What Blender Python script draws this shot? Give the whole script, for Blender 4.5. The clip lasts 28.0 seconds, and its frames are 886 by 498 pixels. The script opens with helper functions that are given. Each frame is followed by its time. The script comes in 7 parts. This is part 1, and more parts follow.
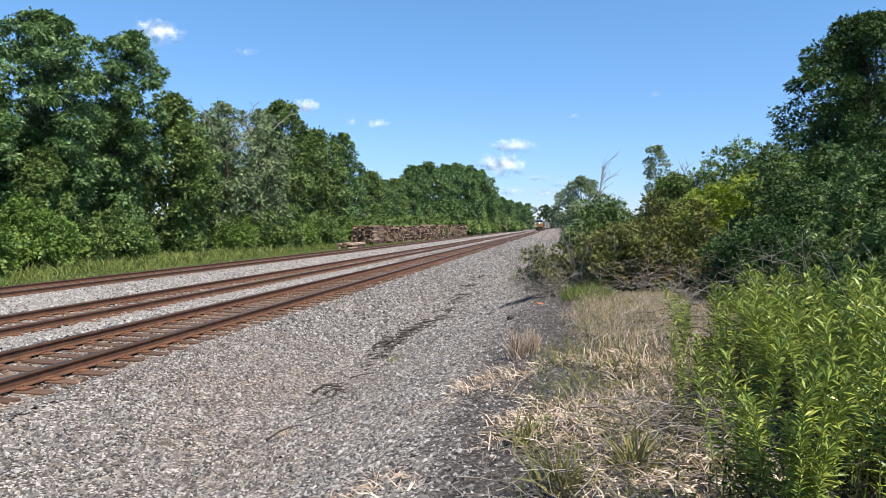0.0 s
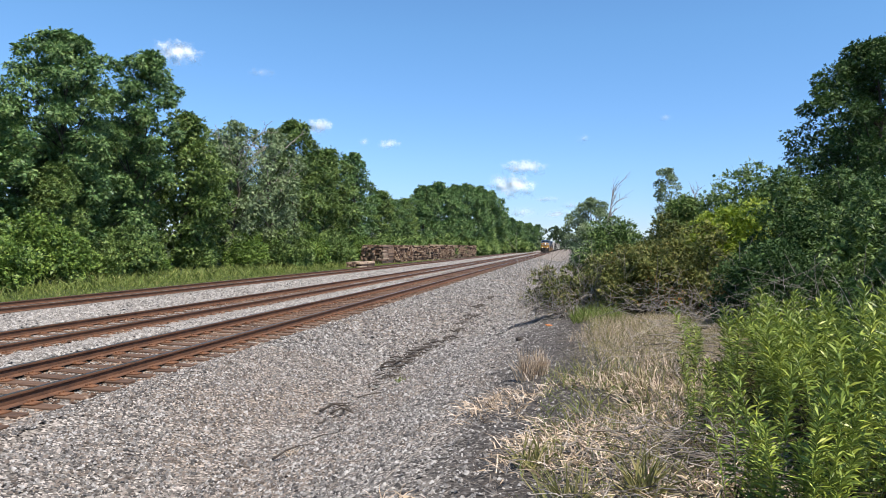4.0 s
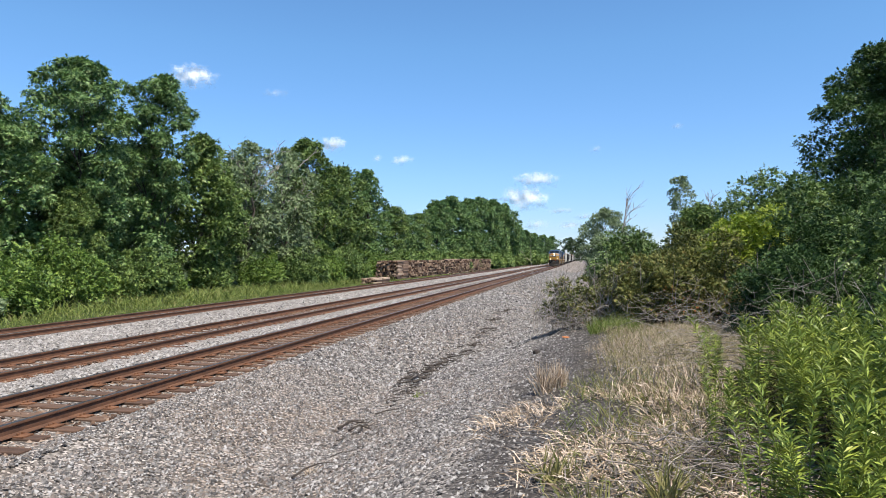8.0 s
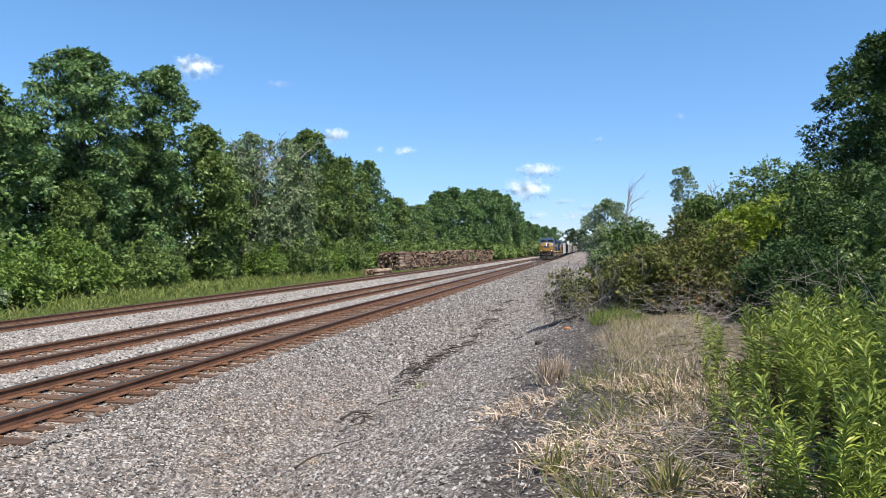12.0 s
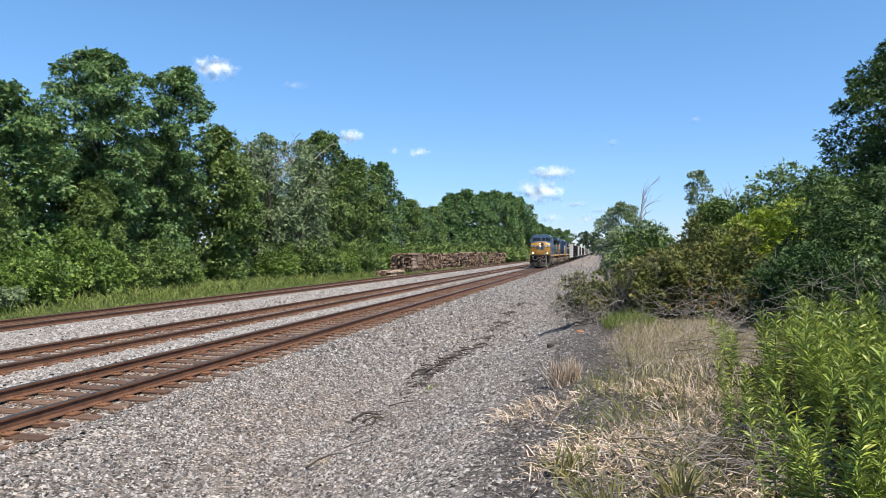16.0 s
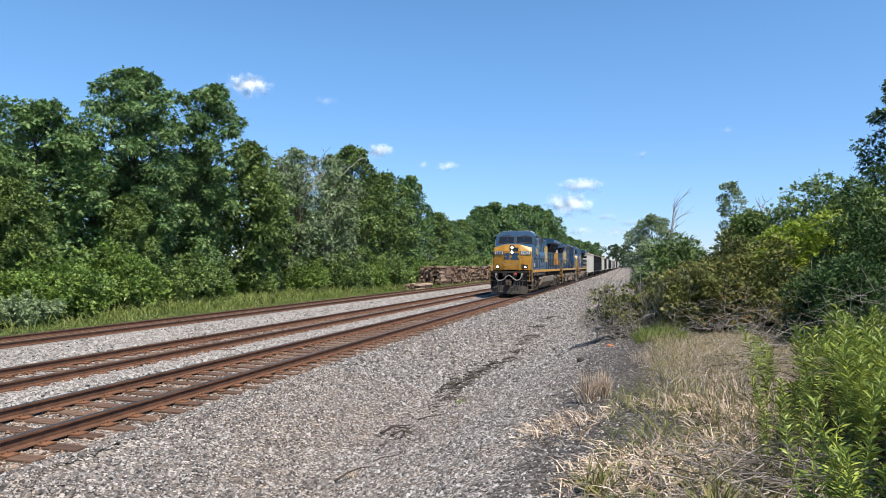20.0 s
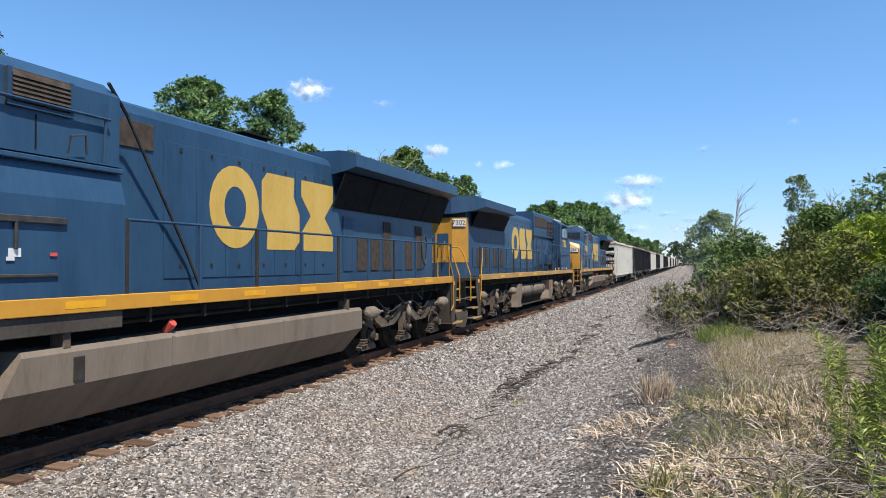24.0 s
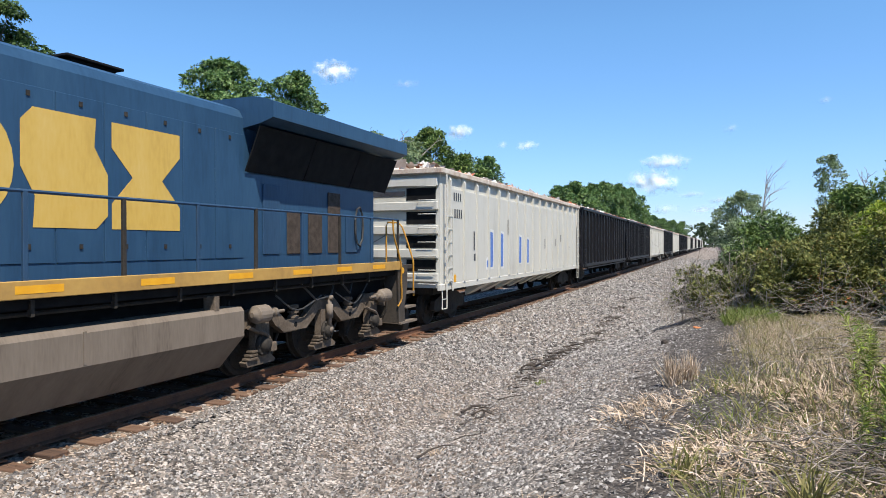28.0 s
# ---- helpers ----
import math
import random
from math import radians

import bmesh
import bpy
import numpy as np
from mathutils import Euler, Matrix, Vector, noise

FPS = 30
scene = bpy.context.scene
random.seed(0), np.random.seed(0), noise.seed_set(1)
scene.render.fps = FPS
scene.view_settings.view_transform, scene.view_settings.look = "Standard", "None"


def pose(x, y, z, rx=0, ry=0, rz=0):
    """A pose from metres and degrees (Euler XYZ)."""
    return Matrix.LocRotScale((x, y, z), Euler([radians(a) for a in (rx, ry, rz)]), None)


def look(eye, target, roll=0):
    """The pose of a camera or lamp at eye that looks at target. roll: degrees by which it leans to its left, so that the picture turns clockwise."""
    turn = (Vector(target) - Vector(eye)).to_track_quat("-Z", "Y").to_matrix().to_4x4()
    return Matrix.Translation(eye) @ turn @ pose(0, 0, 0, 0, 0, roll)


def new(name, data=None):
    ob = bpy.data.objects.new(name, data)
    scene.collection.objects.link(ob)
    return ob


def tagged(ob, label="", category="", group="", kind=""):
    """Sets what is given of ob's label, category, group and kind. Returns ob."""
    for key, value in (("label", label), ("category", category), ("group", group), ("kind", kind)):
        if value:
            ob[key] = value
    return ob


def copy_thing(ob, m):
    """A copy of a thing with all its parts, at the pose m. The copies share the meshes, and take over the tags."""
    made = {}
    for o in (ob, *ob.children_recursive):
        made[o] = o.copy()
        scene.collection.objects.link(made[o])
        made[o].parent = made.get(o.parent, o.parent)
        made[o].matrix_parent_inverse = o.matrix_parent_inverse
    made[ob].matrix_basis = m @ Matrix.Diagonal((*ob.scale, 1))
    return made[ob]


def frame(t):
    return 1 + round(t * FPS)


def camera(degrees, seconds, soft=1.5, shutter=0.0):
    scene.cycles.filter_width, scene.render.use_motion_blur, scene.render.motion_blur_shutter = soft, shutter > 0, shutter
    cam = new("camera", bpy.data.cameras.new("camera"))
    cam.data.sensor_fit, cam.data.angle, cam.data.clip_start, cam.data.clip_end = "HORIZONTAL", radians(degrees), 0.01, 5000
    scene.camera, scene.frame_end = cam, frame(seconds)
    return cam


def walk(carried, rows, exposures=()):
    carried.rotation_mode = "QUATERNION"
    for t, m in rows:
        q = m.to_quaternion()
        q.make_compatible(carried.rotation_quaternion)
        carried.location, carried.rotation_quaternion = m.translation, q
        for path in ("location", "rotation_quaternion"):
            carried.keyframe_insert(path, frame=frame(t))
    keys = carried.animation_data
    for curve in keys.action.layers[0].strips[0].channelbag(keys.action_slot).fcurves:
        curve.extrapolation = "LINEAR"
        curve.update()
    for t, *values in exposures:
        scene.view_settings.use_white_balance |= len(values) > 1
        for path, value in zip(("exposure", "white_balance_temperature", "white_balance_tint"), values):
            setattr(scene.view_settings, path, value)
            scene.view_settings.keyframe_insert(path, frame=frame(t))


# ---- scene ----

# ---- camera ----
EYE_Z = 2.152
FOV = 67.265


def aim(yaw, pitch, roll):
    """Handheld camera: degrees turned left of the track's direction, tilted up, leaning left."""
    return pose(0, 0, EYE_Z) @ pose(0, 0, 0, 0, 0, yaw) @ pose(0, 0, 0, 90 + pitch) @ pose(0, 0, 0, 0, 0, roll)


PATH = [
    (0, 9.781, -2.115, 0.748), (0.5, 9.822, -2.029, 0.736), (1, 9.928, -1.670, 0.538), (1.5, 10.002, -1.373, 0.790),
    (2, 10.250, -1.233, 0.627), (2.5, 10.355, -1.127, 0.934), (4.5, 10.634, -0.276, 1.433), (5, 10.813, -0.035, -0.085),
    (5.5, 11.048, 0.746, -0.145), (6, 11.151, 0.862, -0.227), (6.5, 11.350, 1.019, -0.231), (7, 11.473, 1.035, -0.091),
    (7.5, 11.628, 0.970, -0.048), (8, 11.872, 0.805, 0.021), (8.5, 12.032, 0.587, 0.053), (9, 12.230, 0.446, -0.015),
    (9.5, 12.194, 0.295, 0.152), (10, 12.113, 0.209, -0.252), (10.5, 11.985, 0.062, 0.098), (11, 11.976, 0.051, -0.071),
    (11.5, 11.970, 0.042, -0.187), (12, 12.044, 0.051, -0.044), (12.5, 12.149, -0.039, -0.032), (14.5, 12.809, 0.107, 0.323),
    (15, 12.914, 0.117, 0.379), (15.5, 13.040, 0.163, 0.345), (16, 13.128, 0.201, 0.435), (16.5, 13.285, 0.311, 0.287),
    (17, 13.470, 0.546, 0.410), (17.5, 13.707, 0.689, 0.461), (18, 13.843, 0.807, 0.466), (18.5, 13.980, 0.918, 0.485),
    (19, 14.246, 1.072, 0.200), (19.5, 14.651, 1.219, 0.933), (20, 15.572, 1.319, 0.359), (20.5, 16.524, 1.488, 0.046),
    (21, 17.169, 1.550, 1.008), (21.5, 17.668, 1.702, 0.324), (23.5, 19.234, 1.464, 0.386), (24, 20.352, 1.279, -0.181),
    (24.5, 21.030, 1.049, 0.207), (25, 21.630, 0.777, 0.019), (25.5, 22.195, 0.633, -0.202), (26, 22.568, 0.488, 0.058),
    (26.5, 22.766, 0.241, 0.023), (27, 22.707, 0.032, -0.187), (27.5, 22.451, -0.178, 0.105), (28, 22.327, -0.333, -0.090),
]
cam = camera(FOV, 28.0, soft=0.8)
walk(cam, [(t, aim(a, b, c)) for t, a, b, c in PATH], [(0, 0.66), (21.5, 0.66), (24, 0.69), (26, 0.75), (28, 0.75)])

# ---- world and sun ----
TO_SUN = Vector((0.455, -0.345, 1.0)).normalized()
world = bpy.data.worlds.new("sky")
scene.world = world
world.use_nodes = True
_n = world.node_tree.nodes
_sky = _n.new("ShaderNodeTexSky")
_sky.sky_type = "NISHITA"
_sky.sun_disc = False
_sky.sun_elevation = math.asin(TO_SUN.z)
_sky.sun_rotation = math.atan2(TO_SUN.x, TO_SUN.y)
_sky.air_density, _sky.dust_density, _sky.ozone_density = 1.0, 0.0, 3.0
_n["Background"].inputs["Strength"].default_value = 0.097
_tc, _sx, _rp, _mx = _n.new("ShaderNodeTexCoord"), _n.new("ShaderNodeSeparateXYZ"), _n.new("ShaderNodeValToRGB"), _n.new("ShaderNodeMix")
_mx.data_type, _mx.blend_type = "RGBA", "MULTIPLY"
_mx.inputs["Factor"].default_value = 1.0
_rp.color_ramp.elements.new(0.12)
for _e, (_q, _col) in zip(_rp.color_ramp.elements, ((0.0, (0.56, 0.66, 0.97)), (0.12, (0.67, 0.855, 1.13)), (0.30, (0.75, 1.04, 1.22)))):
    _e.position, _e.color = _q, (*_col, 1)
_wl = world.node_tree.links.new
_wl(_tc.outputs["Generated"], _sx.inputs[0])
_wl(_sx.outputs["Z"], _rp.inputs[0])
_wl(_sky.outputs[0], _mx.inputs["A"])
_wl(_rp.outputs[0], _mx.inputs["B"])
_wl(_mx.outputs["Result"], _n["Background"].inputs["Color"])
sun = new("sun", bpy.data.lights.new("sun", "SUN"))
sun.data.energy, sun.data.angle, sun.data.color = 5.0, radians(0.53), (1.0, 0.92, 0.80)
sun.matrix_world = look(TO_SUN * 60, (0, 0, 0))

# ---- materials ----


def mat(name, ramp, scale=4.0, rough=0.7, metal=0.0, bump=0.0, bump_scale=None, detail=6.0, per="", spread=0.35,
        fine=0.0, spec=0.5, stretch=(1, 1, 1)):
    """Noise-driven colour between the stops of ramp; per: 'island' or 'object' adds a shift from piece to piece."""
    m = bpy.data.materials.new(name)
    m.use_nodes = True
    nt = m.node_tree
    N, L = nt.nodes.new, nt.links.new
    p = nt.nodes["Principled BSDF"]
    p.inputs["Roughness"].default_value, p.inputs["Metallic"].default_value = rough, metal
    p.inputs["Specular IOR Level"].default_value = spec
    co = N("ShaderNodeTexCoord")
    mp = N("ShaderNodeMapping")
    mp.inputs["Scale"].default_value = stretch
    L(co.outputs["Object"], mp.inputs[0])
    tex = N("ShaderNodeTexNoise")
    tex.inputs["Scale"].default_value, tex.inputs["Detail"].default_value = scale, detail
    L(mp.outputs[0], tex.inputs["Vector"])
    value = tex.outputs["Fac"]
    if fine:
        t2 = N("ShaderNodeTexNoise")
        t2.inputs["Scale"].default_value, t2.inputs["Detail"].default_value = scale * 9, 3
        L(mp.outputs[0], t2.inputs["Vector"])
        mx = N("ShaderNodeMix")
        mx.inputs["Factor"].default_value = fine
        L(value, mx.inputs["A"])
        L(t2.outputs["Fac"], mx.inputs["B"])
        value = mx.outputs["Result"]
    if per:
        r = N("ShaderNodeNewGeometry").outputs["Random Per Island"] if per == "island" else N("ShaderNodeObjectInfo").outputs["Random"]
        mul = N("ShaderNodeMath")
        mul.operation = "MULTIPLY_ADD"
        L(r, mul.inputs[0])
        mul.inputs[1].default_value, mul.inputs[2].default_value = spread * 2, -spread
        add = N("ShaderNodeMath")
        L(value, add.inputs[0])
        L(mul.outputs[0], add.inputs[1])
        value = add.outputs[0]
    cr = N("ShaderNodeValToRGB")
    els = cr.color_ramp.elements
    while len(els) < len(ramp):
        els.new(0.5)
    for e, (pos, col) in zip(els, ramp):
        e.position, e.color = pos, (*col, 1)
    L(value, cr.inputs[0])
    L(cr.outputs[0], p.inputs["Base Color"])
    if bump:
        b = N("ShaderNodeBump")
        b.inputs["Strength"].default_value, b.inputs["Distance"].default_value = bump, 0.02
        if bump_scale:
            t3 = N("ShaderNodeTexNoise")
            t3.inputs["Scale"].default_value, t3.inputs["Detail"].default_value = bump_scale, 4
            L(mp.outputs[0], t3.inputs["Vector"])
            L(t3.outputs["Fac"], b.inputs["Height"])
        else:
            L(tex.outputs["Fac"], b.inputs["Height"])
        L(b.outputs[0], p.inputs["Normal"])
    return m


def leaf_mat(name, dark, mid, light, odd=None, through_light=0.3, rough=0.5, gloss=0.16):
    """Leaves: colour from leaf to leaf and from bough to bough, some light let through."""
    m = bpy.data.materials.new(name)
    m.use_nodes = True
    nt = m.node_tree
    N, L = nt.nodes.new, nt.links.new
    p = nt.nodes["Principled BSDF"]
    p.inputs["Roughness"].default_value = rough
    p.inputs["Specular IOR Level"].default_value = gloss
    co = N("ShaderNodeTexCoord")
    tex = N("ShaderNodeTexNoise")
    tex.inputs["Scale"].default_value, tex.inputs["Detail"].default_value = 0.55, 4
    L(co.outputs["Object"], tex.inputs["Vector"])
    g = N("ShaderNodeNewGeometry")
    mx = N("ShaderNodeMix")
    mx.inputs["Factor"].default_value = 0.4
    L(tex.outputs["Fac"], mx.inputs["A"])
    L(g.outputs["Random Per Island"], mx.inputs["B"])
    cr = N("ShaderNodeValToRGB")
    els = cr.color_ramp.elements
    stops = [(0.2, dark), (0.46, mid), (0.68, light)] + ([(0.76, odd)] if odd else [])
    while len(els) < len(stops):
        els.new(0.5)
    for e, (pos, col) in zip(els, stops):
        e.position, e.color = pos, (*col, 1)
    L(mx.outputs["Result"], cr.inputs[0])
    L(cr.outputs[0], p.inputs["Base Color"])
    t = N("ShaderNodeBsdfTranslucent")
    L(cr.outputs[0], t.inputs["Color"])
    ms = N("ShaderNodeMixShader")
    ms.inputs[0].default_value = through_light
    L(p.outputs[0], ms.inputs[1])
    L(t.outputs[0], ms.inputs[2])
    L(ms.outputs[0], nt.nodes["Material Output"].inputs["Surface"])
    return m


STONE = mat("ballast_stone", [(0.05, (0.042, 0.039, 0.038)), (0.4, (0.118, 0.111, 0.108)), (0.72, (0.19, 0.179, 0.17)), (0.98, (0.37, 0.357, 0.343))], 30, 0.9, bump=0.3, per="island", spread=0.5, spec=0.25)
STONE_TAN = mat("ballast_stone_tan", [(0.05, (0.061, 0.049, 0.041)), (0.4, (0.137, 0.113, 0.098)), (0.75, (0.203, 0.171, 0.148)), (0.98, (0.317, 0.284, 0.262))], 30, 0.9, bump=0.3, per="island", spread=0.5, spec=0.25)
STONE_RUST = mat("rust_stained_stone", [(0.05, (0.045, 0.026, 0.017)), (0.4, (0.118, 0.072, 0.047)), (0.75, (0.19, 0.127, 0.088)), (0.98, (0.29, 0.22, 0.17))], 30, 0.9, bump=0.3, per="island", spread=0.5, spec=0.25)
STONE_PALE = mat("ballast_stone_pale", [(0.05, (0.105, 0.097, 0.09)), (0.4, (0.21, 0.196, 0.183)), (0.95, (0.367, 0.347, 0.328))], 30, 0.9, bump=0.3, per="island", spread=0.5, spec=0.25)
RAIL_SIDE = mat("rusty_rail", [(0.3, (0.066, 0.033, 0.021)), (0.6, (0.148, 0.07, 0.038)), (0.8, (0.214, 0.111, 0.065))], 5, 0.75, 0.25, 0.2, 60, fine=0.4)
RAIL_TOP = mat("worn_rail_head", [(0.3, (0.18, 0.17, 0.17)), (0.7, (0.30, 0.28, 0.27))], 8, 0.32, 0.9, stretch=(3, 0.1, 1))
TIE = mat("weathered_tie", [(0.2, (0.040, 0.022, 0.014)), (0.5, (0.102, 0.056, 0.034)), (0.8, (0.165, 0.103, 0.066))], 3.5, 0.9, 0, 0.6, 14, per="object", spread=0.16, stretch=(0.5, 6, 3))
TIE_DUST = mat("rust_dust_plate", [(0.3, (0.113, 0.047, 0.022)), (0.7, (0.225, 0.104, 0.05))], 9, 0.85, 0.2, 0.3, 40)
TIMBER = mat("old_timber", [(0.1, (0.032, 0.018, 0.012)), (0.4, (0.115, 0.066, 0.043)), (0.7, (0.25, 0.165, 0.11)), (1.0, (0.46, 0.345, 0.25))], 5, 0.9, 0, 0.5, 20, per="object", spread=0.42)
TIMBER_STUFF = mat("old_timber_far", [(0.1, (0.018, 0.01, 0.008)), (0.4, (0.10, 0.056, 0.037)), (0.7, (0.23, 0.148, 0.098)), (1.0, (0.46, 0.35, 0.25))], 5, 0.9, per="island", spread=0.5)
BLUE = mat("locomotive_blue", [(0.25, (0.013, 0.036, 0.074)), (0.5, (0.021, 0.057, 0.112)), (0.7, (0.028, 0.070, 0.128)), (0.9, (0.055, 0.094, 0.14))], 1.9, 0.38, 0, 0.04, 24, fine=0.4, stretch=(1, 1.2, 0.22), spec=0.35)
BLUE_DULL = mat("faded_blue", [(0.2, (0.012, 0.031, 0.064)), (0.5, (0.021, 0.052, 0.102)), (0.7, (0.03, 0.066, 0.12)), (0.9, (0.062, 0.092, 0.132))], 2.2, 0.48, 0, 0.05, 24, fine=0.45, stretch=(1, 1.3, 0.2), spec=0.3)
YELLOW = mat("warning_yellow", [(0.2, (0.20, 0.10, 0.018)), (0.45, (0.355, 0.175, 0.018)), (0.65, (0.42, 0.212, 0.02)), (0.9, (0.46, 0.262, 0.045))], 2.6, 0.45, 0, 0.03, 30, fine=0.35)
STRIPE = mat("dirty_yellow_sill", [(0.2, (0.187, 0.109, 0.037)), (0.5, (0.359, 0.21, 0.052)), (0.8, (0.449, 0.284, 0.075))], 1.1, 0.6, 0, 0.05, 40, fine=0.35)
STRIPE_CLEAN = mat("orange_yellow_sill", [(0.2, (0.314, 0.15, 0.023)), (0.5, (0.464, 0.224, 0.023)), (0.8, (0.509, 0.27, 0.037))], 1.1, 0.5, 0, 0.05, 40, fine=0.3)
REFLECT = mat("reflective_tape", [(0.3, (0.599, 0.276, 0.014)), (0.7, (0.673, 0.342, 0.022))], 6, 0.35)
LETTER = mat("lettering_yellow", [(0.2, (0.389, 0.239, 0.045)), (0.5, (0.494, 0.322, 0.067)), (0.85, (0.539, 0.374, 0.12))], 2.5, 0.5, fine=0.4, stretch=(1, 1, 0.3))
GRIME = mat("grimy_underframe", [(0.2, (0.01, 0.009, 0.008)), (0.55, (0.03, 0.026, 0.022)), (0.85, (0.067, 0.056, 0.046))], 3.5, 0.85, 0.0, 0.25, 30, fine=0.4, spec=0.25)
TRUCK = mat("dusty_truck_casting", [(0.2, (0.026, 0.02, 0.014)), (0.5, (0.095, 0.074, 0.056)), (0.85, (0.20, 0.162, 0.126))], 3, 0.9, 0.0, 0.25, 40, fine=0.4, spec=0.2)
TANK = mat("dusty_fuel_tank", [(0.2, (0.062, 0.049, 0.038)), (0.42, (0.135, 0.109, 0.085)), (0.6, (0.165, 0.135, 0.107)), (0.85, (0.21, 0.176, 0.142))], 1.6, 0.8, 0.0, 0.1, 25, fine=0.3, stretch=(1, 2.5, 0.4), spec=0.25)
TANK_DARK = mat("dull_grey_steel", [(0.2, (0.023, 0.02, 0.016)), (0.5, (0.05, 0.042, 0.034)), (0.85, (0.094, 0.076, 0.06))], 2.2, 0.75, 0.0, 0.12, 25, fine=0.4, spec=0.3)
# Black paint, also used as painted shade, as under the radiator overhangs.
BLACK = mat("black_paint_and_shade", [(0.3, (0.004, 0.004, 0.005)), (0.7, (0.011, 0.011, 0.011))], 5, 0.8, 0, 0.1, 30, spec=0.15)
BLACK_CAR = mat("weathered_black_car", [(0.25, (0.006, 0.006, 0.007)), (0.6, (0.012, 0.012, 0.015)), (0.9, (0.03, 0.027, 0.029))], 1.4, 0.5, 0, 0.08, 20, fine=0.4, stretch=(1, 1, 0.3), spec=0.25)
PALE_CAR = mat("pale_grey_car", [(0.15, (0.32, 0.303, 0.264)), (0.45, (0.467, 0.455, 0.407)), (0.85, (0.536, 0.524, 0.475))], 1.2, 0.55, 0, 0.06, 20, fine=0.35, stretch=(1, 1, 0.25))
GRILLE = mat("brown_radiator_screen", [(0.3, (0.038, 0.03, 0.023)), (0.7, (0.077, 0.059, 0.049))], 9, 0.8, 0.1, 0.4, 90, spec=0.2)
ROOF_PALE = mat("pale_roof", [(0.3, (0.442, 0.459, 0.476)), (0.7, (0.612, 0.62, 0.629))], 4, 0.5)
WHITE = mat("white_board", [(0.3, (0.518, 0.518, 0.503)), (0.7, (0.592, 0.592, 0.577))], 8, 0.4)
DARK_BAR = mat("dark_marking", [(0.3, (0.02, 0.02, 0.025)), (0.7, (0.05, 0.05, 0.055))], 12, 0.6)
RED = mat("red_marking", [(0.3, (0.45, 0.05, 0.035)), (0.7, (0.55, 0.10, 0.07))], 8, 0.5)
SPRAY_BLUE = mat("blue_spray_paint", [(0.3, (0.05, 0.12, 0.38)), (0.7, (0.10, 0.20, 0.48))], 8, 0.5)
STEEL = mat("bright_steel", [(0.3, (0.357, 0.357, 0.357)), (0.7, (0.493, 0.484, 0.468))], 9, 0.35, 0.8)
HOSE = mat("rubber_hose", [(0.3, (0.016, 0.016, 0.016)), (0.7, (0.045, 0.043, 0.04))], 9, 0.6)
HOSE_GREY = mat("grey_hose", [(0.3, (0.16, 0.15, 0.14)), (0.7, (0.26, 0.25, 0.235))], 9, 0.6)
DEBRIS = mat("scrap_load", [(0.05, (0.407, 0.118, 0.059)), (0.3, (0.37, 0.177, 0.104)), (0.45, (0.311, 0.251, 0.2)), (0.65, (0.414, 0.37, 0.325)), (0.85, (0.577, 0.562, 0.547))], 3, 0.8, per="island", spread=0.5)
BARK = mat("tree_bark", [(0.3, (0.041, 0.032, 0.025)), (0.7, (0.104, 0.085, 0.07))], 5, 0.9, 0, 0.6, 20, stretch=(2, 2, 0.4))
DEADWOOD = mat("bleached_dead_wood", [(0.2, (0.139, 0.118, 0.098)), (0.5, (0.268, 0.235, 0.202)), (0.85, (0.407, 0.374, 0.333))], 6, 0.85, per="island", spread=0.3)
SOIL = mat("dark_debris", [(0.3, (0.022, 0.017, 0.015)), (0.7, (0.066, 0.052, 0.041))], 8, 0.95, 0, 0.5, 30, per="island", spread=0.2)
STRAW = mat("dry_straw", [(0.05, (0.199, 0.139, 0.088)), (0.45, (0.437, 0.334, 0.227)), (0.9, (0.657, 0.541, 0.432))], 4, 0.8, per="island", spread=0.45)
GRASS = leaf_mat("verge_grass", (0.075, 0.11, 0.022), (0.145, 0.19, 0.045), (0.235, 0.265, 0.08), (0.34, 0.31, 0.14), 0.25)
GRASS_PALE = leaf_mat("pale_grass", (0.11, 0.117, 0.034), (0.207, 0.2, 0.076), (0.304, 0.262, 0.124), None, 0.22)
GOLDENROD = leaf_mat("goldenrod_leaf", (0.032, 0.058, 0.012), (0.155, 0.215, 0.038), (0.33, 0.385, 0.064), (0.46, 0.42, 0.08), 0.12, 0.4, 0.25)
LEAF_TALL = leaf_mat("walnut_leaf", (0.025, 0.056, 0.020), (0.085, 0.165, 0.050), (0.215, 0.31, 0.105), None, 0.08, 0.45, 0.3)
LEAF_MID = leaf_mat("maple_leaf", (0.025, 0.050, 0.015), (0.094, 0.157, 0.041), (0.225, 0.30, 0.083), None, 0.08, 0.45, 0.25)
LEAF_BRIGHT = leaf_mat("vine_leaf", (0.022, 0.048, 0.010), (0.088, 0.158, 0.029), (0.225, 0.315, 0.066), None, 0.14, 0.45, 0.25)
LEAF_GREY = leaf_mat("olive_leaf", (0.09, 0.14, 0.065), (0.165, 0.225, 0.108), (0.27, 0.335, 0.175), None, 0.12, 0.45, 0.25)
LEAF_DARK = leaf_mat("dark_leaf", (0.018, 0.042, 0.013), (0.04, 0.08, 0.022), (0.095, 0.15, 0.042), None, 0.08, 0.5, 0.16)
LEAF_BROWN = leaf_mat("rusty_shrub_leaf", (0.030, 0.045, 0.014), (0.115, 0.132, 0.036), (0.225, 0.215, 0.062), (0.40, 0.16, 0.07), 0.1, 0.5, 0.16)
LEAF_YELLOW = leaf_mat("yellow_green_leaf", (0.07, 0.125, 0.012), (0.20, 0.28, 0.028), (0.40, 0.44, 0.05), None, 0.22, 0.45, 0.25)
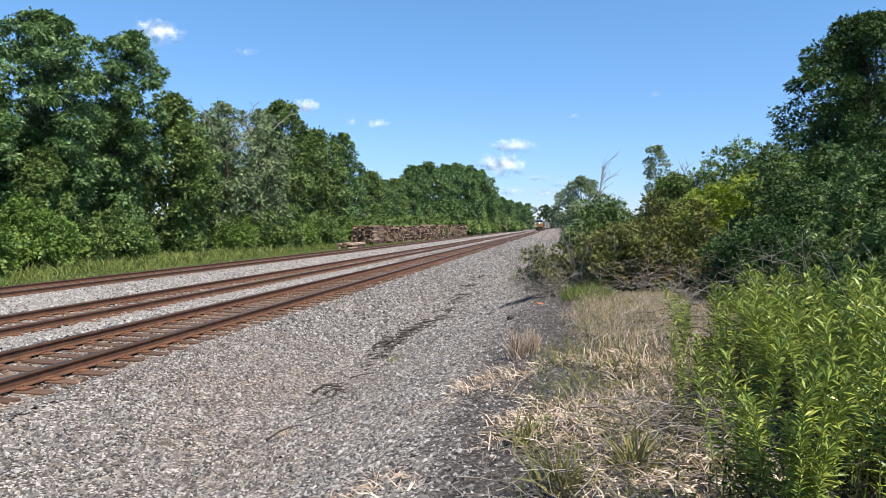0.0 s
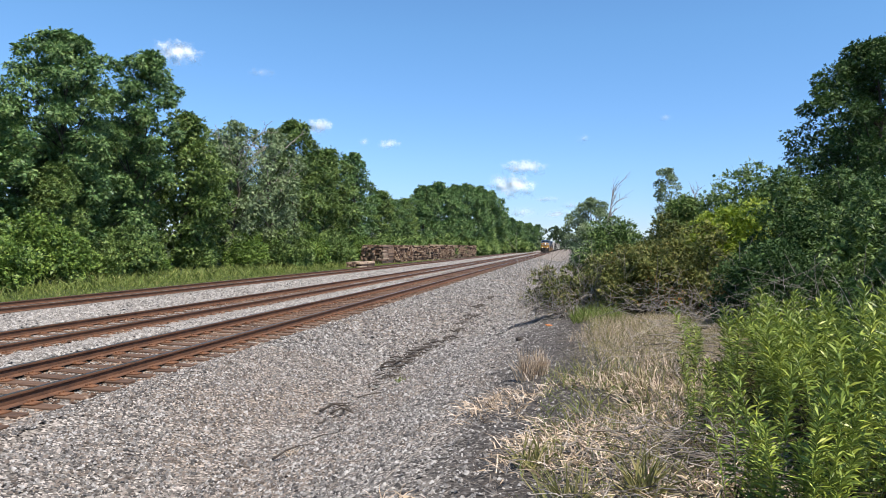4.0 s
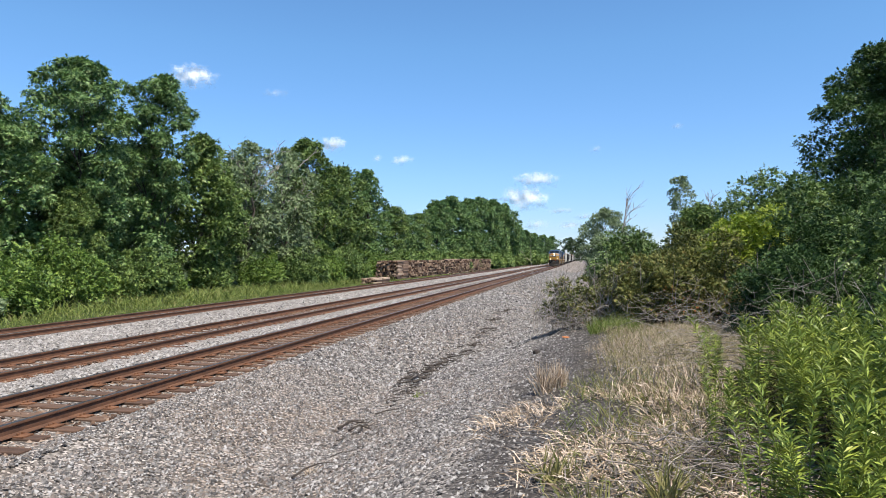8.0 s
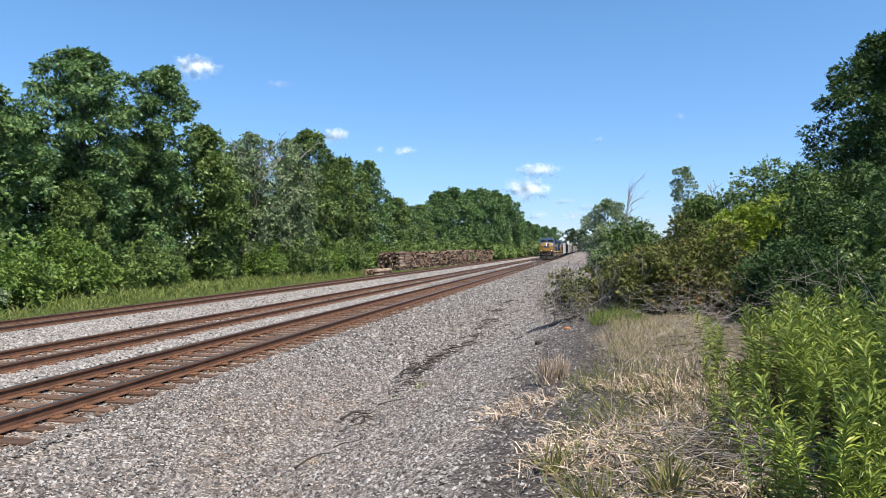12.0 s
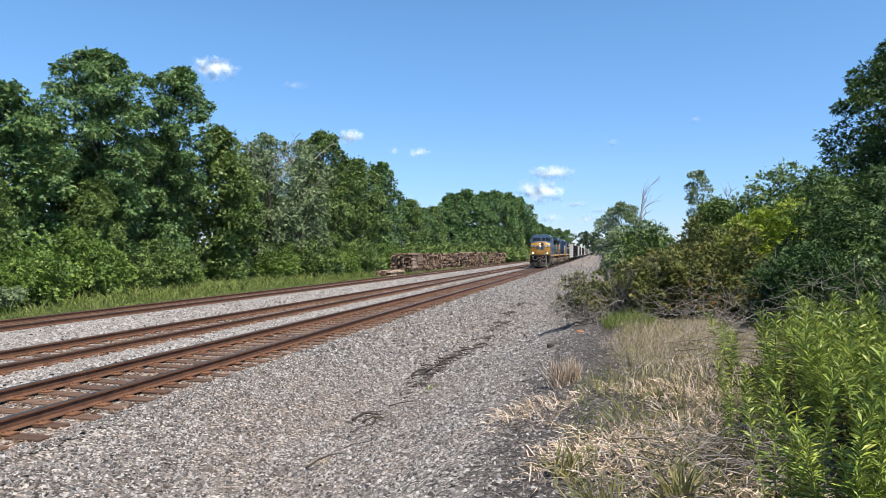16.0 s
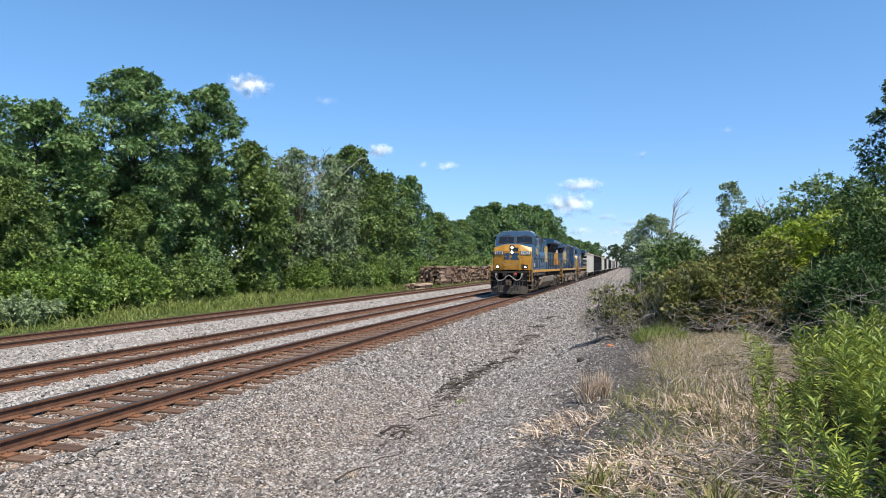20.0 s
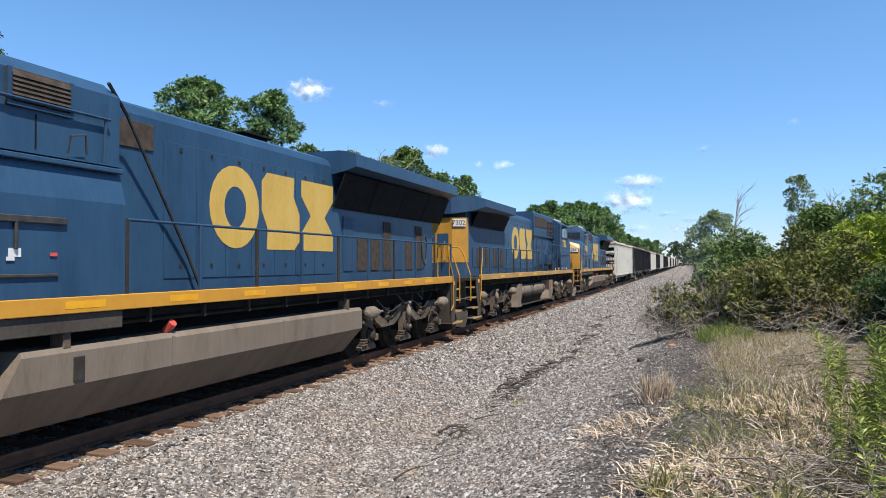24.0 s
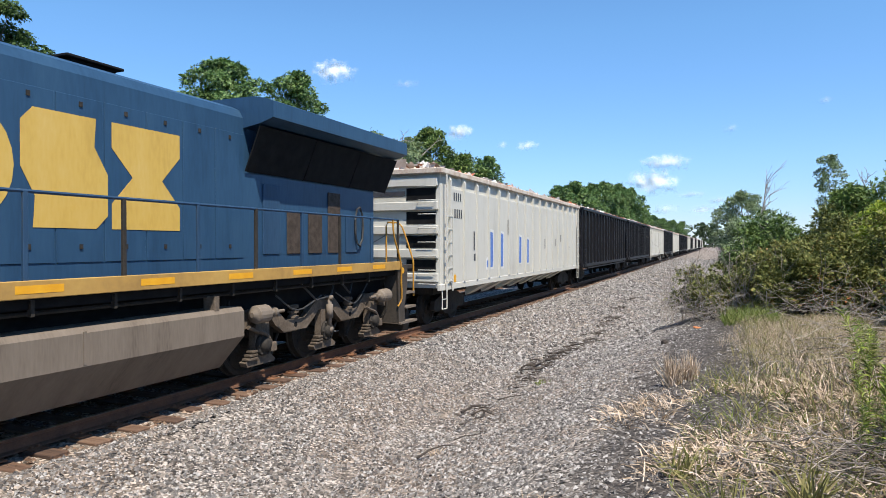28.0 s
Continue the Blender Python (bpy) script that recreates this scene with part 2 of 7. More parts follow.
LEAF_FAR = leaf_mat("far_leaf", (0.034, 0.06, 0.028), (0.055, 0.084, 0.038), (0.079, 0.107, 0.052), None, 0.2)


GLASS = mat("dark_cab_glass", [(0.3, (0.008, 0.010, 0.012)), (0.7, (0.014, 0.017, 0.02))], 3, 0.06, 0, 0, spec=0.6)


def glow(name, col, power):
    m = bpy.data.materials.new(name)
    m.use_nodes = True
    p = m.node_tree.nodes["Principled BSDF"]
    p.inputs["Base Color"].default_value = (*col, 1)
    p.inputs["Emission Color"].default_value = (*col, 1)
    p.inputs["Emission Strength"].default_value = power
    return m


HEADLAMP = glow("lit_headlamp", (1.0, 0.93, 0.8), 8.0)

# ---- builders ----


class Shape:
    """Collects the faces of one mesh."""

    def __init__(self):
        self.v, self.f = [], []

    def add(self, verts, faces):
        n = len(self.v)
        self.v += [tuple(p) for p in verts]
        self.f += [tuple(n + i for i in q) for q in faces]
        return self

    def box(self, x0, x1, y0, y1, z0, z1, b=0.0):
        if b <= 0:
            return self.add([(x, y, z) for x in (x0, x1) for y in (y0, y1) for z in (z0, z1)],
                            [(0, 1, 3, 2), (4, 6, 7, 5), (0, 4, 5, 1), (2, 3, 7, 6), (0, 2, 6, 4), (1, 5, 7, 3)])
        c, h = ((x0 + x1) / 2, (y0 + y1) / 2, (z0 + z1) / 2), (abs(x1 - x0) / 2, abs(y1 - y0) / 2, abs(z1 - z0) / 2)
        b = min(b, min(h) * 0.9)
        vs, idx = [], {}
        for sx in (-1, 1):
            for sy in (-1, 1):
                for sz in (-1, 1):
                    for a in range(3):
                        s = (sx, sy, sz)
                        idx[s, a] = len(vs)
                        vs.append([c[k] + s[k] * (h[k] - (0 if k == a else b)) for k in range(3)])
        fs = []
        for a in range(3):
            u, w = (a + 1) % 3, (a + 2) % 3
            for sa in (-1, 1):
                q = []
                for su, sw in ((-1, -1), (1, -1), (1, 1), (-1, 1)):
                    s = [0, 0, 0]
                    s[a], s[u], s[w] = sa, su, sw
                    q.append(idx[tuple(s), a])
                fs.append(q if sa > 0 else q[::-1])
            for su in (-1, 1):
                for sw in (-1, 1):
                    s0, s1 = [0, 0, 0], [0, 0, 0]
                    s0[a], s0[u], s0[w] = -1, su, sw
                    s1[a], s1[u], s1[w] = 1, su, sw
                    q = [idx[tuple(s0), u], idx[tuple(s1), u], idx[tuple(s1), w], idx[tuple(s0), w]]
                    fs.append(q if su * sw > 0 else q[::-1])
        for s in [(sx, sy, sz) for sx in (-1, 1) for sy in (-1, 1) for sz in (-1, 1)]:
            q = [idx[s, 0], idx[s, 1], idx[s, 2]]
            fs.append(q if s[0] * s[1] * s[2] > 0 else q[::-1])
        return self.add(vs, fs)

    def prism(self, poly, axis, a0, a1):
        """poly: corners in the two other axes (in x, y, z order), drawn out along axis."""
        k = "xyz".index(axis)
        o = [i for i in range(3) if i != k]
        n, vs = len(poly), []
        for a in (a0, a1):
            for p, q in poly:
                w = [0, 0, 0]
                w[k], w[o[0]], w[o[1]] = a, p, q
                vs.append(w)
        fs = [tuple(range(n))[::-1], tuple(range(n, 2 * n))] + [(i, (i + 1) % n, n + (i + 1) % n, n + i) for i in range(n)]
        return self.add(vs, fs)

    def tube(self, pts, r, n=8, r1=None, caps=True):
        pts = [Vector(p) for p in pts]
        r1 = r if r1 is None else r1
        vs, fs = [], []
        for i, p in enumerate(pts):
            d = (pts[min(i + 1, len(pts) - 1)] - pts[max(i - 1, 0)]).normalized()
            a = d.cross(Vector((0, 0, 1)) if abs(d.z) < 0.9 else Vector((1, 0, 0))).normalized()
            b = d.cross(a)
            rr = r + (r1 - r) * i / max(1, len(pts) - 1)
            vs += [p + (a * math.cos(2 * math.pi * k / n) + b * math.sin(2 * math.pi * k / n)) * rr for k in range(n)]
        for i in range(len(pts) - 1):
            fs += [(i * n + k, i * n + (k + 1) % n, (i + 1) * n + (k + 1) % n, (i + 1) * n + k) for k in range(n)]
        if caps:
            fs += [tuple(range(n))[::-1], tuple(range((len(pts) - 1) * n, len(pts) * n))]
        return self.add(vs, fs)

    def lathe(self, c, axis, prof, n=16):
        """prof: (distance along axis, radius) turned round axis through c."""
        k = "xyz".index(axis)
        o = [i for i in range(3) if i != k]
        vs, fs = [], []
        for a, r in prof:
            for j in range(n):
                w = list(c)
                w[k] += a
                w[o[0]] += r * math.cos(2 * math.pi * j / n)
                w[o[1]] += r * math.sin(2 * math.pi * j / n)
                vs.append(w)
        for i in range(len(prof) - 1):
            fs += [(i * n + j, i * n + (j + 1) % n, (i + 1) * n + (j + 1) % n, (i + 1) * n + j) for j in range(n)]
        fs += [tuple(range(n))[::-1], tuple(range((len(prof) - 1) * n, len(prof) * n))]
        return self.add(vs, fs)

    def mesh(self, name, material, smooth=False):
        me = bpy.data.meshes.new(name)
        me.from_pydata(self.v, [], self.f)
        me.materials.append(material)
        bm = bmesh.new()
        bm.from_mesh(me)
        bmesh.ops.recalc_face_normals(bm, faces=bm.faces)
        bm.to_mesh(me)
        bm.free()
        if smooth:
            me.polygons.foreach_set("use_smooth", [True] * len(me.polygons))
        return me


def part(name, shape, material, parent, label="", smooth=False, at=None):
    ob = new(name, shape.mesh(name, material, smooth) if isinstance(shape, Shape) else shape)
    ob.parent = parent
    if at is not None:
        ob.matrix_basis = at
    return tagged(ob, label)


def thing(name, m, label, category, group="", kind=""):
    ob = new(name)
    ob.empty_display_size = 0.2
    ob.matrix_basis = m
    return tagged(ob, label, category, group, kind)


def quads(name, V, material, n=4):
    """A mesh of loose n-cornered faces from an array (faces, n, 3)."""
    me = bpy.data.meshes.new(name)
    k = len(V)
    me.vertices.add(k * n)
    me.vertices.foreach_set("co", np.ascontiguousarray(V, dtype=np.float32).ravel())
    me.loops.add(k * n)
    me.loops.foreach_set("vertex_index", np.arange(k * n, dtype=np.int32))
    me.polygons.add(k)
    me.polygons.foreach_set("loop_start", np.arange(0, k * n, n, dtype=np.int32))
    me.materials.append(material)
    me.update(calc_edges=True)
    return me


def unit(a):
    return a / np.maximum(np.linalg.norm(a, axis=-1, keepdims=True), 1e-9)


def leaves(rng, centres, radii, per, length, width, droop=0.3, shell=0.5, tri=False, fan=9, dome=0.55, reach=1.5):
    """Leaves in flat drooping sprays round clumps: centres (k, 3), radii (k, 3), per leaves each, fan to a spray."""
    k, m = len(centres), max(1, round(per / fan))
    d = unit(rng.normal(size=(k, m, 3)) + np.array([0, 0, dome]))
    rad = (shell + (1 - shell) * rng.random((k, m, 1)) ** 0.7) * 0.86
    rad = rad * (1 + 0.5 * (rng.random((k, m, 1)) < 0.2) * rng.random((k, m, 1)))
    p = (centres[:, None, :] + d * rad * radii[:, None, :]).reshape(-1, 1, 3)
    d = d.reshape(-1, 1, 3)
    a = unit(d * 0.9 + rng.normal(size=d.shape) * 0.38 + np.array([0, 0, -droop * 0.5]))
    b = unit(np.cross(d * 0.7 + rng.normal(size=d.shape) * 0.42 + np.array([0, 0, 0.6]), a))
    nrm = np.cross(a, b)
    j = np.arange(fan)
    f = ((j // 2 + 0.7) / (fan / 2))[None, :, None]
    sign = np.where(j == fan - 1, 0.0, np.where(j % 2, 1.0, -1.0))[None, :, None]
    span = length * reach * (0.65 + 0.7 * rng.random((len(p), 1, 1)))
    q = p + a * span * f + np.array([0, 0, -1.0]) * span * droop * 0.4 * f ** 2
    way = unit(a * 0.6 + b * sign * 0.85 + rng.normal(size=q.shape) * 0.2 + np.array([0, 0, -0.25 * droop]))
    w = unit(np.cross(nrm + rng.normal(size=q.shape) * 0.35, way))
    s = (0.65 + 0.7 * rng.random(q.shape[:2] + (1,))) * (1.1 - 0.35 * f)
    L, W = length * s, width * s
    q, way, w, L, W = (v.reshape(-1, v.shape[-1]) for v in (q, way, w, L, W))
    if tri:
        return np.stack([q - w * W * 0.42, q + way * L, q + w * W * 0.42], 1)
    return np.stack([q, q + way * L * 0.45 + w * W * 0.5, q + way * L, q + way * L * 0.45 - w * W * 0.5], 1)


def limb(sh, rng, a, b, r0, r1, n=4, wob=0.12, sides=6):
    a, b = np.array(a, float), np.array(b, float)
    ln = np.linalg.norm(b - a)
    pts = [a + (b - a) * i / n + (rng.normal(size=3) * wob * ln / n if 0 < i < n else 0) for i in range(n + 1)]
    sh.tube(pts, r0, sides, r1)
    return pts


def make_tree(rng, height, spread, base, clumps, per, leaf, lean=(0, 0), shape=1.0, flat=0.8, bough=0.22, droop=0.35, trunk=None, full=1.25):
    """The meshes of one tree: trunk with limbs, and its crown in clumps. shape < 1 keeps the crown narrow at the top."""
    sh = Shape()
    r0 = trunk or height * 0.016
    top = np.array([lean[0], lean[1], height * 0.93])
    spine = limb(sh, rng, (0, 0, -0.3), top, r0, r0 * 0.2, 7, 0.1, 8)
    cs, rs = [], []
    boughs = max(7, int(clumps * 0.42))
    for i in range(boughs):
        f = (i + 0.5) / boughs
        z = base + (height - base) * f ** 0.9
        g = (z - base) / (height - base)
        env = spread * (math.sin(math.pi * min(1, 0.12 + 0.88 * g ** full)) ** 0.6 * (1 - 0.35 * g * (1 - shape)) if g < 0.97 else 0.15)
        ang = i * 2.399 + rng.normal() * 0.4
        out = env * (0.72 + 0.36 * rng.random())
        k = z / height
        way = np.array([math.cos(ang), math.sin(ang), 0.0])
        root = np.array([top[0] * k, top[1] * k, 0.0])
        r = min(height * bough * (0.46 + 0.36 * rng.random()) * (1 - 0.3 * g), spread * 0.55)
        for u, w in ((0.30, 0.85), (0.58, 1.0), (0.82, 0.9), (1.0, 0.62)):
            zz = min(z + out * (0.30 * u - 0.38 * u * u) + rng.normal() * 0.12 * r, height * 0.97)
            cs.append(root + way * out * u + rng.normal(size=3) * 0.22 * r * np.array([1, 1, 0]) + np.array([0, 0, zz]))
            rs.append((r * w, r * w, r * w * flat))
        j = spine[min(7, max(1, int(k * 7 - 0.7)))]
        limb(sh, rng, j, cs[-2], r0 * 0.3 * (1.1 - 0.6 * g), r0 * 0.07, 4, 0.12, 5)
    cs, rs = np.array(cs), np.array(rs)
    # The second set is oversized inner leaves, added to block light through the crown.
    V = np.concatenate([leaves(rng, cs, rs, int(per * 1.25), leaf * 0.74, leaf * 0.58, droop, 0.55, True, 6, 0.5, 1.8),
                        leaves(rng, cs, rs * 0.5, max(6, per // 14), leaf * 2.2, leaf * 2.0, droop, 0.0, True, 1, 0.0, 0.2)])
    return sh, V


def tree(name, x, y, height, spread, base, clumps, per, leaf, material, label, category="tree", seed=1, group="", **kw):
    rng = np.random.default_rng(seed)
    sh, V = make_tree(rng, height, spread, base, clumps, per, leaf, **kw)
    t = thing(name, pose(x, y, ground_z(x, y)), label, category, group)
    part("trunk", sh, BARK, t, smooth=True)
    part("crown", quads("crown", V, material, 3), material, t)
    return t


def again(ob, x, y, turn, size, label="", tall=1.0):
    c = copy_thing(ob, pose(x, y, ground_z(x, y), 0, 0, turn))
    c.scale = (size, size, size * tall)
    if label:
        c["label"] = label
    return c


def bush(name, x, y, w, d, h, clumps, per, leaf, material, label, seed, stems=10, group="", category="bush", shell=0.55, dead=0, low=0.12):
    """A shrub: stems from the ground, leaf clumps over a mound."""
    rng = np.random.default_rng(seed)
    shoots, cs, rs = [], [], []
    for i in range(clumps):
        u = rng.random()
        ang, rr = i * 2.399 + rng.normal() * 0.4, math.sqrt(u)
        lump = 1 + 0.22 * math.sin(2.3 * ang + seed) + 0.12 * math.sin(5.1 * ang - seed)
        z = h * (low + (0.88 - low) * rng.random() ** 0.8 * math.sqrt(max(0.05, 1 - 0.8 * u)) * lump / 1.15)
        c = np.array([math.cos(ang) * rr * w * 0.82, math.sin(ang) * rr * d * 0.82, z])
        r = min(h, 1.3 * w) * (0.09 + 0.11 * rng.random())
        cs.append(c)
        rs.append((r * 1.15, r * 1.15, r * 0.9))
        if i < stems:
            sh = Shape()
            shoots.append(sh)
            limb(sh, rng, (c[0] * 0.25, c[1] * 0.25, -0.25), c, 0.035, 0.010, 4, 0.15, 5)
    t = thing(name, pose(x, y, ground_z(x, y)), label, category, group)
    for sh in shoots:
        part("stem", sh, BARK, t)
    cs, rs = np.array(cs), np.array(rs)
    # Large inner leaves are added after the outer ones to keep the middle dark.
    V = np.concatenate([leaves(rng, cs, rs, int(per * 1.2), leaf, leaf * 0.85, 0.2, shell, True, 5, 0.4, 1.7),
                        leaves(rng, cs * 0.86, rs * 0.6, max(6, per // 14), leaf * 2.6, leaf * 2.4, 0.2, 0.0, True, 1, 0.0, 0.2)])
    part("crown", quads("crown", V, material, 3), material, t)
    if dead:
        for i in range(dead):
            dw = Shape()
            ang = rng.random() * 6.28
            q = 0.7 * rng.random() if i % 2 else 0.75
            a = np.array([math.cos(ang) * w * q, math.sin(ang) * d * q, 0.1])
            hh = min(h, 2.0)
            b = a + np.array([math.cos(ang) * min(w, 1.3) * 0.5, math.sin(ang) * min(d, 1.3) * 0.6, hh * (0.35 + 0.45 * rng.random()) if i % 2 else hh * (0.05 + 0.25 * rng.random())]) + rng.normal(size=3) * 0.2
            p = limb(dw, rng, a, b, 0.011, 0.004, 5, 0.34, 4)
            for k in (1, 2, 3, 4):
                limb(dw, rng, p[k], p[k] + rng.normal(size=3) * 0.4 + np.array([0, 0, 0.15]), 0.006, 0.003, 3, 0.2, 4)
            part("dead_branch", dw, DEADWOOD, t, "bleached leafless dead branch")
    return t


# ---- ground ----
NEAR, MIDDLE, SIDING = -8.074, -12.198, -19.118
MIDDLE_Z, SIDING_Z = -0.143, -0.318


def shift(y):
    return 0.13 * min(max(y - 16, 0), 16)


def base_z(x, y):
    xs = x - shift(y) * (1 if x > -4.5 else max(0, (x + 6.5) / 2))
    prof = ((-400, 6), (-60, 0.4), (-34, -0.5), (-26, -0.62), (-22, -0.58), (-20.5, -0.5), (-17.6, -0.5), (-14.2, -0.36), (-10.6, -0.31),
            (-9.8, -0.215), (-6.5, -0.215), (-6.1, -0.28), (-4.1, -0.62), (-3.4, -0.60), (-2.2, -0.28), (-0.9, 0.16), (0.3, 0.42), (2.0, 0.5), (6, 0.45), (40, 0.7), (400, 6))
    for (a, za), (b, zb) in zip(prof, prof[1:]):
        if xs <= b:
            return za + (zb - za) * max(0, (xs - a) / (b - a))
    return prof[-1][1]


def ground_z(x, y):
    z = base_z(x, y)
    if -6.4 < x < 3 and y < 60:
        z += 0.07 * noise.noise(Vector((x * 0.8, y * 0.5, 3.0))) + 0.03 * noise.noise(Vector((x * 2.6, y * 2.2, 1.0)))
    return z


def spaced(lo, hi, step0, grow, far):
    out, s = [lo], step0
    while out[-1] < hi:
        out.append(out[-1] + s)
        s = min(s * grow, far)
    return out


gx = [-1500, -900, -500, -300, -200, -120, -80, -60, -48, -40, -36, -33, -30, -28, -26, -24, -22.5, -21, -20, -18, -17, -16, -15, -14, -13, -11.5, -10.8, -10, -9.4, -8, -7.2]
gx += [-6.5 + 0.25 * i for i in range(40)] + [3.8, 4.5, 5.5, 7, 9, 12, 16, 22, 30, 45, 70, 120, 200, 350, 600, 1000, 1500]
gy = [-300, -150, -80, -40, -25, -15, -10, -6, -4, -3, -2] + [-1 + 0.3 * i for i in range(110)] + spaced(32, 4000, 0.8, 1.12, 400)
verts = [(x, y, ground_z(x, y)) for y in gy for x in gx]
nx = len(gx)
faces = [(j * nx + i, j * nx + i + 1, (j + 1) * nx + i + 1, (j + 1) * nx + i) for j in range(len(gy) - 1) for i in range(nx - 1)]


def ground_mat():
    """Gravel, cinders, soil and turf by where they lie across the line, with ragged borders."""
    m = bpy.data.materials.new("ground_cover")
    m.use_nodes = True
    nt = m.node_tree
    N, L = nt.nodes.new, nt.links.new
    p = nt.nodes["Principled BSDF"]
    p.inputs["Roughness"].default_value = 0.95
    p.inputs["Specular IOR Level"].default_value = 0.2
    pos = N("ShaderNodeNewGeometry").outputs["Position"]
    sep = N("ShaderNodeSeparateXYZ")
    L(pos, sep.inputs[0])

    def tex(scale, detail=5, kind="ShaderNodeTexNoise"):
        t = N(kind)
        t.inputs["Scale"].default_value = scale
        if kind == "ShaderNodeTexNoise":
            t.inputs["Detail"].default_value = detail
        L(pos, t.inputs["Vector"])
        return t.outputs["Fac"] if kind == "ShaderNodeTexNoise" else t.outputs["Color"]

    def math_(op, a, b, c=None):
        n = N("ShaderNodeMath")
        n.operation = op
        for i, v in enumerate((a, b, c)):
            if v is None:
                continue
            if isinstance(v, (int, float)):
                n.inputs[i].default_value = v
            else:
                L(v, n.inputs[i])
        return n.outputs[0]

    def ramp(v, *stops):
        r = N("ShaderNodeValToRGB")
        while len(r.color_ramp.elements) < len(stops):
            r.color_ramp.elements.new(0.5)
        for e, (q, col) in zip(r.color_ramp.elements, stops):
            e.position, e.color = q, (*col, 1)
        L(v, r.inputs[0])
        return r.outputs[0]

    def step(v, lo, hi):
        n = N("ShaderNodeMapRange")
        n.interpolation_type = "SMOOTHSTEP"
        n.inputs["From Min"].default_value, n.inputs["From Max"].default_value = lo, hi
        L(v, n.inputs["Value"])
        return n.outputs["Result"]

    def mix(f, a, b):
        n = N("ShaderNodeMix")
        n.data_type = "RGBA"
        L(f, n.inputs["Factor"])
        L(a, n.inputs["A"])
        L(b, n.inputs["B"])
        return n.outputs["Result"]

    vor = N("ShaderNodeSeparateColor")
    L(tex(32, kind="ShaderNodeTexVoronoi"), vor.inputs[0])
    stone = vor.outputs["Red"]
    big = tex(0.5)
    x, y = sep.outputs["X"], sep.outputs["Y"]
    jag = math_("MULTIPLY_ADD", tex(0.9), 2.4, -1.2)
    xj = math_("ADD", x, jag)
    gravel = ramp(stone, (0.0, (0.030, 0.026, 0.024)), (0.35, (0.107, 0.096, 0.086)), (0.7, (0.214, 0.191, 0.169)), (1.0, (0.492, 0.440, 0.395)))
    tan = ramp(stone, (0.0, (0.037, 0.030, 0.024)), (0.4, (0.128, 0.105, 0.086)), (0.75, (0.225, 0.185, 0.153)), (1.0, (0.449, 0.380, 0.320)))
    pale = ramp(stone, (0.0, (0.054, 0.049, 0.045)), (0.4, (0.187, 0.171, 0.156)), (0.75, (0.300, 0.273, 0.249)), (1.0, (0.535, 0.490, 0.446)))
    cinder = ramp(stone, (0.0, (0.020, 0.018, 0.017)), (0.5, (0.060, 0.052, 0.047)), (0.85, (0.085, 0.075, 0.067)), (1.0, (0.22, 0.20, 0.18)))
    turf = ramp(tex(1.2), (0.3, (0.027, 0.045, 0.011)), (0.55, (0.052, 0.071, 0.020)), (0.75, (0.092, 0.089, 0.042)))
    col = mix(step(tex(0.35), 0.45, 0.6), gravel, tan)
    col = mix(step(math_("MULTIPLY", x, -1), 10.4, 10.9), col, pale)
    drift = math_("MULTIPLY", math_("MINIMUM", math_("MAXIMUM", math_("SUBTRACT", y, 16), 0), 16), 0.13)
    xs = math_("SUBTRACT", math_("MULTIPLY_ADD", jag, 0.6, x), drift)
    col = mix(step(xs, -1.6, -0.7), col, cinder)
    # Leaf litter, darkened to include the shade under weeds and shrubs.
    shaded_litter = ramp(stone, (0.0, (0.018, 0.015, 0.011)), (0.45, (0.055, 0.045, 0.031)), (0.8, (0.10, 0.083, 0.056)), (1.0, (0.22, 0.185, 0.13)))
    col = mix(step(math_("SUBTRACT", xj, drift), -0.2, 0.9), col, shaded_litter)
    col = mix(step(xj, 13, 18), col, turf)
    col = mix(step(math_("MULTIPLY_ADD", xj, -1, 0), 20.9, 21.6), col, turf)
    L(col, p.inputs["Base Color"])
    b = N("ShaderNodeBump")
    b.inputs["Strength"].default_value, b.inputs["Distance"].default_value = 0.9, 0.03
    L(stone, b.inputs["Height"])
    L(b.outputs[0], p.inputs["Normal"])
    return m


GROUND = ground_mat()
gm = bpy.data.meshes.new("ground")
gm.from_pydata(verts, [], faces)
gm.materials.append(GROUND)
gm.polygons.foreach_set("use_smooth", [True] * len(gm.polygons))
ground = tagged(new("ground", gm), "gravel, cinder and turf ground along the railway", "ground", kind="structure")


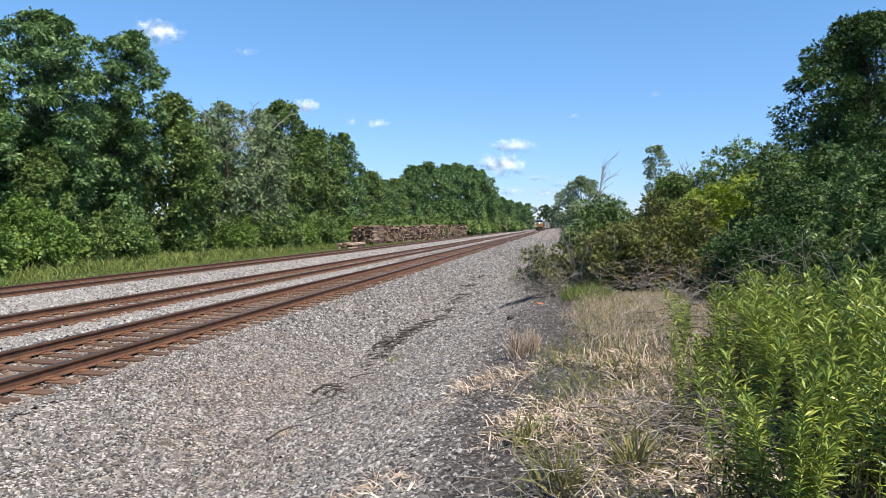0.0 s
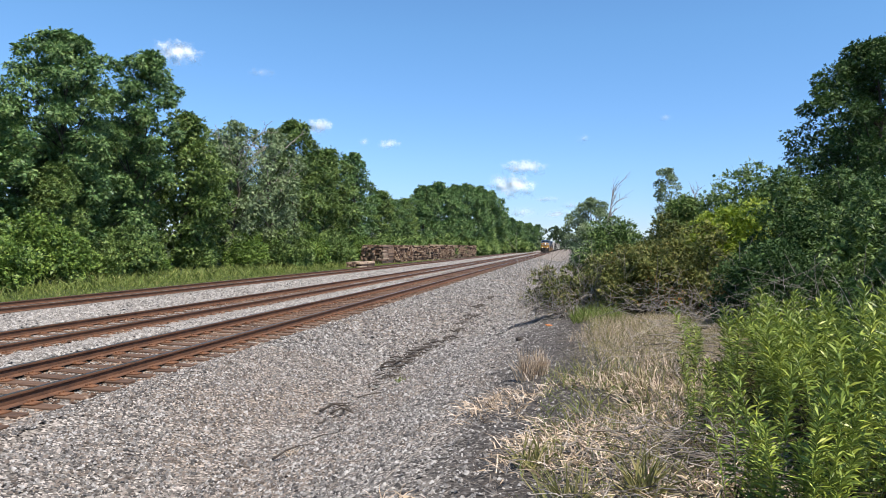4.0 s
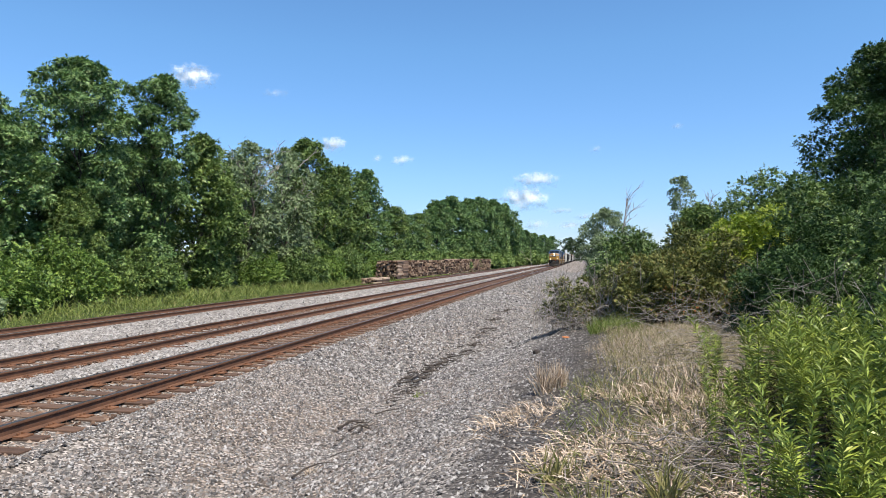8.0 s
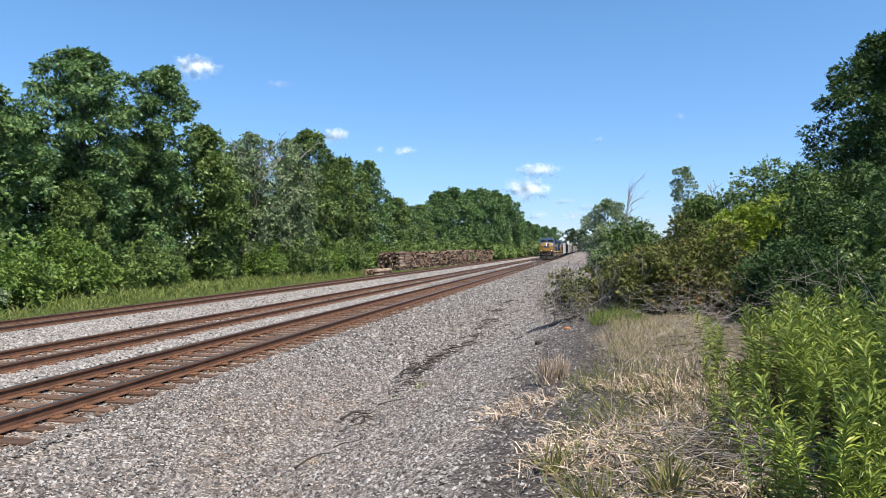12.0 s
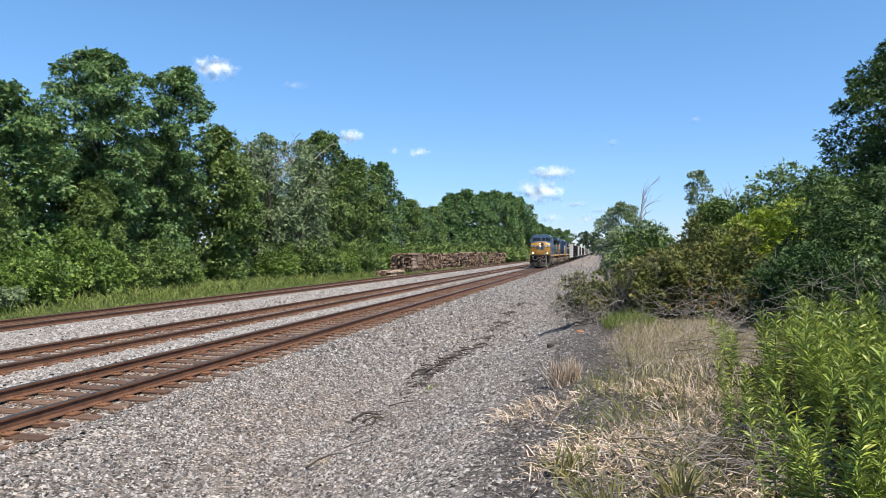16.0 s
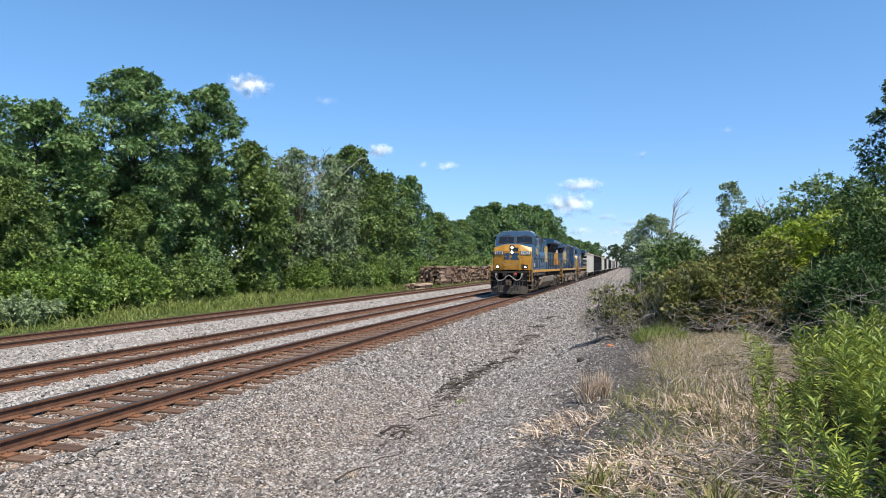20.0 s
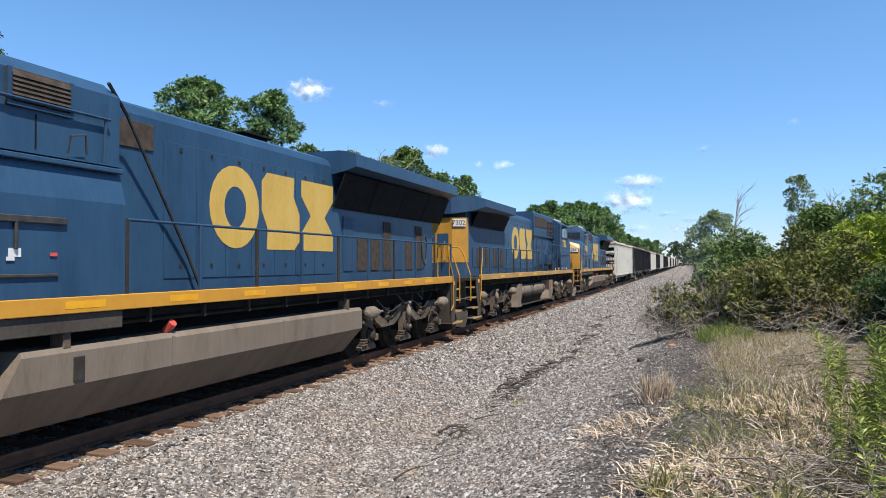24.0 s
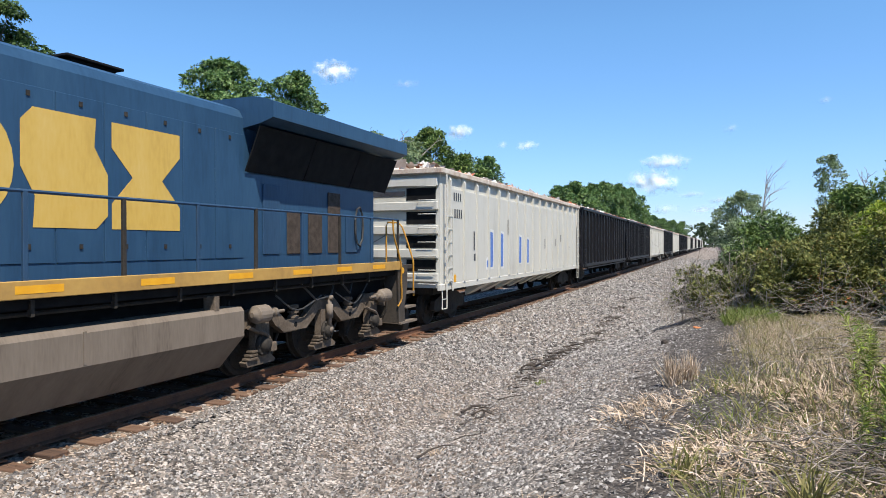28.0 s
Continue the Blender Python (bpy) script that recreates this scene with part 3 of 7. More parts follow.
def stones(name, rng, n, x0, x1, y0, y1, size, material, label, near_bias=1.0, keep=None):
    """Loose angular stones bedded in the ground, one joined mesh."""
    x = x0 + (x1 - x0) * rng.random(n)
    y = y0 + (y1 - y0) * rng.random(n) ** near_bias
    if keep is not None:
        k = keep(x, y, rng)
        x, y = x[k], y[k]
    n = len(x)
    z = np.array([ground_z(a, b) for a, b in zip(x, y)])
    base = np.array([(1, 0, -0.3), (-1, 0, -0.3), (0, 1, -0.3), (0, -1, -0.3), (0, 0, 1)], float)
    s = size * (0.45 + 0.75 * rng.random((n, 1, 1)) ** 1.5)
    v = base[None] * (0.6 + 0.7 * rng.random((n, 5, 1))) * s * np.array([1.15, 0.9, 0.7]) + rng.normal(size=(n, 5, 3)) * s * 0.16
    a = rng.random(n) * 6.283
    t = rng.normal(size=n) * 0.35
    ca, sa, ct, st = np.cos(a), np.sin(a), np.cos(t), np.sin(t)
    vx, vy, vz = v[..., 0], v[..., 1], v[..., 2]
    vy, vz = vy * ct[:, None] - vz * st[:, None], vy * st[:, None] + vz * ct[:, None]
    vx, vy = vx * ca[:, None] - vy * sa[:, None], vx * sa[:, None] + vy * ca[:, None]
    P = np.stack([vx + x[:, None], vy + y[:, None], vz + z[:, None] + s[:, 0] * 0.18], -1)
    tri = np.array([(0, 2, 4), (2, 1, 4), (1, 3, 4), (3, 0, 4)])
    F = (np.arange(n)[:, None, None] * 5 + tri[None]).reshape(-1, 3)
    me = bpy.data.meshes.new(name)
    me.vertices.add(n * 5)
    me.vertices.foreach_set("co", P.astype(np.float32).ravel())
    me.loops.add(len(F) * 3)
    me.loops.foreach_set("vertex_index", F.astype(np.int32).ravel())
    me.polygons.add(len(F))
    me.polygons.foreach_set("loop_start", np.arange(0, len(F) * 3, 3, dtype=np.int32))
    me.materials.append(material)
    me.update(calc_edges=True)
    return tagged(new(name, me), label, "gravel", kind="stuff")


_r = np.random.default_rng(5)
stones("ballast", _r, 56000, -6.75, -0.2, 3.0, 17, 0.0275, STONE, "grey crushed stone ballast on the shoulder", 1.25, lambda x, y, r: x < -1.35 + 2.2 * (r.random(len(x)) ** 2 - 0.25))
stones("ballast", _r, 15000, -6.7, -2.4, 3.0, 24, 0.032, STONE_TAN, "tan crushed stone ballast on the shoulder", 1.2)
stones("ballast", _r, 26000, -6.7, -0.6, 14, 42, 0.052, STONE, "grey crushed stone ballast down the line", 1.1, lambda x, y, r: x < -1.8 + 0.13 * np.clip(y - 16, 0, 16))
stones("ballast", _r, 16000, -6.7, -0.2, 38, 130, 0.075, STONE, "grey crushed stone ballast in the distance", 1.5, lambda x, y, r: x < 0.3)
stones("ballast", _r, 7000, -10.75, -9.5, 2, 40, 0.05, STONE_PALE, "pale crushed stone between the tracks", 1.1)
stones("ballast", _r, 8000, -18.0, -13.6, 5, 60, 0.06, STONE_PALE, "pale crushed stone beside the siding", 1.1)
stones("ballast", _r, 11000, -9.4, -6.75, 1, 44, 0.04, STONE_RUST, "rust-stained stones between the ties", 1.2)
stones("ballast", _r, 5000, -13.3, -11.1, 3, 48, 0.045, STONE_RUST, "rust-stained stones between the middle ties", 1.1)
stones("pebbles", _r, 5500, -2.2, 0.9, 3.6, 20, 0.017, STONE_PALE, "pale pebbles scattered on dark cinders", 1.0)


# ---- tracks ----
def track(name, cx, top, label, tie_from, tie_to, lift, piece_to, plates=True, seed=1):
    rng = np.random.default_rng(seed)
    t = thing(name, pose(cx, 0, top), label, "railway track", "railway tracks", "structure")
    for sx in (-0.755, 0.755):
        r = part("rail", Shape().prism([(sx - 0.075, -0.172), (sx + 0.075, -0.172), (sx + 0.07, -0.158), (sx + 0.012, -0.14), (sx + 0.010, -0.045), (sx + 0.036, -0.034),
                                        (sx + 0.036, -0.008), (sx + 0.03, -0.004), (sx - 0.03, -0.004), (sx - 0.036, -0.008), (sx - 0.036, -0.034), (sx - 0.010, -0.045), (sx - 0.012, -0.14), (sx - 0.07, -0.158)],
                                       "y", -60, 900), RAIL_SIDE, t, "rust-brown steel rail")
        part("rail_head", Shape().box(sx - 0.03, sx + 0.03, -60, 900, -0.0039, 0.0), RAIL_TOP, r, "polished running surface")
    meshes = []
    for k in range(8):
        L = 1.3 + rng.normal() * 0.02
        meshes.append(Shape().box(-L, L, -0.115, 0.115, -0.34, -0.174, 0.012).mesh("tie", TIE))
    n, y, rest = 0, tie_from, Shape()
    pl = Shape()
    while y < tie_to:
        off, sk, dz = rng.normal() * 0.05, rng.normal() * 0.7, -abs(rng.normal()) * 0.012 - lift
        if y < piece_to:
            part("tie", meshes[n % 8], TIE, t, at=pose(off, y, dz, 0, rng.normal() * 0.25, sk))
        else:
            rest.box(-1.3 + off, 1.3 + off, y - 0.115, y + 0.115, -0.34 + dz, -0.174 + dz)
        if plates and y < 45:
            for sx in (-0.755, 0.755):
                for q in (-0.15, 0.15):
                    pl.box(sx + q - 0.075, sx + q + 0.075, y - 0.09, y + 0.09, -0.178 - lift, -0.160 - lift)
                    pl.box(sx + q * 0.66 - 0.012, sx + q * 0.66 + 0.012, y - 0.05, y - 0.02, -0.165, -0.135)
                    pl.box(sx + q * 0.66 - 0.012, sx + q * 0.66 + 0.012, y + 0.03, y + 0.06, -0.165, -0.135)
        n += 1
        y += 0.535 + rng.normal() * 0.02
    tagged(part("far_ties", rest, TIE, t, "weathered wooden ties down the line"), kind="stuff")
    if plates:
        tagged(part("tie_plates", pl, TIE_DUST, t, "rust-coloured tie plates and spikes"), kind="stuff")
    return t


track("track_near", NEAR, 0.0, "main line track on weathered ties with rusty rails", -6, 260, 0.0, 74, True, 3)
track("track_middle", MIDDLE, MIDDLE_Z, "middle track on weathered ties with rusty rails", 0, 260, 0.0, 60, True, 4)
track("track_siding", SIDING, SIDING_Z, "siding track with its ties sunk in pale gravel", 6, 200, 0.035, 40, False, 5)


def verge(name, rng, n, x0, x1, y0, y1, h, w, material, label, bias=1.0, keep=None, flop=0.5, bend=0.4):
    """Grass: bent blades of two quads each, rooted in the ground."""
    x = x0 + (x1 - x0) * rng.random(n)
    y = y0 + (y1 - y0) * rng.random(n) ** bias
    if keep is not None:
        k = keep(x, y, rng)
        x, y = x[k], y[k]
    n = len(x)
    p = np.stack([x, y, np.array([ground_z(a, b) for a, b in zip(x, y)]) - 0.02], -1)
    d = np.concatenate([rng.normal(size=(n, 2)) * flop, np.ones((n, 1))], 1)
    d = unit(d)
    L = h * (0.5 + 0.8 * rng.random((n, 1)))
    side = unit(np.cross(d, rng.normal(size=(n, 3)))) * w * 0.5 * (0.6 + 0.8 * rng.random((n, 1)))
    m = p + d * L * 0.55
    hd = np.concatenate([d[:, :2] + rng.normal(size=(n, 2)) * 0.3, np.full((n, 1), 0.0)], 1)
    q = m + unit(d * (1 - bend) + hd * bend * 2) * L * 0.5
    V = np.concatenate([np.stack([p - side, p + side, m + side * 0.8, m - side * 0.8], 1), np.stack([m - side * 0.8, m + side * 0.8, q + side * 0.1, q - side * 0.1], 1)], 0)
    return tagged(new(name, quads(name, V, material)), label, "grass", kind="stuff")


# ---- left bank: grass, bushes, trees ----
verge("grass", _r, 30000, -27.5, -20.6, 8, 110, 0.2, 0.03, GRASS, "uncut green grass beside the siding", 1.25, lambda x, y, r: x < -20.9 - 0.9 * r.random(len(x)))
verge("weeds", _r, 7000, -31, -23.2, 12, 100, 0.6, 0.05, GRASS, "tall green weeds at the foot of the bushes", 1.2)

FOLIAGE = "trees behind the siding"
tree("tree", -33.4, 39.2, 16.2, 3.9, 2.5, 104, 380, 0.22, LEAF_TALL, "tall leafy walnut tree with dense drooping boughs", seed=11, group=FOLIAGE, bough=0.118, full=1.9, flat=0.6, droop=0.7)
tree("tree", -33.0, 45.6, 16.9, 2.6, 3.0, 74, 360, 0.22, LEAF_TALL, "tall slender walnut tree with layered boughs", seed=12, group=FOLIAGE, bough=0.105, lean=(0.9, 0.6), full=1.7, flat=0.6, droop=0.7)
t3 = tree("tree", -35.5, 33.0, 12.4, 4.2, 1.6, 86, 260, 0.25, LEAF_TALL, "broad leafy tree with a rounded crown", seed=13, group=FOLIAGE, bough=0.145, full=1.3, flat=0.65)
t4 = tree("tree", -32.5, 52.5, 13.2, 3.4, 1.5, 84, 260, 0.25, LEAF_MID, "leafy tree with an uneven crown", seed=14, group=FOLIAGE, bough=0.14, full=1.1)
t5 = tree("tree", -32.0, 60.0, 14.0, 4.2, 1.5, 80, 120, 0.24, LEAF_GREY, "thin-leaved greyish tree with bare top twigs", seed=15, group=FOLIAGE, bough=0.11, full=1.6)
t6 = tree("tree", -31.0, 71.5, 16.2, 4.6, 1.2, 90, 260, 0.27, LEAF_MID, "tall full-leaved tree with an upright top", seed=16, group=FOLIAGE, bough=0.105, shape=0.7)
t7 = tree("tree", -30.4, 80.5, 14.2, 4.2, 0.8, 84, 260, 0.27, LEAF_MID, "round leafy tree down to the ground", seed=17, group=FOLIAGE, bough=0.14, full=1.1)
t8 = tree("tree", -31.2, 93.0, 15.6, 4.2, 1.0, 80, 230, 0.28, LEAF_TALL, "layered leafy tree beside the timber stacks", seed=18, group=FOLIAGE, bough=0.105, shape=0.7, full=1.0)
t9 = tree("tree", -29.5, 150, 16.6, 6.0, 1.0, 80, 220, 0.42, LEAF_TALL, "large rounded tree down the line", seed=19, group=FOLIAGE, bough=0.13)
tree("tree", -28.4, 18.6, 8.8, 2.6, 0.6, 80, 330, 0.18, LEAF_BRIGHT, "tree smothered in hanging vines", seed=20, group=FOLIAGE, bough=0.15, droop=0.8)
tree("tree", -33.6, 22.4, 15.4, 3.0, 3.5, 70, 260, 0.20, LEAF_DARK, "dark drooping conifer behind the vines", seed=21, group=FOLIAGE, bough=0.09, droop=1.4, flat=0.5)
_d = np.random.default_rng(151)
for k in range(12):
    _b, _a = Shape(), _d.uniform(0, 6.28)
    _o = np.array([math.cos(_a), math.sin(_a), 0.0])
    _p = limb(_b, _d, _o * 0.4 + np.array([0, 0, 7.5 + 0.35 * k]), _o * _d.uniform(2.6, 4.4) + np.array([0, 0, 10.0 + 0.4 * k]), 0.07, 0.02, 6, 0.2, 5)
    for q in (2, 3, 4, 5):
        limb(_b, _d, _p[q], _p[q] + _o * 0.4 + _d.normal(size=3) * 0.6 + np.array([0, 0, 0.5]), 0.03, 0.012, 3, 0.2, 4)
    part("bare_limb", _b, DEADWOOD, t5, "bleached bare limb")
for src, x, y, turn, size, tall in (
        (t3, -36.5, 37.0, 75, 0.9, 1.0), (t3, -35.5, 28.8, 120, 0.80, 0.98), (t4, -35.0, 25.0, 40, 0.66, 1.0), (t3, -36.5, 19.5, 220, 0.78, 1.0), (t4, -35.5, 12.0, 300, 0.95, 1.0), (t4, -38.5, 44.5, 70, 0.85, 0.92),
        (t7, -37, 51.0, 10, 0.9, 0.95), (t5, -30.8, 65.5, 200, 0.98, 1.04), (t4, -36.5, 66.0, 100, 1.0, 1.0), (t4, -35.5, 77.0, 20, 1.0, 1.0), (t7, -34.5, 86.0, 60, 1.0, 1.0),
        (t3, -33.5, 100, 160, 0.92, 1.0), (t7, -30.5, 106, 200, 0.78, 1.0), (t3, -31.5, 116, 15, 0.84, 1.0), (t7, -31, 124, 260, 0.78, 1.0),
        (t9, -30, 136, 30, 0.84, 1.04), (t9, -28.5, 168, 50, 0.98, 1.08), (t9, -28.0, 184, 110, 1.02, 1.14), (t9, -27.0, 202, 190, 1.05, 1.16), (t9, -26.0, 222, 250, 1.05, 1.18), (t9, -26.0, 240, 20, 0.95, 1.05),
        (t9, -25.5, 265, 80, 0.85, 1.0), (t9, -24.5, 292, 140, 0.85, 1.05), (t9, -23.5, 330, 200, 0.85, 1.05), (t9, -22, 380, 260, 0.9, 1.05), (t9, -20, 440, 30, 0.95, 1.05),
        (t3, -44, 36, 20, 1.0, 0.95), (t3, -44, 26, 80, 0.8, 1.0), (t7, -43, 57, 150, 0.95, 0.95), (t7, -42, 75, 210, 1.0, 1.0)):
    again(src, x, y, turn, size, "", tall)

EDGE = "bushes along the siding"
b1 = bush("bush", -27.0, 26.0, 2.4, 3.2, 3.2, 110, 230, 0.13, LEAF_BRIGHT, "bright green vine-covered bush", 31, 6, group=EDGE)
b2 = bush("bush", -29.0, 32.5, 2.6, 3.4, 4.2, 110, 230, 0.135, LEAF_BRIGHT, "tall green bush hung with vines", 32, 6, group=EDGE)
b3 = bush("bush", -30.2, 41.0, 2.4, 3.8, 3.6, 100, 220, 0.15, LEAF_MID, "dense green bush at the foot of the trees", 33, 6, group=EDGE)
b4 = bush("bush", -28.0, 101, 2.8, 5.0, 4.0, 80, 110, 0.34, LEAF_MID, "green bush beside the timber stacks", 34, 6, group=EDGE)
bush("bush", -24.7, 22.4, 1.0, 2.2, 1.7, 40, 220, 0.10, LEAF_GREY, "low pale green weedy bush by the siding", 35, 6, group=EDGE)
for src, x, y, turn, size, tall in (
        (b2, -28.6, 14.0, 90, 1.0, 1.0), (b1, -26.8, 19.6, 40, 0.95, 1.0), (t4, -31.8, 21.5, 160, 0.45, 1.0), (b1, -30.6, 44.5, 200, 0.7, 0.95), (b3, -32.2, 53.5, 30, 0.9, 0.9), (b2, -30.4, 59.0, 250, 0.85, 1.0),
        (b3, -29.0, 65.0, 120, 1.0, 1.15), (b1, -28.8, 71.0, 10, 1.05, 1.1), (b3, -28.2, 76.5, 70, 1.0, 1.2), (b2, -28.2, 83.0, 330, 1.0, 1.0), (b1, -28.6, 89.5, 140, 1.1, 1.1), (b3, -28.8, 95.5, 20, 1.1, 1.2),
        (b4, -28.0, 109, 90, 1.0, 1.0), (b4, -27.8, 118, 180, 1.0, 1.1), (b4, -27.5, 126, 20, 1.05, 1.0), (b4, -27.2, 135, 250, 1.1, 1.0),
        (b4, -27.0, 145, 300, 1.1, 1.1), (b4, -26.8, 156, 30, 1.2, 1.0), (b4, -26.0, 170, 80, 1.3, 1.1), (b4, -25.5, 186, 120, 1.4, 1.1), (b4, -24.5, 205, 200, 1.5, 1.1), (b4, -23.5, 228, 10, 1.5, 1.0),
        (b4, -22.5, 255, 60, 1.7, 1.0), (b4, -21.5, 285, 90, 1.7, 1.0), (t7, -32.0, 37.0, 75, 0.5, 1.0), (t7, -33.5, 56.0, 15, 0.6, 1.0), (t4, -33.0, 63.5, 200, 0.6, 1.0), (t7, -32.6, 29.0, 20, 0.5, 1.0)):
    again(src, x, y, turn, size, "", tall)

# ---- timber stacks beside the siding ----
def timber_stack(x0, x1, y0, y1, h, seed, label, pieces=False, along=False):
    rng = np.random.default_rng(seed)
    g = ground_z((x0 + x1) / 2, y0)
    t = thing("timber_stack", pose((x0 + x1) / 2, (y0 + y1) / 2, g), label, "timber stack", "timber stacks")
    w, d = x1 - x0, y1 - y0
    rest, z, k = Shape(), 0.0, 0
    mesh_ends = [Shape().box(-w / 2, w / 2, -0.11, 0.11, 0, 0.2, 0.012).mesh("timber", TIMBER) for _ in range(1)]
    mesh_along = [Shape().box(-0.11, 0.11, -1.3, 1.3, 0, 0.2, 0.012).mesh("timber", TIMBER) for _ in range(1)]
    while z < h:
        if along:
            n = int(w / 0.26)
            for i in range(n):
                for j in range(max(1, round(d / 2.7))):
                    part("timber", mesh_along[0], TIMBER, t, at=pose(-w / 2 + 0.13 + 0.26 * i + rng.normal() * 0.02, -d / 2 + 1.35 + j * 2.7 + rng.normal() * 0.22, z, 0, 0, rng.normal() * 2.2))
        else:
            y = -d / 2 + rng.random() * 0.2 + 0.3 * (z / h)
            while y < d / 2 - 0.3 * (z / h):
                m = pose(rng.normal() * 0.2, y, z + rng.normal() * 0.012, 0, rng.normal() * 0.6, rng.normal() * 1.8)
                if pieces:
                    part("timber", mesh_ends[0], TIMBER, t, at=m)
                else:
                    dx = m.translation.x
                    a = 0.105 + rng.random() * 0.02
                    rest.box(-w / 2 + dx, w / 2 + dx, y - a, y + a, z + 0.0, z + 0.2)
                y += 0.245 + rng.random() * 0.05
        z += 0.205
        k += 1
    if rest.v:
        tagged(part("stacked_timber", rest, TIMBER_STUFF, t, "stacked square timbers with sawn ends"), kind="stuff")
    return t


timber_stack(-26.0, -23.0, 81.8, 86.9, 2.3, 41, "old brown railway ties stacked lengthwise beside the siding", along=True)
timber_stack(-25.8, -23.1, 87.3, 93.6, 2.4, 42, "old brown railway ties stacked with sawn ends showing", pieces=True)
_y = 94.1
for k, (d, h) in enumerate(((8.5, 2.3), (8.0, 2.45), (9.0, 2.4), (9.5, 2.55), (10, 2.5), (11, 2.6), (11, 2.5))):
    timber_stack(-25.7 + 0.12 * k, -23.1 + 0.12 * k, _y, _y + d, h, 50 + k, "long stack of old brown ties beside the siding")
    _y += d + 0.35
timber_stack(-22.9, -21.3, 67.0, 72.4, 0.45, 61, "low dark heap of old ties beside the siding", along=True)

# ---- right bank ----
RIGHT = "shrubs on the bank"
bush("shrub", 0.15, 18.9, 1.35, 1.3, 1.75, 46, 300, 0.062, LEAF_BROWN, "low rusty green shrub with dead branches at its skirt", 71, 14, RIGHT, "shrub", 0.35, 120, 0.06)
bush("shrub", 1.75, 18.6, 1.6, 1.5, 2.35, 70, 380, 0.068, LEAF_BROWN, "reddish green shrub with fine leaves", 72, 14, RIGHT, "shrub", 0.35, 46, 0.05)
bush("shrub", 3.3, 18.9, 1.6, 1.5, 2.75, 70, 380, 0.070, LEAF_BROWN, "rusty olive shrub with grey dead twigs", 76, 14, RIGHT, "shrub", 0.35, 50, 0.05)
bush("shrub", 1.7, 24.5, 1.6, 2.2, 3.1, 84, 400, 0.075, LEAF_MID, "rounded green shrub on the bank", 73, 10, RIGHT, "shrub")
bush("shrub", 3.2, 22.6, 1.5, 1.5, 3.0, 80, 400, 0.07, LEAF_BROWN, "olive green shrub on the bank", 70, 10, RIGHT, "shrub")
bush("shrub", 4.7, 20.6, 1.7, 1.3, 3.75, 76, 400, 0.082, LEAF_YELLOW, "yellow-green leafy shrub hung with vines", 74, 10, RIGHT, "shrub")
bush("shrub", 6.0, 23.6, 2.0, 2.0, 5.2, 110, 440, 0.08, LEAF_MID, "tall green shrub on the bank", 75, 10, RIGHT, "shrub")
bush("shrub", 5.7, 17.8, 1.7, 1.6, 4.2, 100, 460, 0.062, LEAF_DARK, "dark leafy shrub with reddish dead twigs", 77, 12, RIGHT, "shrub", 0.4, 26, 0.05)
bush("shrub", 7.4, 18.4, 1.8, 1.8, 4.7, 100, 440, 0.07, LEAF_DARK, "tall dark shrub on the bank", 78, 10, RIGHT, "shrub", 0.4, 10)
bush("shrub", 7.3, 24.2, 1.7, 1.8, 5.6, 90, 420, 0.08, LEAF_MID, "tall green shrub on the bank", 67, 10, RIGHT, "shrub")
bush("shrub", 8.3, 22.0, 1.9, 2.0, 5.0, 90, 420, 0.08, LEAF_MID, "tall green shrub beside a dark tree", 69, 10, RIGHT, "shrub")
bush("shrub", 5.95, 15.9, 1.1, 1.1, 3.3, 70, 400, 0.07, LEAF_MID, "sunlit leafy shrub before dark bushes", 66, 10, RIGHT, "shrub", 0.4, 8, 0.05)
bush("shrub", 7.0, 14.4, 1.4, 1.4, 3.1, 96, 440, 0.06, LEAF_MID, "sunlit leafy shrub on the bank", 68, 10, RIGHT, "shrub", 0.4, 16, 0.05)
bush("shrub", 4.3, 15.0, 1.4, 1.2, 2.3, 110, 420, 0.05, LEAF_DARK, "low dark shrub with grey dead twigs", 79, 14, RIGHT, "shrub", 0.35, 44, 0.05)
bush("shrub", 9.8, 18.0, 1.8, 2.0, 4.6, 84, 400, 0.08, LEAF_DARK, "tall dark shrub on the bank", 80, 10, RIGHT, "shrub")
bush("shrub", 5.6, 11.6, 1.2, 1.3, 2.1, 84, 420, 0.05, LEAF_DARK, "dark shrub with grey dead twigs behind goldenrod", 88, 14, RIGHT, "shrub", 0.35, 22, 0.05)
bush("shrub", 7.4, 11.0, 1.3, 1.4, 2.6, 80, 420, 0.055, LEAF_DARK, "leafy dark shrub behind the goldenrod", 87, 12, RIGHT, "shrub", 0.35, 24, 0.05)
bush("shrub", 4.1, 10.4, 0.9, 0.9, 1.25, 64, 420, 0.045, LEAF_DARK, "small dark shrub behind the goldenrod", 86, 12, RIGHT, "shrub", 0.35, 14, 0.05)
tree("tree", 10.7, 26.2, 9.3, 3.3, 3.2, 120, 500, 0.10, LEAF_DARK, "dark dense tree rising over the shrubs", seed=81, group="trees on the bank", bough=0.12, shape=0.8, full=0.9)
tree("tree", 1.7, 52.0, 5.5, 2.4, 0.5, 70, 300, 0.11, LEAF_GREY, "rounded grey-green tree on the bank", seed=82, group="trees on the bank", bough=0.18)
tree("tree", 5.6, 41.0, 6.5, 1.0, 3.6, 34, 150, 0.09, LEAF_GREY, "thin sapling with an open feathery top", seed=83, group="trees on the bank", bough=0.075, trunk=0.05)
tree("tree", 6.4, 38.0, 4.4, 2.0, 0.5, 60, 300, 0.14, LEAF_MID, "low leafy tree behind the shrubs", seed=84, group="trees on the bank", bough=0.17)
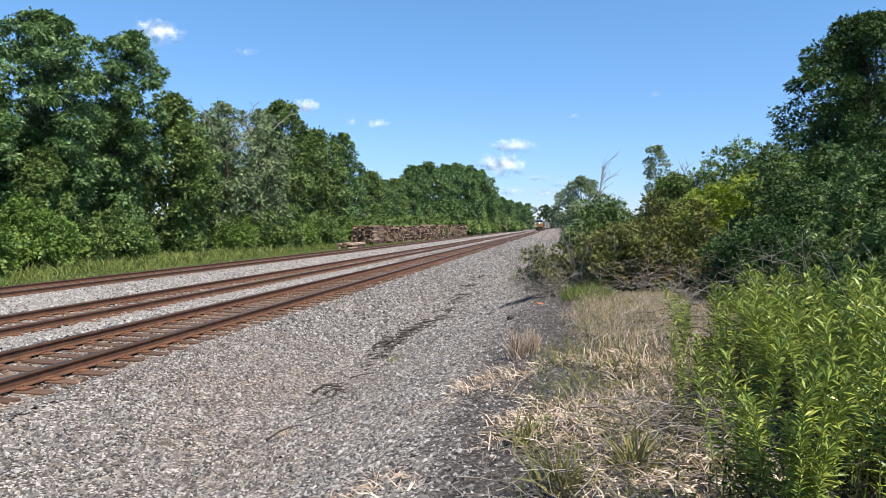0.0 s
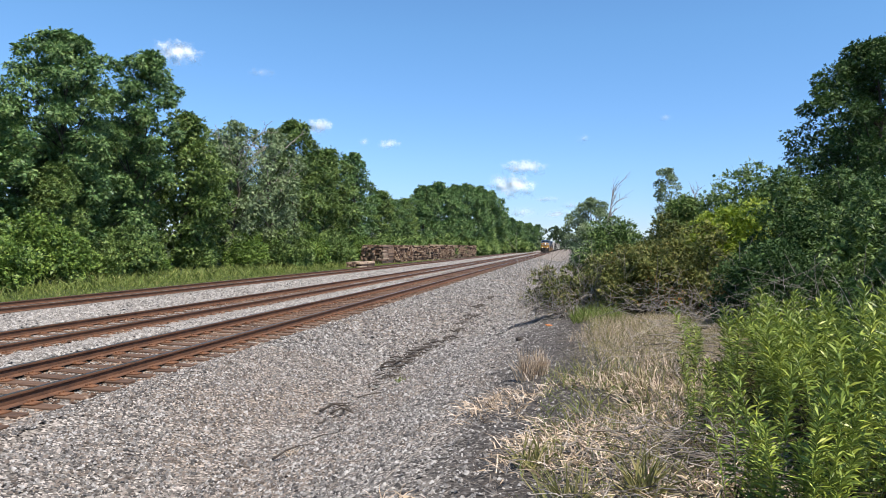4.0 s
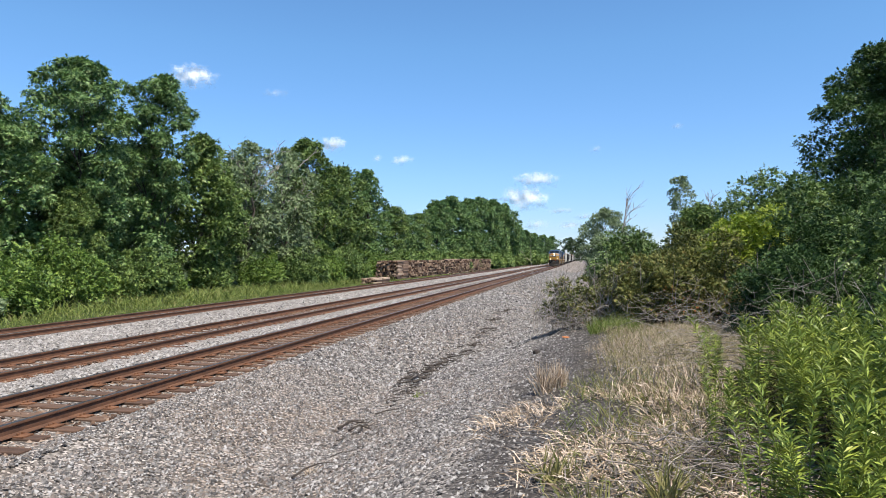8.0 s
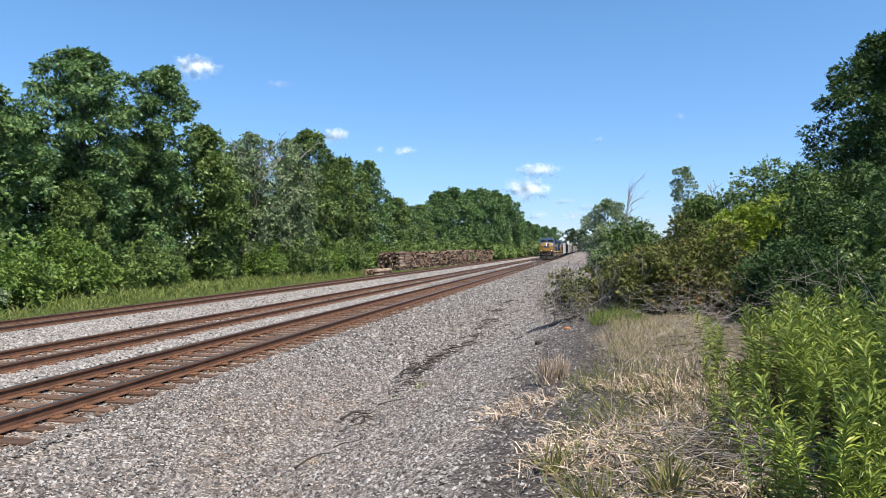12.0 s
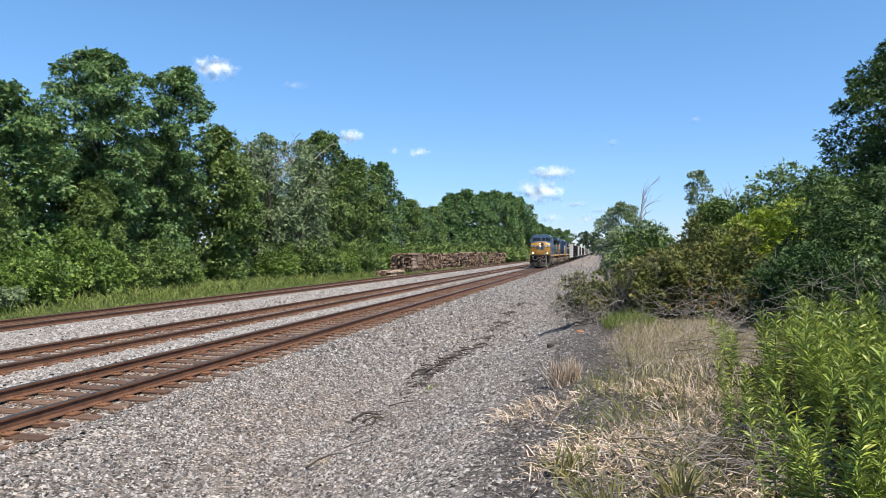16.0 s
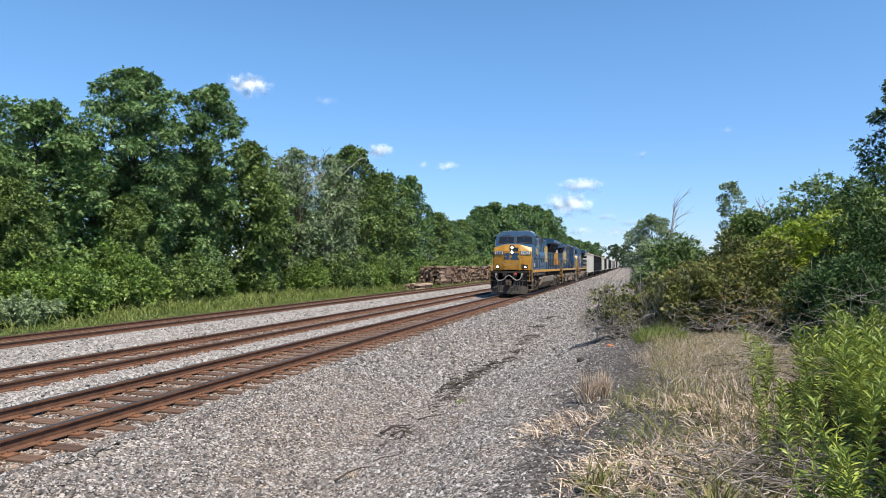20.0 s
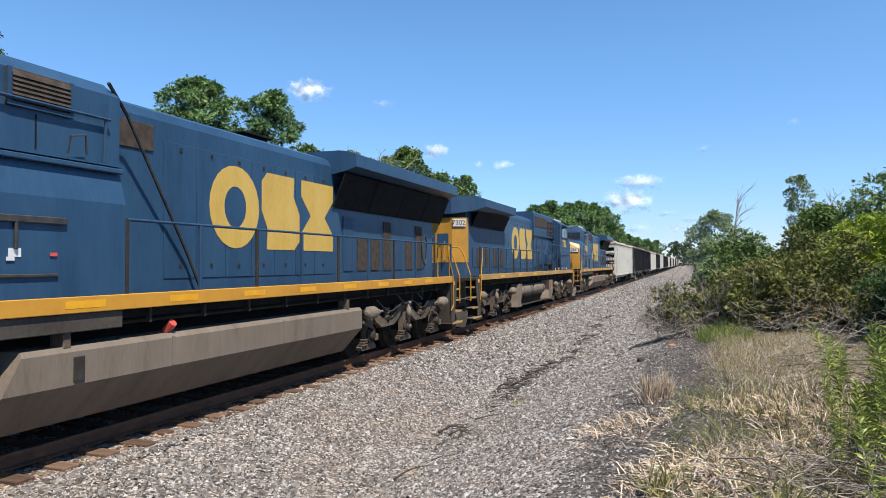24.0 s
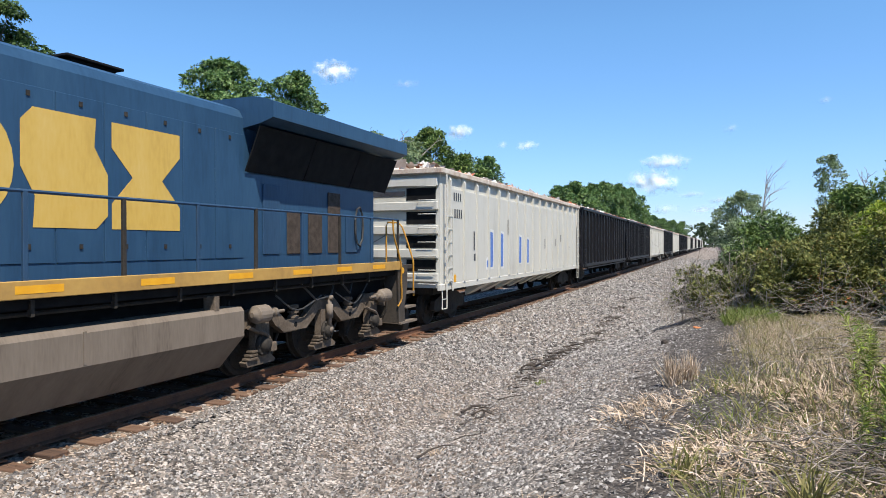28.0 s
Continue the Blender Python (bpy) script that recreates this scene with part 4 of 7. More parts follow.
tree("tree", 13.5, 33.0, 8.0, 3.4, 1.0, 60, 280, 0.18, LEAF_MID, "leafy tree behind the shrubs", seed=85, group="trees on the bank", bough=0.15)


def dead_tree(x, y, h, seed, label, spread=1.0):
    rng = np.random.default_rng(seed)
    t = thing("dead_sapling", pose(x, y, ground_z(x, y)), label, "dead tree")
    sh = Shape()
    p = limb(sh, rng, (0, 0, -0.2), (0.55 * spread, 0, h * 0.72), 0.045, 0.022, 7, 0.08, 6)
    part("trunk", sh, DEADWOOD, t)
    for i in range(20):
        sh = Shape()
        a = np.array(p[2 + i % 6])
        out = rng.normal() * 0.35 + 0.22
        ln = (0.7 + 0.9 * rng.random()) * spread * h / 6
        q = [a]
        for k in range(1, 6):
            q.append(q[-1] + np.array([out * (0.35 + 0.3 * k), rng.normal() * 0.12, 1.0 - 0.13 * k]) * ln / 5)
        sh.tube(q, 0.018, 5, 0.006)
        for j in (1, 2, 3, 4):
            limb(sh, rng, q[j], q[j] + np.array([out * 0.9 + rng.normal() * 0.22, rng.normal() * 0.2, 0.42]) * (h / 6), 0.009, 0.005, 3, 0.15, 4)
        part("branch", sh, DEADWOOD, t)
    return t


dead_tree(1.35, 32.0, 5.9, 91, "bare dead sapling standing among green shrubs", 1.1)
dead_tree(6.3, 38.0, 6.2, 92, "bare grey dead sapling behind the shrubs", 0.7)
dead_tree(6.9, 39.0, 6.0, 93, "bare grey dead sapling behind the shrubs", 0.7)


def stalk(x, y, h, r, seed, label):
    rng = np.random.default_rng(seed)
    t = thing("dry_stalk", pose(x, y, ground_z(x, y)), label, "weed stalk", "dry weed stalks")
    sh = Shape()
    p = limb(sh, rng, (0, 0, -0.1), (rng.normal() * 0.2, rng.normal() * 0.1, h), r, r * 0.3, 6, 0.06, 5)
    for k in range(1, 6):
        for s in (0, 1):
            tw = Shape()
            limb(tw, rng, p[k], np.array(p[k]) + np.array([rng.normal() * 0.25, rng.normal() * 0.2, 0.2 + 0.2 * rng.random()]), r * 0.4, r * 0.15, 3, 0.15, 4)
            part("twig", tw, DEADWOOD, t)
    part("stem", sh, DEADWOOD, t)


for k, (x, y, h) in enumerate(((-1.45, 22.0, 2.9), (-1.2, 20.8, 1.9), (-1.75, 23.5, 1.7), (-0.9, 19.4, 1.2), (-1.6, 22.6, 1.3))):
    stalk(x, y, h, 0.012, 100 + k, "thin leafless weed stalk at the gravel's edge")


# Withered brown, with the shade between the stems put into the colour.
WITHERED_SHADE = leaf_mat("withered_shade_leaf", (0.025, 0.022, 0.012), (0.055, 0.048, 0.024), (0.11, 0.09, 0.045), None, 0.1)


def goldenrod(x, y, h, seed, label):
    """Upright stem set with narrow leaves all the way up."""
    rng = np.random.default_rng(seed)
    t = thing("goldenrod", pose(x, y, ground_z(x, y)), label, "weed", "goldenrod clump")
    ps = []
    for s in range(3):
        r0, lean = rng.normal(size=2) * 0.12, rng.normal(size=2) * 0.2
        hh = h * (0.8 + 0.25 * rng.random())
        p = [np.array([r0[0] + lean[0] * f, r0[1] + lean[1] * f, hh * f - 0.05]) for f in (0, 0.35, 0.7, 1.0)]
        part("stem", Shape().tube(p, 0.006, 5, 0.002), GOLDENROD, t)
        n = 96
        f = 0.40 + 0.60 * np.linspace(0, 1, n) ** 0.85
        c = np.stack([r0[0] + lean[0] * f, r0[1] + lean[1] * f, hh * f - 0.03], -1)
        ang = np.arange(n) * 2.399 + rng.normal(size=n) * 0.3
        rise = 0.2 + 0.9 * f ** 3 + rng.normal(size=n) * 0.3
        a = unit(np.stack([np.cos(ang), np.sin(ang), rise], -1))
        b = unit(np.cross(a, np.array([0, 0, 1.0])))
        up = np.cross(b, a)
        tw = rng.normal(size=(n, 1)) * 0.7
        b = b * np.cos(tw) + up * np.sin(tw)
        L = (0.122 * (1.05 - 0.30 * f) * (0.7 + 0.5 * rng.random(n)))[:, None]
        w = L * 0.075
        dr = np.array([0, 0, -1.0]) * L * 0.12
        m = c + a * L * 0.5
        ps.append(np.stack([c, m + b * w, c + a * L + dr, m - b * w], 1))
    tagged(part("foliage", quads("foliage", np.concatenate(ps), GOLDENROD), GOLDENROD, t, "narrow green leaves"), kind="stuff")
    # Dead lower leaves, coloured dark to stand for shade inside the clump.
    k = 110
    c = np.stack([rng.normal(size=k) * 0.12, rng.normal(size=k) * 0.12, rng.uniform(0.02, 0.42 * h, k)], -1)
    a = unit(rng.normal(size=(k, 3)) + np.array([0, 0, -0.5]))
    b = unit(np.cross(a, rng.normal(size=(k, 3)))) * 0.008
    tagged(part("withered_foliage", quads("withered_foliage", np.stack([c, c + a * 0.05 + b, c + a * 0.11, c + a * 0.05 - b], 1), WITHERED_SHADE), WITHERED_SHADE, t, "withered brown lower leaves, darkened for the shade inside the clump"), kind="stuff")
    return t


_g = np.random.default_rng(9)
kinds = [goldenrod(2.35, 7.2, 1.19, 200, "tall green goldenrod with narrow leaves"), goldenrod(2.75, 7.7, 1.27, 201, "tall green goldenrod with narrow leaves"),
         goldenrod(2.6, 6.3, 1.07, 202, "green goldenrod with narrow leaves"), goldenrod(3.2, 7.0, 1.23, 203, "tall green goldenrod with narrow leaves")]
for i in range(165):
    y = 3.3 + 5.7 * _g.random() ** 1.25
    x = y * _g.uniform(0.17, 0.68)
    if x < 0.85 + 0.3 * _g.random() or math.sin(x * 3.4 + 1) + math.sin(y * 2.6 - x) < -0.75:
        continue
    g = again(kinds[i % 4], x, y, _g.uniform(0, 360), _g.uniform(0.65, 1.12) * (1.0 if x > 1.5 else 0.8))
    g.matrix_basis = g.matrix_basis @ pose(0, 0, 0, _g.normal() * 5, _g.normal() * 5, 0)

# undergrowth added between the goldenrod stems to cover ground and darken the gaps
UNDER = "undergrowth below the goldenrod"
for k, (x, y, w, h) in enumerate(((2.2, 6.6, 0.7, 0.55), (2.8, 5.6, 0.7, 0.5), (3.4, 7.4, 0.8, 0.65), (2.3, 8.4, 0.6, 0.5), (2.2, 4.6, 0.5, 0.35), (4.3, 8.2, 0.8, 0.75))):
    bush("undergrowth", x, y, w, w, h, 40, 260, 0.035, LEAF_BROWN, "dull olive undergrowth added to darken the gaps between goldenrod stems", 700 + k, 8, UNDER, "undergrowth", 0.3, 0, 0.05)

# dry grass, brush and weeds on the bank
verge("pale_grass", _r, 15000, -0.2, 3.4, 10.6, 16.6, 0.22, 0.0036, STRAW, "fine pale seeding grass on the bank", 1.0, lambda x, y, r: x - 0.05 * (y - 11) > 0.15 + 0.6 * r.random(len(x)) - 0.25 * np.sin(y * 2.1), 0.4)
verge("green_grass", _r, 800, 0.15, 1.25, 15.3, 16.9, 0.36, 0.012, GRASS, "green grass under the shrubs", 1.0, None, 0.4)
verge("dry_grass", _r, 11000, -1.9, 1.7, 3.4, 9.0, 0.24, 0.012, STRAW, "flattened dry straw-coloured grass", 1.0, lambda x, y, r: (np.sin(x * 3.1 + y * 1.3) + np.sin(y * 2.3 - x * 1.7) + 1.2 * (x + 0.5) > 1.6 * r.random(len(x)) - 0.2), 1.5, 0.8)
verge("dry_grass", _r, 1600, 0.0, 2.2, 6.4, 10.5, 0.30, 0.009, STRAW, "standing dry straw-coloured grass", 1.0, lambda x, y, r: x > 0.3 + 0.8 * r.random(len(x)) + 0.3 * np.sin(y * 2.7), 0.5)
verge("pale_grass", _r, 8000, -0.2, 3.4, 10.8, 16.9, 0.22, 0.007, GRASS_PALE, "fine green grass among pale seed heads", 1.0, lambda x, y, r: x - 0.05 * (y - 11) > 0.1 + 0.6 * r.random(len(x)), 0.4)
verge("pale_grass", _r, 1700, -0.7, 2.2, 5.0, 10.6, 0.30, 0.011, GRASS_PALE, "upright yellowing grass in the dry weeds", 1.0, lambda x, y, r: x > -0.2 + 0.9 * r.random(len(x)) + 0.35 * np.sin(y * 3.3), 0.45)
verge("green_grass", _r, 1500, -0.3, 2.0, 3.6, 10, 0.22, 0.008, GRASS, "sparse green grass blades in dry grass", 1.0, None, 0.8)


def tuft(x, y, h, n, material, label, seed, flop=0.3, w=0.006):
    rng = np.random.default_rng(seed)
    d = unit(np.concatenate([rng.normal(size=(n, 2)) * flop, np.ones((n, 1))], 1))
    p = np.concatenate([rng.normal(size=(n, 2)) * 0.05, np.full((n, 1), -0.03)], 1)
    L = h * (0.6 + 0.5 * rng.random((n, 1)))
    s = unit(np.cross(d, rng.normal(size=(n, 3)))) * w
    q = p + d * L
    q[:, 2] -= 0.25 * np.linalg.norm(d[:, :2], axis=1) * L[:, 0]
    m = p + d * L * 0.55
    V = np.concatenate([np.stack([p - s, p + s, m + s * 0.8, m - s * 0.8], 1), np.stack([m - s * 0.8, m + s * 0.8, q + s * 0.1, q - s * 0.1], 1)], 0)
    t = thing("grass_tuft", pose(x, y, ground_z(x, y)), label, "grass tuft", "grass tufts")
    tagged(part("foliage", quads("foliage", V, material), material, t), kind="stuff")


tuft(-0.55, 9.6, 0.5, 150, STRAW, "upright tawny grass tuft on dark cinders", 301)
tuft(-0.35, 9.8, 0.45, 130, STRAW, "upright tawny grass tuft on dark cinders", 302)
tuft(-3.4, 8.0, 0.22, 40, STRAW, "small dry weed growing in the gravel", 303, 0.7)
tuft(-3.1, 12.6, 0.2, 30, GRASS, "small green weed growing in the gravel", 304, 0.7)
tuft(0.05, 4.5, 0.42, 90, GRASS_PALE, "coarse yellowing grass clump on the bank", 305, 0.6, 0.010)
tuft(0.55, 4.7, 0.42, 90, GRASS_PALE, "coarse yellowing grass clump on the bank", 306, 0.6, 0.010)
tuft(-0.25, 5.6, 0.36, 60, GRASS_PALE, "coarse yellowing grass clump on the bank", 307, 0.6, 0.009)


STICK = mat("grey_brown_stick", [(0.1, (0.06, 0.047, 0.038)), (0.45, (0.16, 0.135, 0.112)), (0.85, (0.34, 0.30, 0.26))], 6, 0.85, per="object", spread=0.4)


def brush(x, y, n, spread, length, seed, label, lift=0.3, wood=None):
    """A tangle of dead sticks lying on the ground."""
    rng = np.random.default_rng(seed)
    t = thing("brush_heap", pose(x, y, ground_z(x, y)), label, "dead branches")
    for i in range(n):
        sh = Shape()
        a = rng.normal(size=3) * spread * np.array([1, 1, 0]) + np.array([0, 0, 0.02 + lift * rng.random()])
        ang = rng.normal() * 0.9 + 2.2
        d = np.array([math.cos(ang), math.sin(ang), rng.normal() * 0.22]) * length * (0.4 + 0.8 * rng.random())
        limb(sh, rng, a - d * 0.5, a + d * 0.5, 0.0026 + 0.003 * rng.random(), 0.0016, 4, 0.18, 4)
        part("stick", sh, wood or STICK, t)
    return t


brush(0.95, 5.4, 200, 0.42, 0.75, 401, "heap of bleached dead sticks in dry grass")
brush(0.2, 4.6, 150, 0.45, 0.65, 402, "bleached dead sticks lying in dry grass", 0.15)
brush(-0.35, 18.0, 70, 0.45, 0.9, 405, "pale dead branches at the shrub's skirt", 0.75, DEADWOOD)
brush(1.9, 16.8, 50, 0.6, 0.9, 406, "forked dead branches standing before the shrubs", 0.8, DEADWOOD)
brush(3.6, 13.4, 40, 0.5, 1.0, 407, "grey dead branches before dark shrubs", 1.3, DEADWOOD)
brush(1.5, 9.4, 50, 0.5, 1.7, 403, "long dead branches leaning in the weeds", 0.6)
brush(1.9, 12.4, 26, 0.5, 1.8, 404, "long dead branches lying over pale grass", 0.6)


def litter(x, y, n, seed, label, length=0.6):
    """Dark washed-up twigs and bark along the ditch."""
    rng = np.random.default_rng(seed)
    t = thing("driftwood", pose(x, y, ground_z(x, y)), label, "twigs", "driftwood in the ditch")
    for i in range(n * 2):
        sh = Shape()
        a = np.array([rng.normal() * 0.14, rng.normal() * 0.6, 0.03 + 0.02 * rng.random()])
        ang = 1.25 + rng.normal() * 0.45
        d = np.array([math.cos(ang), math.sin(ang), rng.normal() * 0.05]) * length * (0.3 + rng.random())
        limb(sh, rng, a - d * 0.5, a + d * 0.5, 0.007 + 0.018 * rng.random(), 0.004, 3, 0.14, 5)
        part("twig", sh, SOIL, t)


for k, (x, y, n) in enumerate(((-3.62, 16.1, 16), (-3.66, 15.3, 7), (-3.72, 14.2, 5), (-3.5, 17.2, 3), (-3.36, 18.4, 6), (-3.36, 19.9, 4), (-3.38, 21.4, 7), (-3.5, 23.0, 4), (-3.58, 24.8, 8), (-3.6, 28.0, 6), (-3.62, 31.5, 8), (-3.4, 12.8, 6), (-3.35, 10.4, 4), (-3.2, 8.6, 4))):
    litter(x, y, n, 500 + k, "dark driftwood and bark lying along the ditch")
_s = Shape()
_s.lathe((0, 0, 0.03), "z", [(-0.05, 0.07), (0.03, 0.075), (0.06, 0.03)], 7)
_rk = thing("dark_stone", pose(-0.98, 14.3, ground_z(-0.98, 14.3)), "single dark stone lying on cinders", "stone")
part("rock", _s, SOIL, _rk)

_s = Shape().box(-0.09, 0.09, -0.05, 0.05, 0, 0.035, 0.012)
_sc = thing("orange_scrap", pose(-0.4, 16.2, ground_z(-0.4, 16.2), 4, 6, 25), "small orange scrap lying at the shrub's edge", "scrap")
part("plate", _s, mat("orange_scrap_paint", [(0.3, (0.42, 0.13, 0.03)), (0.7, (0.55, 0.2, 0.06))], 8, 0.7), _sc)

# ---- clouds ----
def cloud_mat():
    """Sunlit vapour that thins out raggedly from the middle of each cloud."""
    m = bpy.data.materials.new("cloud_vapour")
    m.use_nodes = True
    nt = m.node_tree
    N, L = nt.nodes.new, nt.links.new
    nt.nodes.remove(nt.nodes["Principled BSDF"])
    co = N("ShaderNodeTexCoord")
    c = N("ShaderNodeVectorMath")
    c.operation = "MULTIPLY_ADD"
    c.inputs[1].default_value, c.inputs[2].default_value = (2, 0, 2), (-1, 0, -1)
    L(co.outputs["Generated"], c.inputs[0])
    ln = N("ShaderNodeVectorMath")
    ln.operation = "LENGTH"
    L(c.outputs[0], ln.inputs[0])
    tex = N("ShaderNodeTexNoise")
    tex.inputs["Scale"].default_value, tex.inputs["Detail"].default_value, tex.inputs["Roughness"].default_value = 0.035, 7, 0.62
    L(co.outputs["Object"], tex.inputs["Vector"])
    a = N("ShaderNodeMath")
    a.operation = "MULTIPLY_ADD"
    L(tex.outputs["Fac"], a.inputs[0])
    a.inputs[1].default_value = 1.7
    rnd = N("ShaderNodeAttribute")
    rnd.attribute_type, rnd.attribute_name = "OBJECT", "thick"
    L(rnd.outputs["Fac"], a.inputs[2])
    s = N("ShaderNodeMath")
    s.operation = "SUBTRACT"
    L(a.outputs[0], s.inputs[0])
    L(ln.outputs["Value"], s.inputs[1])
    r = N("ShaderNodeMapRange")
    r.interpolation_type = "SMOOTHSTEP"
    r.inputs["From Min"].default_value, r.inputs["From Max"].default_value = 0.0, 0.95
    L(s.outputs[0], r.inputs["Value"])
    d, tr, tp, m1, m2 = N("ShaderNodeBsdfDiffuse"), N("ShaderNodeBsdfTranslucent"), N("ShaderNodeBsdfTransparent"), N("ShaderNodeMixShader"), N("ShaderNodeMixShader")
    d.inputs["Color"].default_value = tr.inputs["Color"].default_value = (0.9, 0.91, 0.92, 1)
    m1.inputs[0].default_value = 0.3
    L(d.outputs[0], m1.inputs[1])
    L(tr.outputs[0], m1.inputs[2])
    veil = N("ShaderNodeAttribute")
    veil.attribute_type, veil.attribute_name = "OBJECT", "veil"
    al = N("ShaderNodeMath")
    al.operation = "MULTIPLY"
    L(r.outputs["Result"], al.inputs[0])
    L(veil.outputs["Fac"], al.inputs[1])
    L(al.outputs[0], m2.inputs[0])
    L(tp.outputs[0], m2.inputs[1])
    L(m1.outputs[0], m2.inputs[2])
    L(m2.outputs[0], nt.nodes["Material Output"].inputs["Surface"])
    return m


CLOUD = cloud_mat()


def cloud(az, el, width, height, seed, density, label="small white fair-weather cloud"):
    """A puffed bank of vapour, 2200 m off; az, el, width, height in degrees."""
    D, k = 2200.0, math.pi / 180 * 2200
    w, h, n = width * k * 0.80, height * k * 0.85, 24
    sh = Shape()
    for j in range(n + 1):
        for i in range(n + 1):
            u, v = 2 * i / n - 1, 2 * j / n - 1
            lump = noise.noise(Vector((u * w * 0.035, seed * 3.7, v * h * 0.035)))
            sh.v.append((u * w, -h * 0.9 * math.sqrt(max(0, 1 - 0.5 * (u * u + v * v))) - 0.25 * h * lump, v * h))
    sh.f = [(j * (n + 1) + i, j * (n + 1) + i + 1, (j + 1) * (n + 1) + i + 1, (j + 1) * (n + 1) + i) for j in range(n) for i in range(n)]
    t = thing("cloud", pose(D * math.sin(radians(az)), D * math.cos(radians(az)), EYE_Z + D * math.tan(radians(el)), 0, 0, -az), label, "cloud", "clouds")
    v = tagged(part("vapour", sh, CLOUD, t, smooth=True), kind="stuff")
    v["thick"] = -0.30 + 0.09 * min(density, 4.0)
    v["veil"] = min(0.90, 0.22 + 0.22 * density)
    return t


# ---- distance ----
_f = np.random.default_rng(77)
_c = np.stack([np.concatenate([_f.uniform(-16, 60, 70), _f.uniform(-120, -20, 50), _f.uniform(30, 240, 60)]), np.concatenate([_f.uniform(520, 620, 70), _f.uniform(430, 560, 50), _f.uniform(380, 560, 60)]), _f.uniform(1, 15, 180)], -1)
tagged(new("far_woods", quads("far_woods", leaves(_f, _c, np.full((180, 3), 5.5), 240, 1.2, 0.9, 0.2, 0.4), LEAF_FAR)), "hazy green woods at the end of the line", "woods", kind="stuff")
CLOUDS = []
for k, (az, high, w, h, n) in enumerate(((-32.99, 14.39, 2.8, 1.5, 4.0), (-26.41, 13.65, 2.63, 0.8, 0.5), (-21.55, 9.69, 1.75, 1.07, 4.0), (-17.7, 8.65, 0.88, 0.7, 1.0), (-15.6, 8.53, 1.75, 0.9, 2.0),
                                       (-4.06, 6.8, 3.41, 1.2, 3.0), (-5.0, 5.23, 3.5, 1.5, 4.5), (1.0, 9.18, 1.14, 0.9, 0.8), (7.49, 10.79, 1.05, 0.6, 0.6), (-2.11, 4.24, 3.06, 0.5, 1.0),
                                       (-4.0, 3.04, 2.19, 0.9, 1.4), (-1.14, 3.01, 2.63, 0.7, 1.4), (0.03, 3.72, 2.19, 0.6, 0.9))):
    el = high - 0.26
    CLOUDS.append((cloud(az, el, w, h, 600 + k, n), az, el))

# ---- train ----
# Vehicle space: y runs back from the leading end, x to the photographer's side, z up from the rail heads.
SPEED, PASS = 12.135, 24.0
CONSIST, AXLES = [], []


def hull(points):
    s = Shape()
    bm = bmesh.new()
    vs = [bm.verts.new(p) for p in points]
    out = bmesh.ops.convex_hull(bm, input=vs)
    dead = list({g for g in out["geom_interior"] + out["geom_unused"] if isinstance(g, bmesh.types.BMVert)})
    bmesh.ops.delete(bm, geom=dead, context="VERTS")
    bmesh.ops.dissolve_limit(bm, angle_limit=0.02, verts=bm.verts, edges=bm.edges)
    bm.verts.index_update()
    s.add([v.co[:] for v in bm.verts], [[v.index for v in f.verts] for f in bm.faces])
    bm.free()
    return s


def both(points):
    return [(sx * x, y, z) for x, y, z in points for sx in (-1, 1)]


def slab(sh, corners, t=0.012):
    """A thin plate from four corners, thickened along its normal."""
    c = [Vector(p) for p in corners]
    n = (c[1] - c[0]).cross(c[3] - c[0]).normalized() * t
    return sh.add([p - n for p in c] + [p + n for p in c], [(3, 2, 1, 0), (4, 5, 6, 7), (0, 1, 5, 4), (1, 2, 6, 5), (2, 3, 7, 6), (3, 0, 4, 7)])


def lettering(text, size, material, parent, at, label, name="number"):
    cu = bpy.data.curves.new("text", "FONT")
    cu.body, cu.size, cu.extrude, cu.align_x, cu.align_y = text, size, 0.003, "CENTER", "CENTER"
    cu.offset = size * 0.012
    ob = bpy.data.objects.new("text", cu)
    scene.collection.objects.link(ob)
    me = bpy.data.meshes.new_from_object(ob.evaluated_get(bpy.context.evaluated_depsgraph_get()))
    bpy.data.objects.remove(ob)
    me.materials.clear()
    me.materials.append(material)
    return part(name, me, material, parent, label, at=at)


def side(y, z, x):
    """Pose of lettering on the photographer's side."""
    return pose(x, y, z, 90, 0, 90)


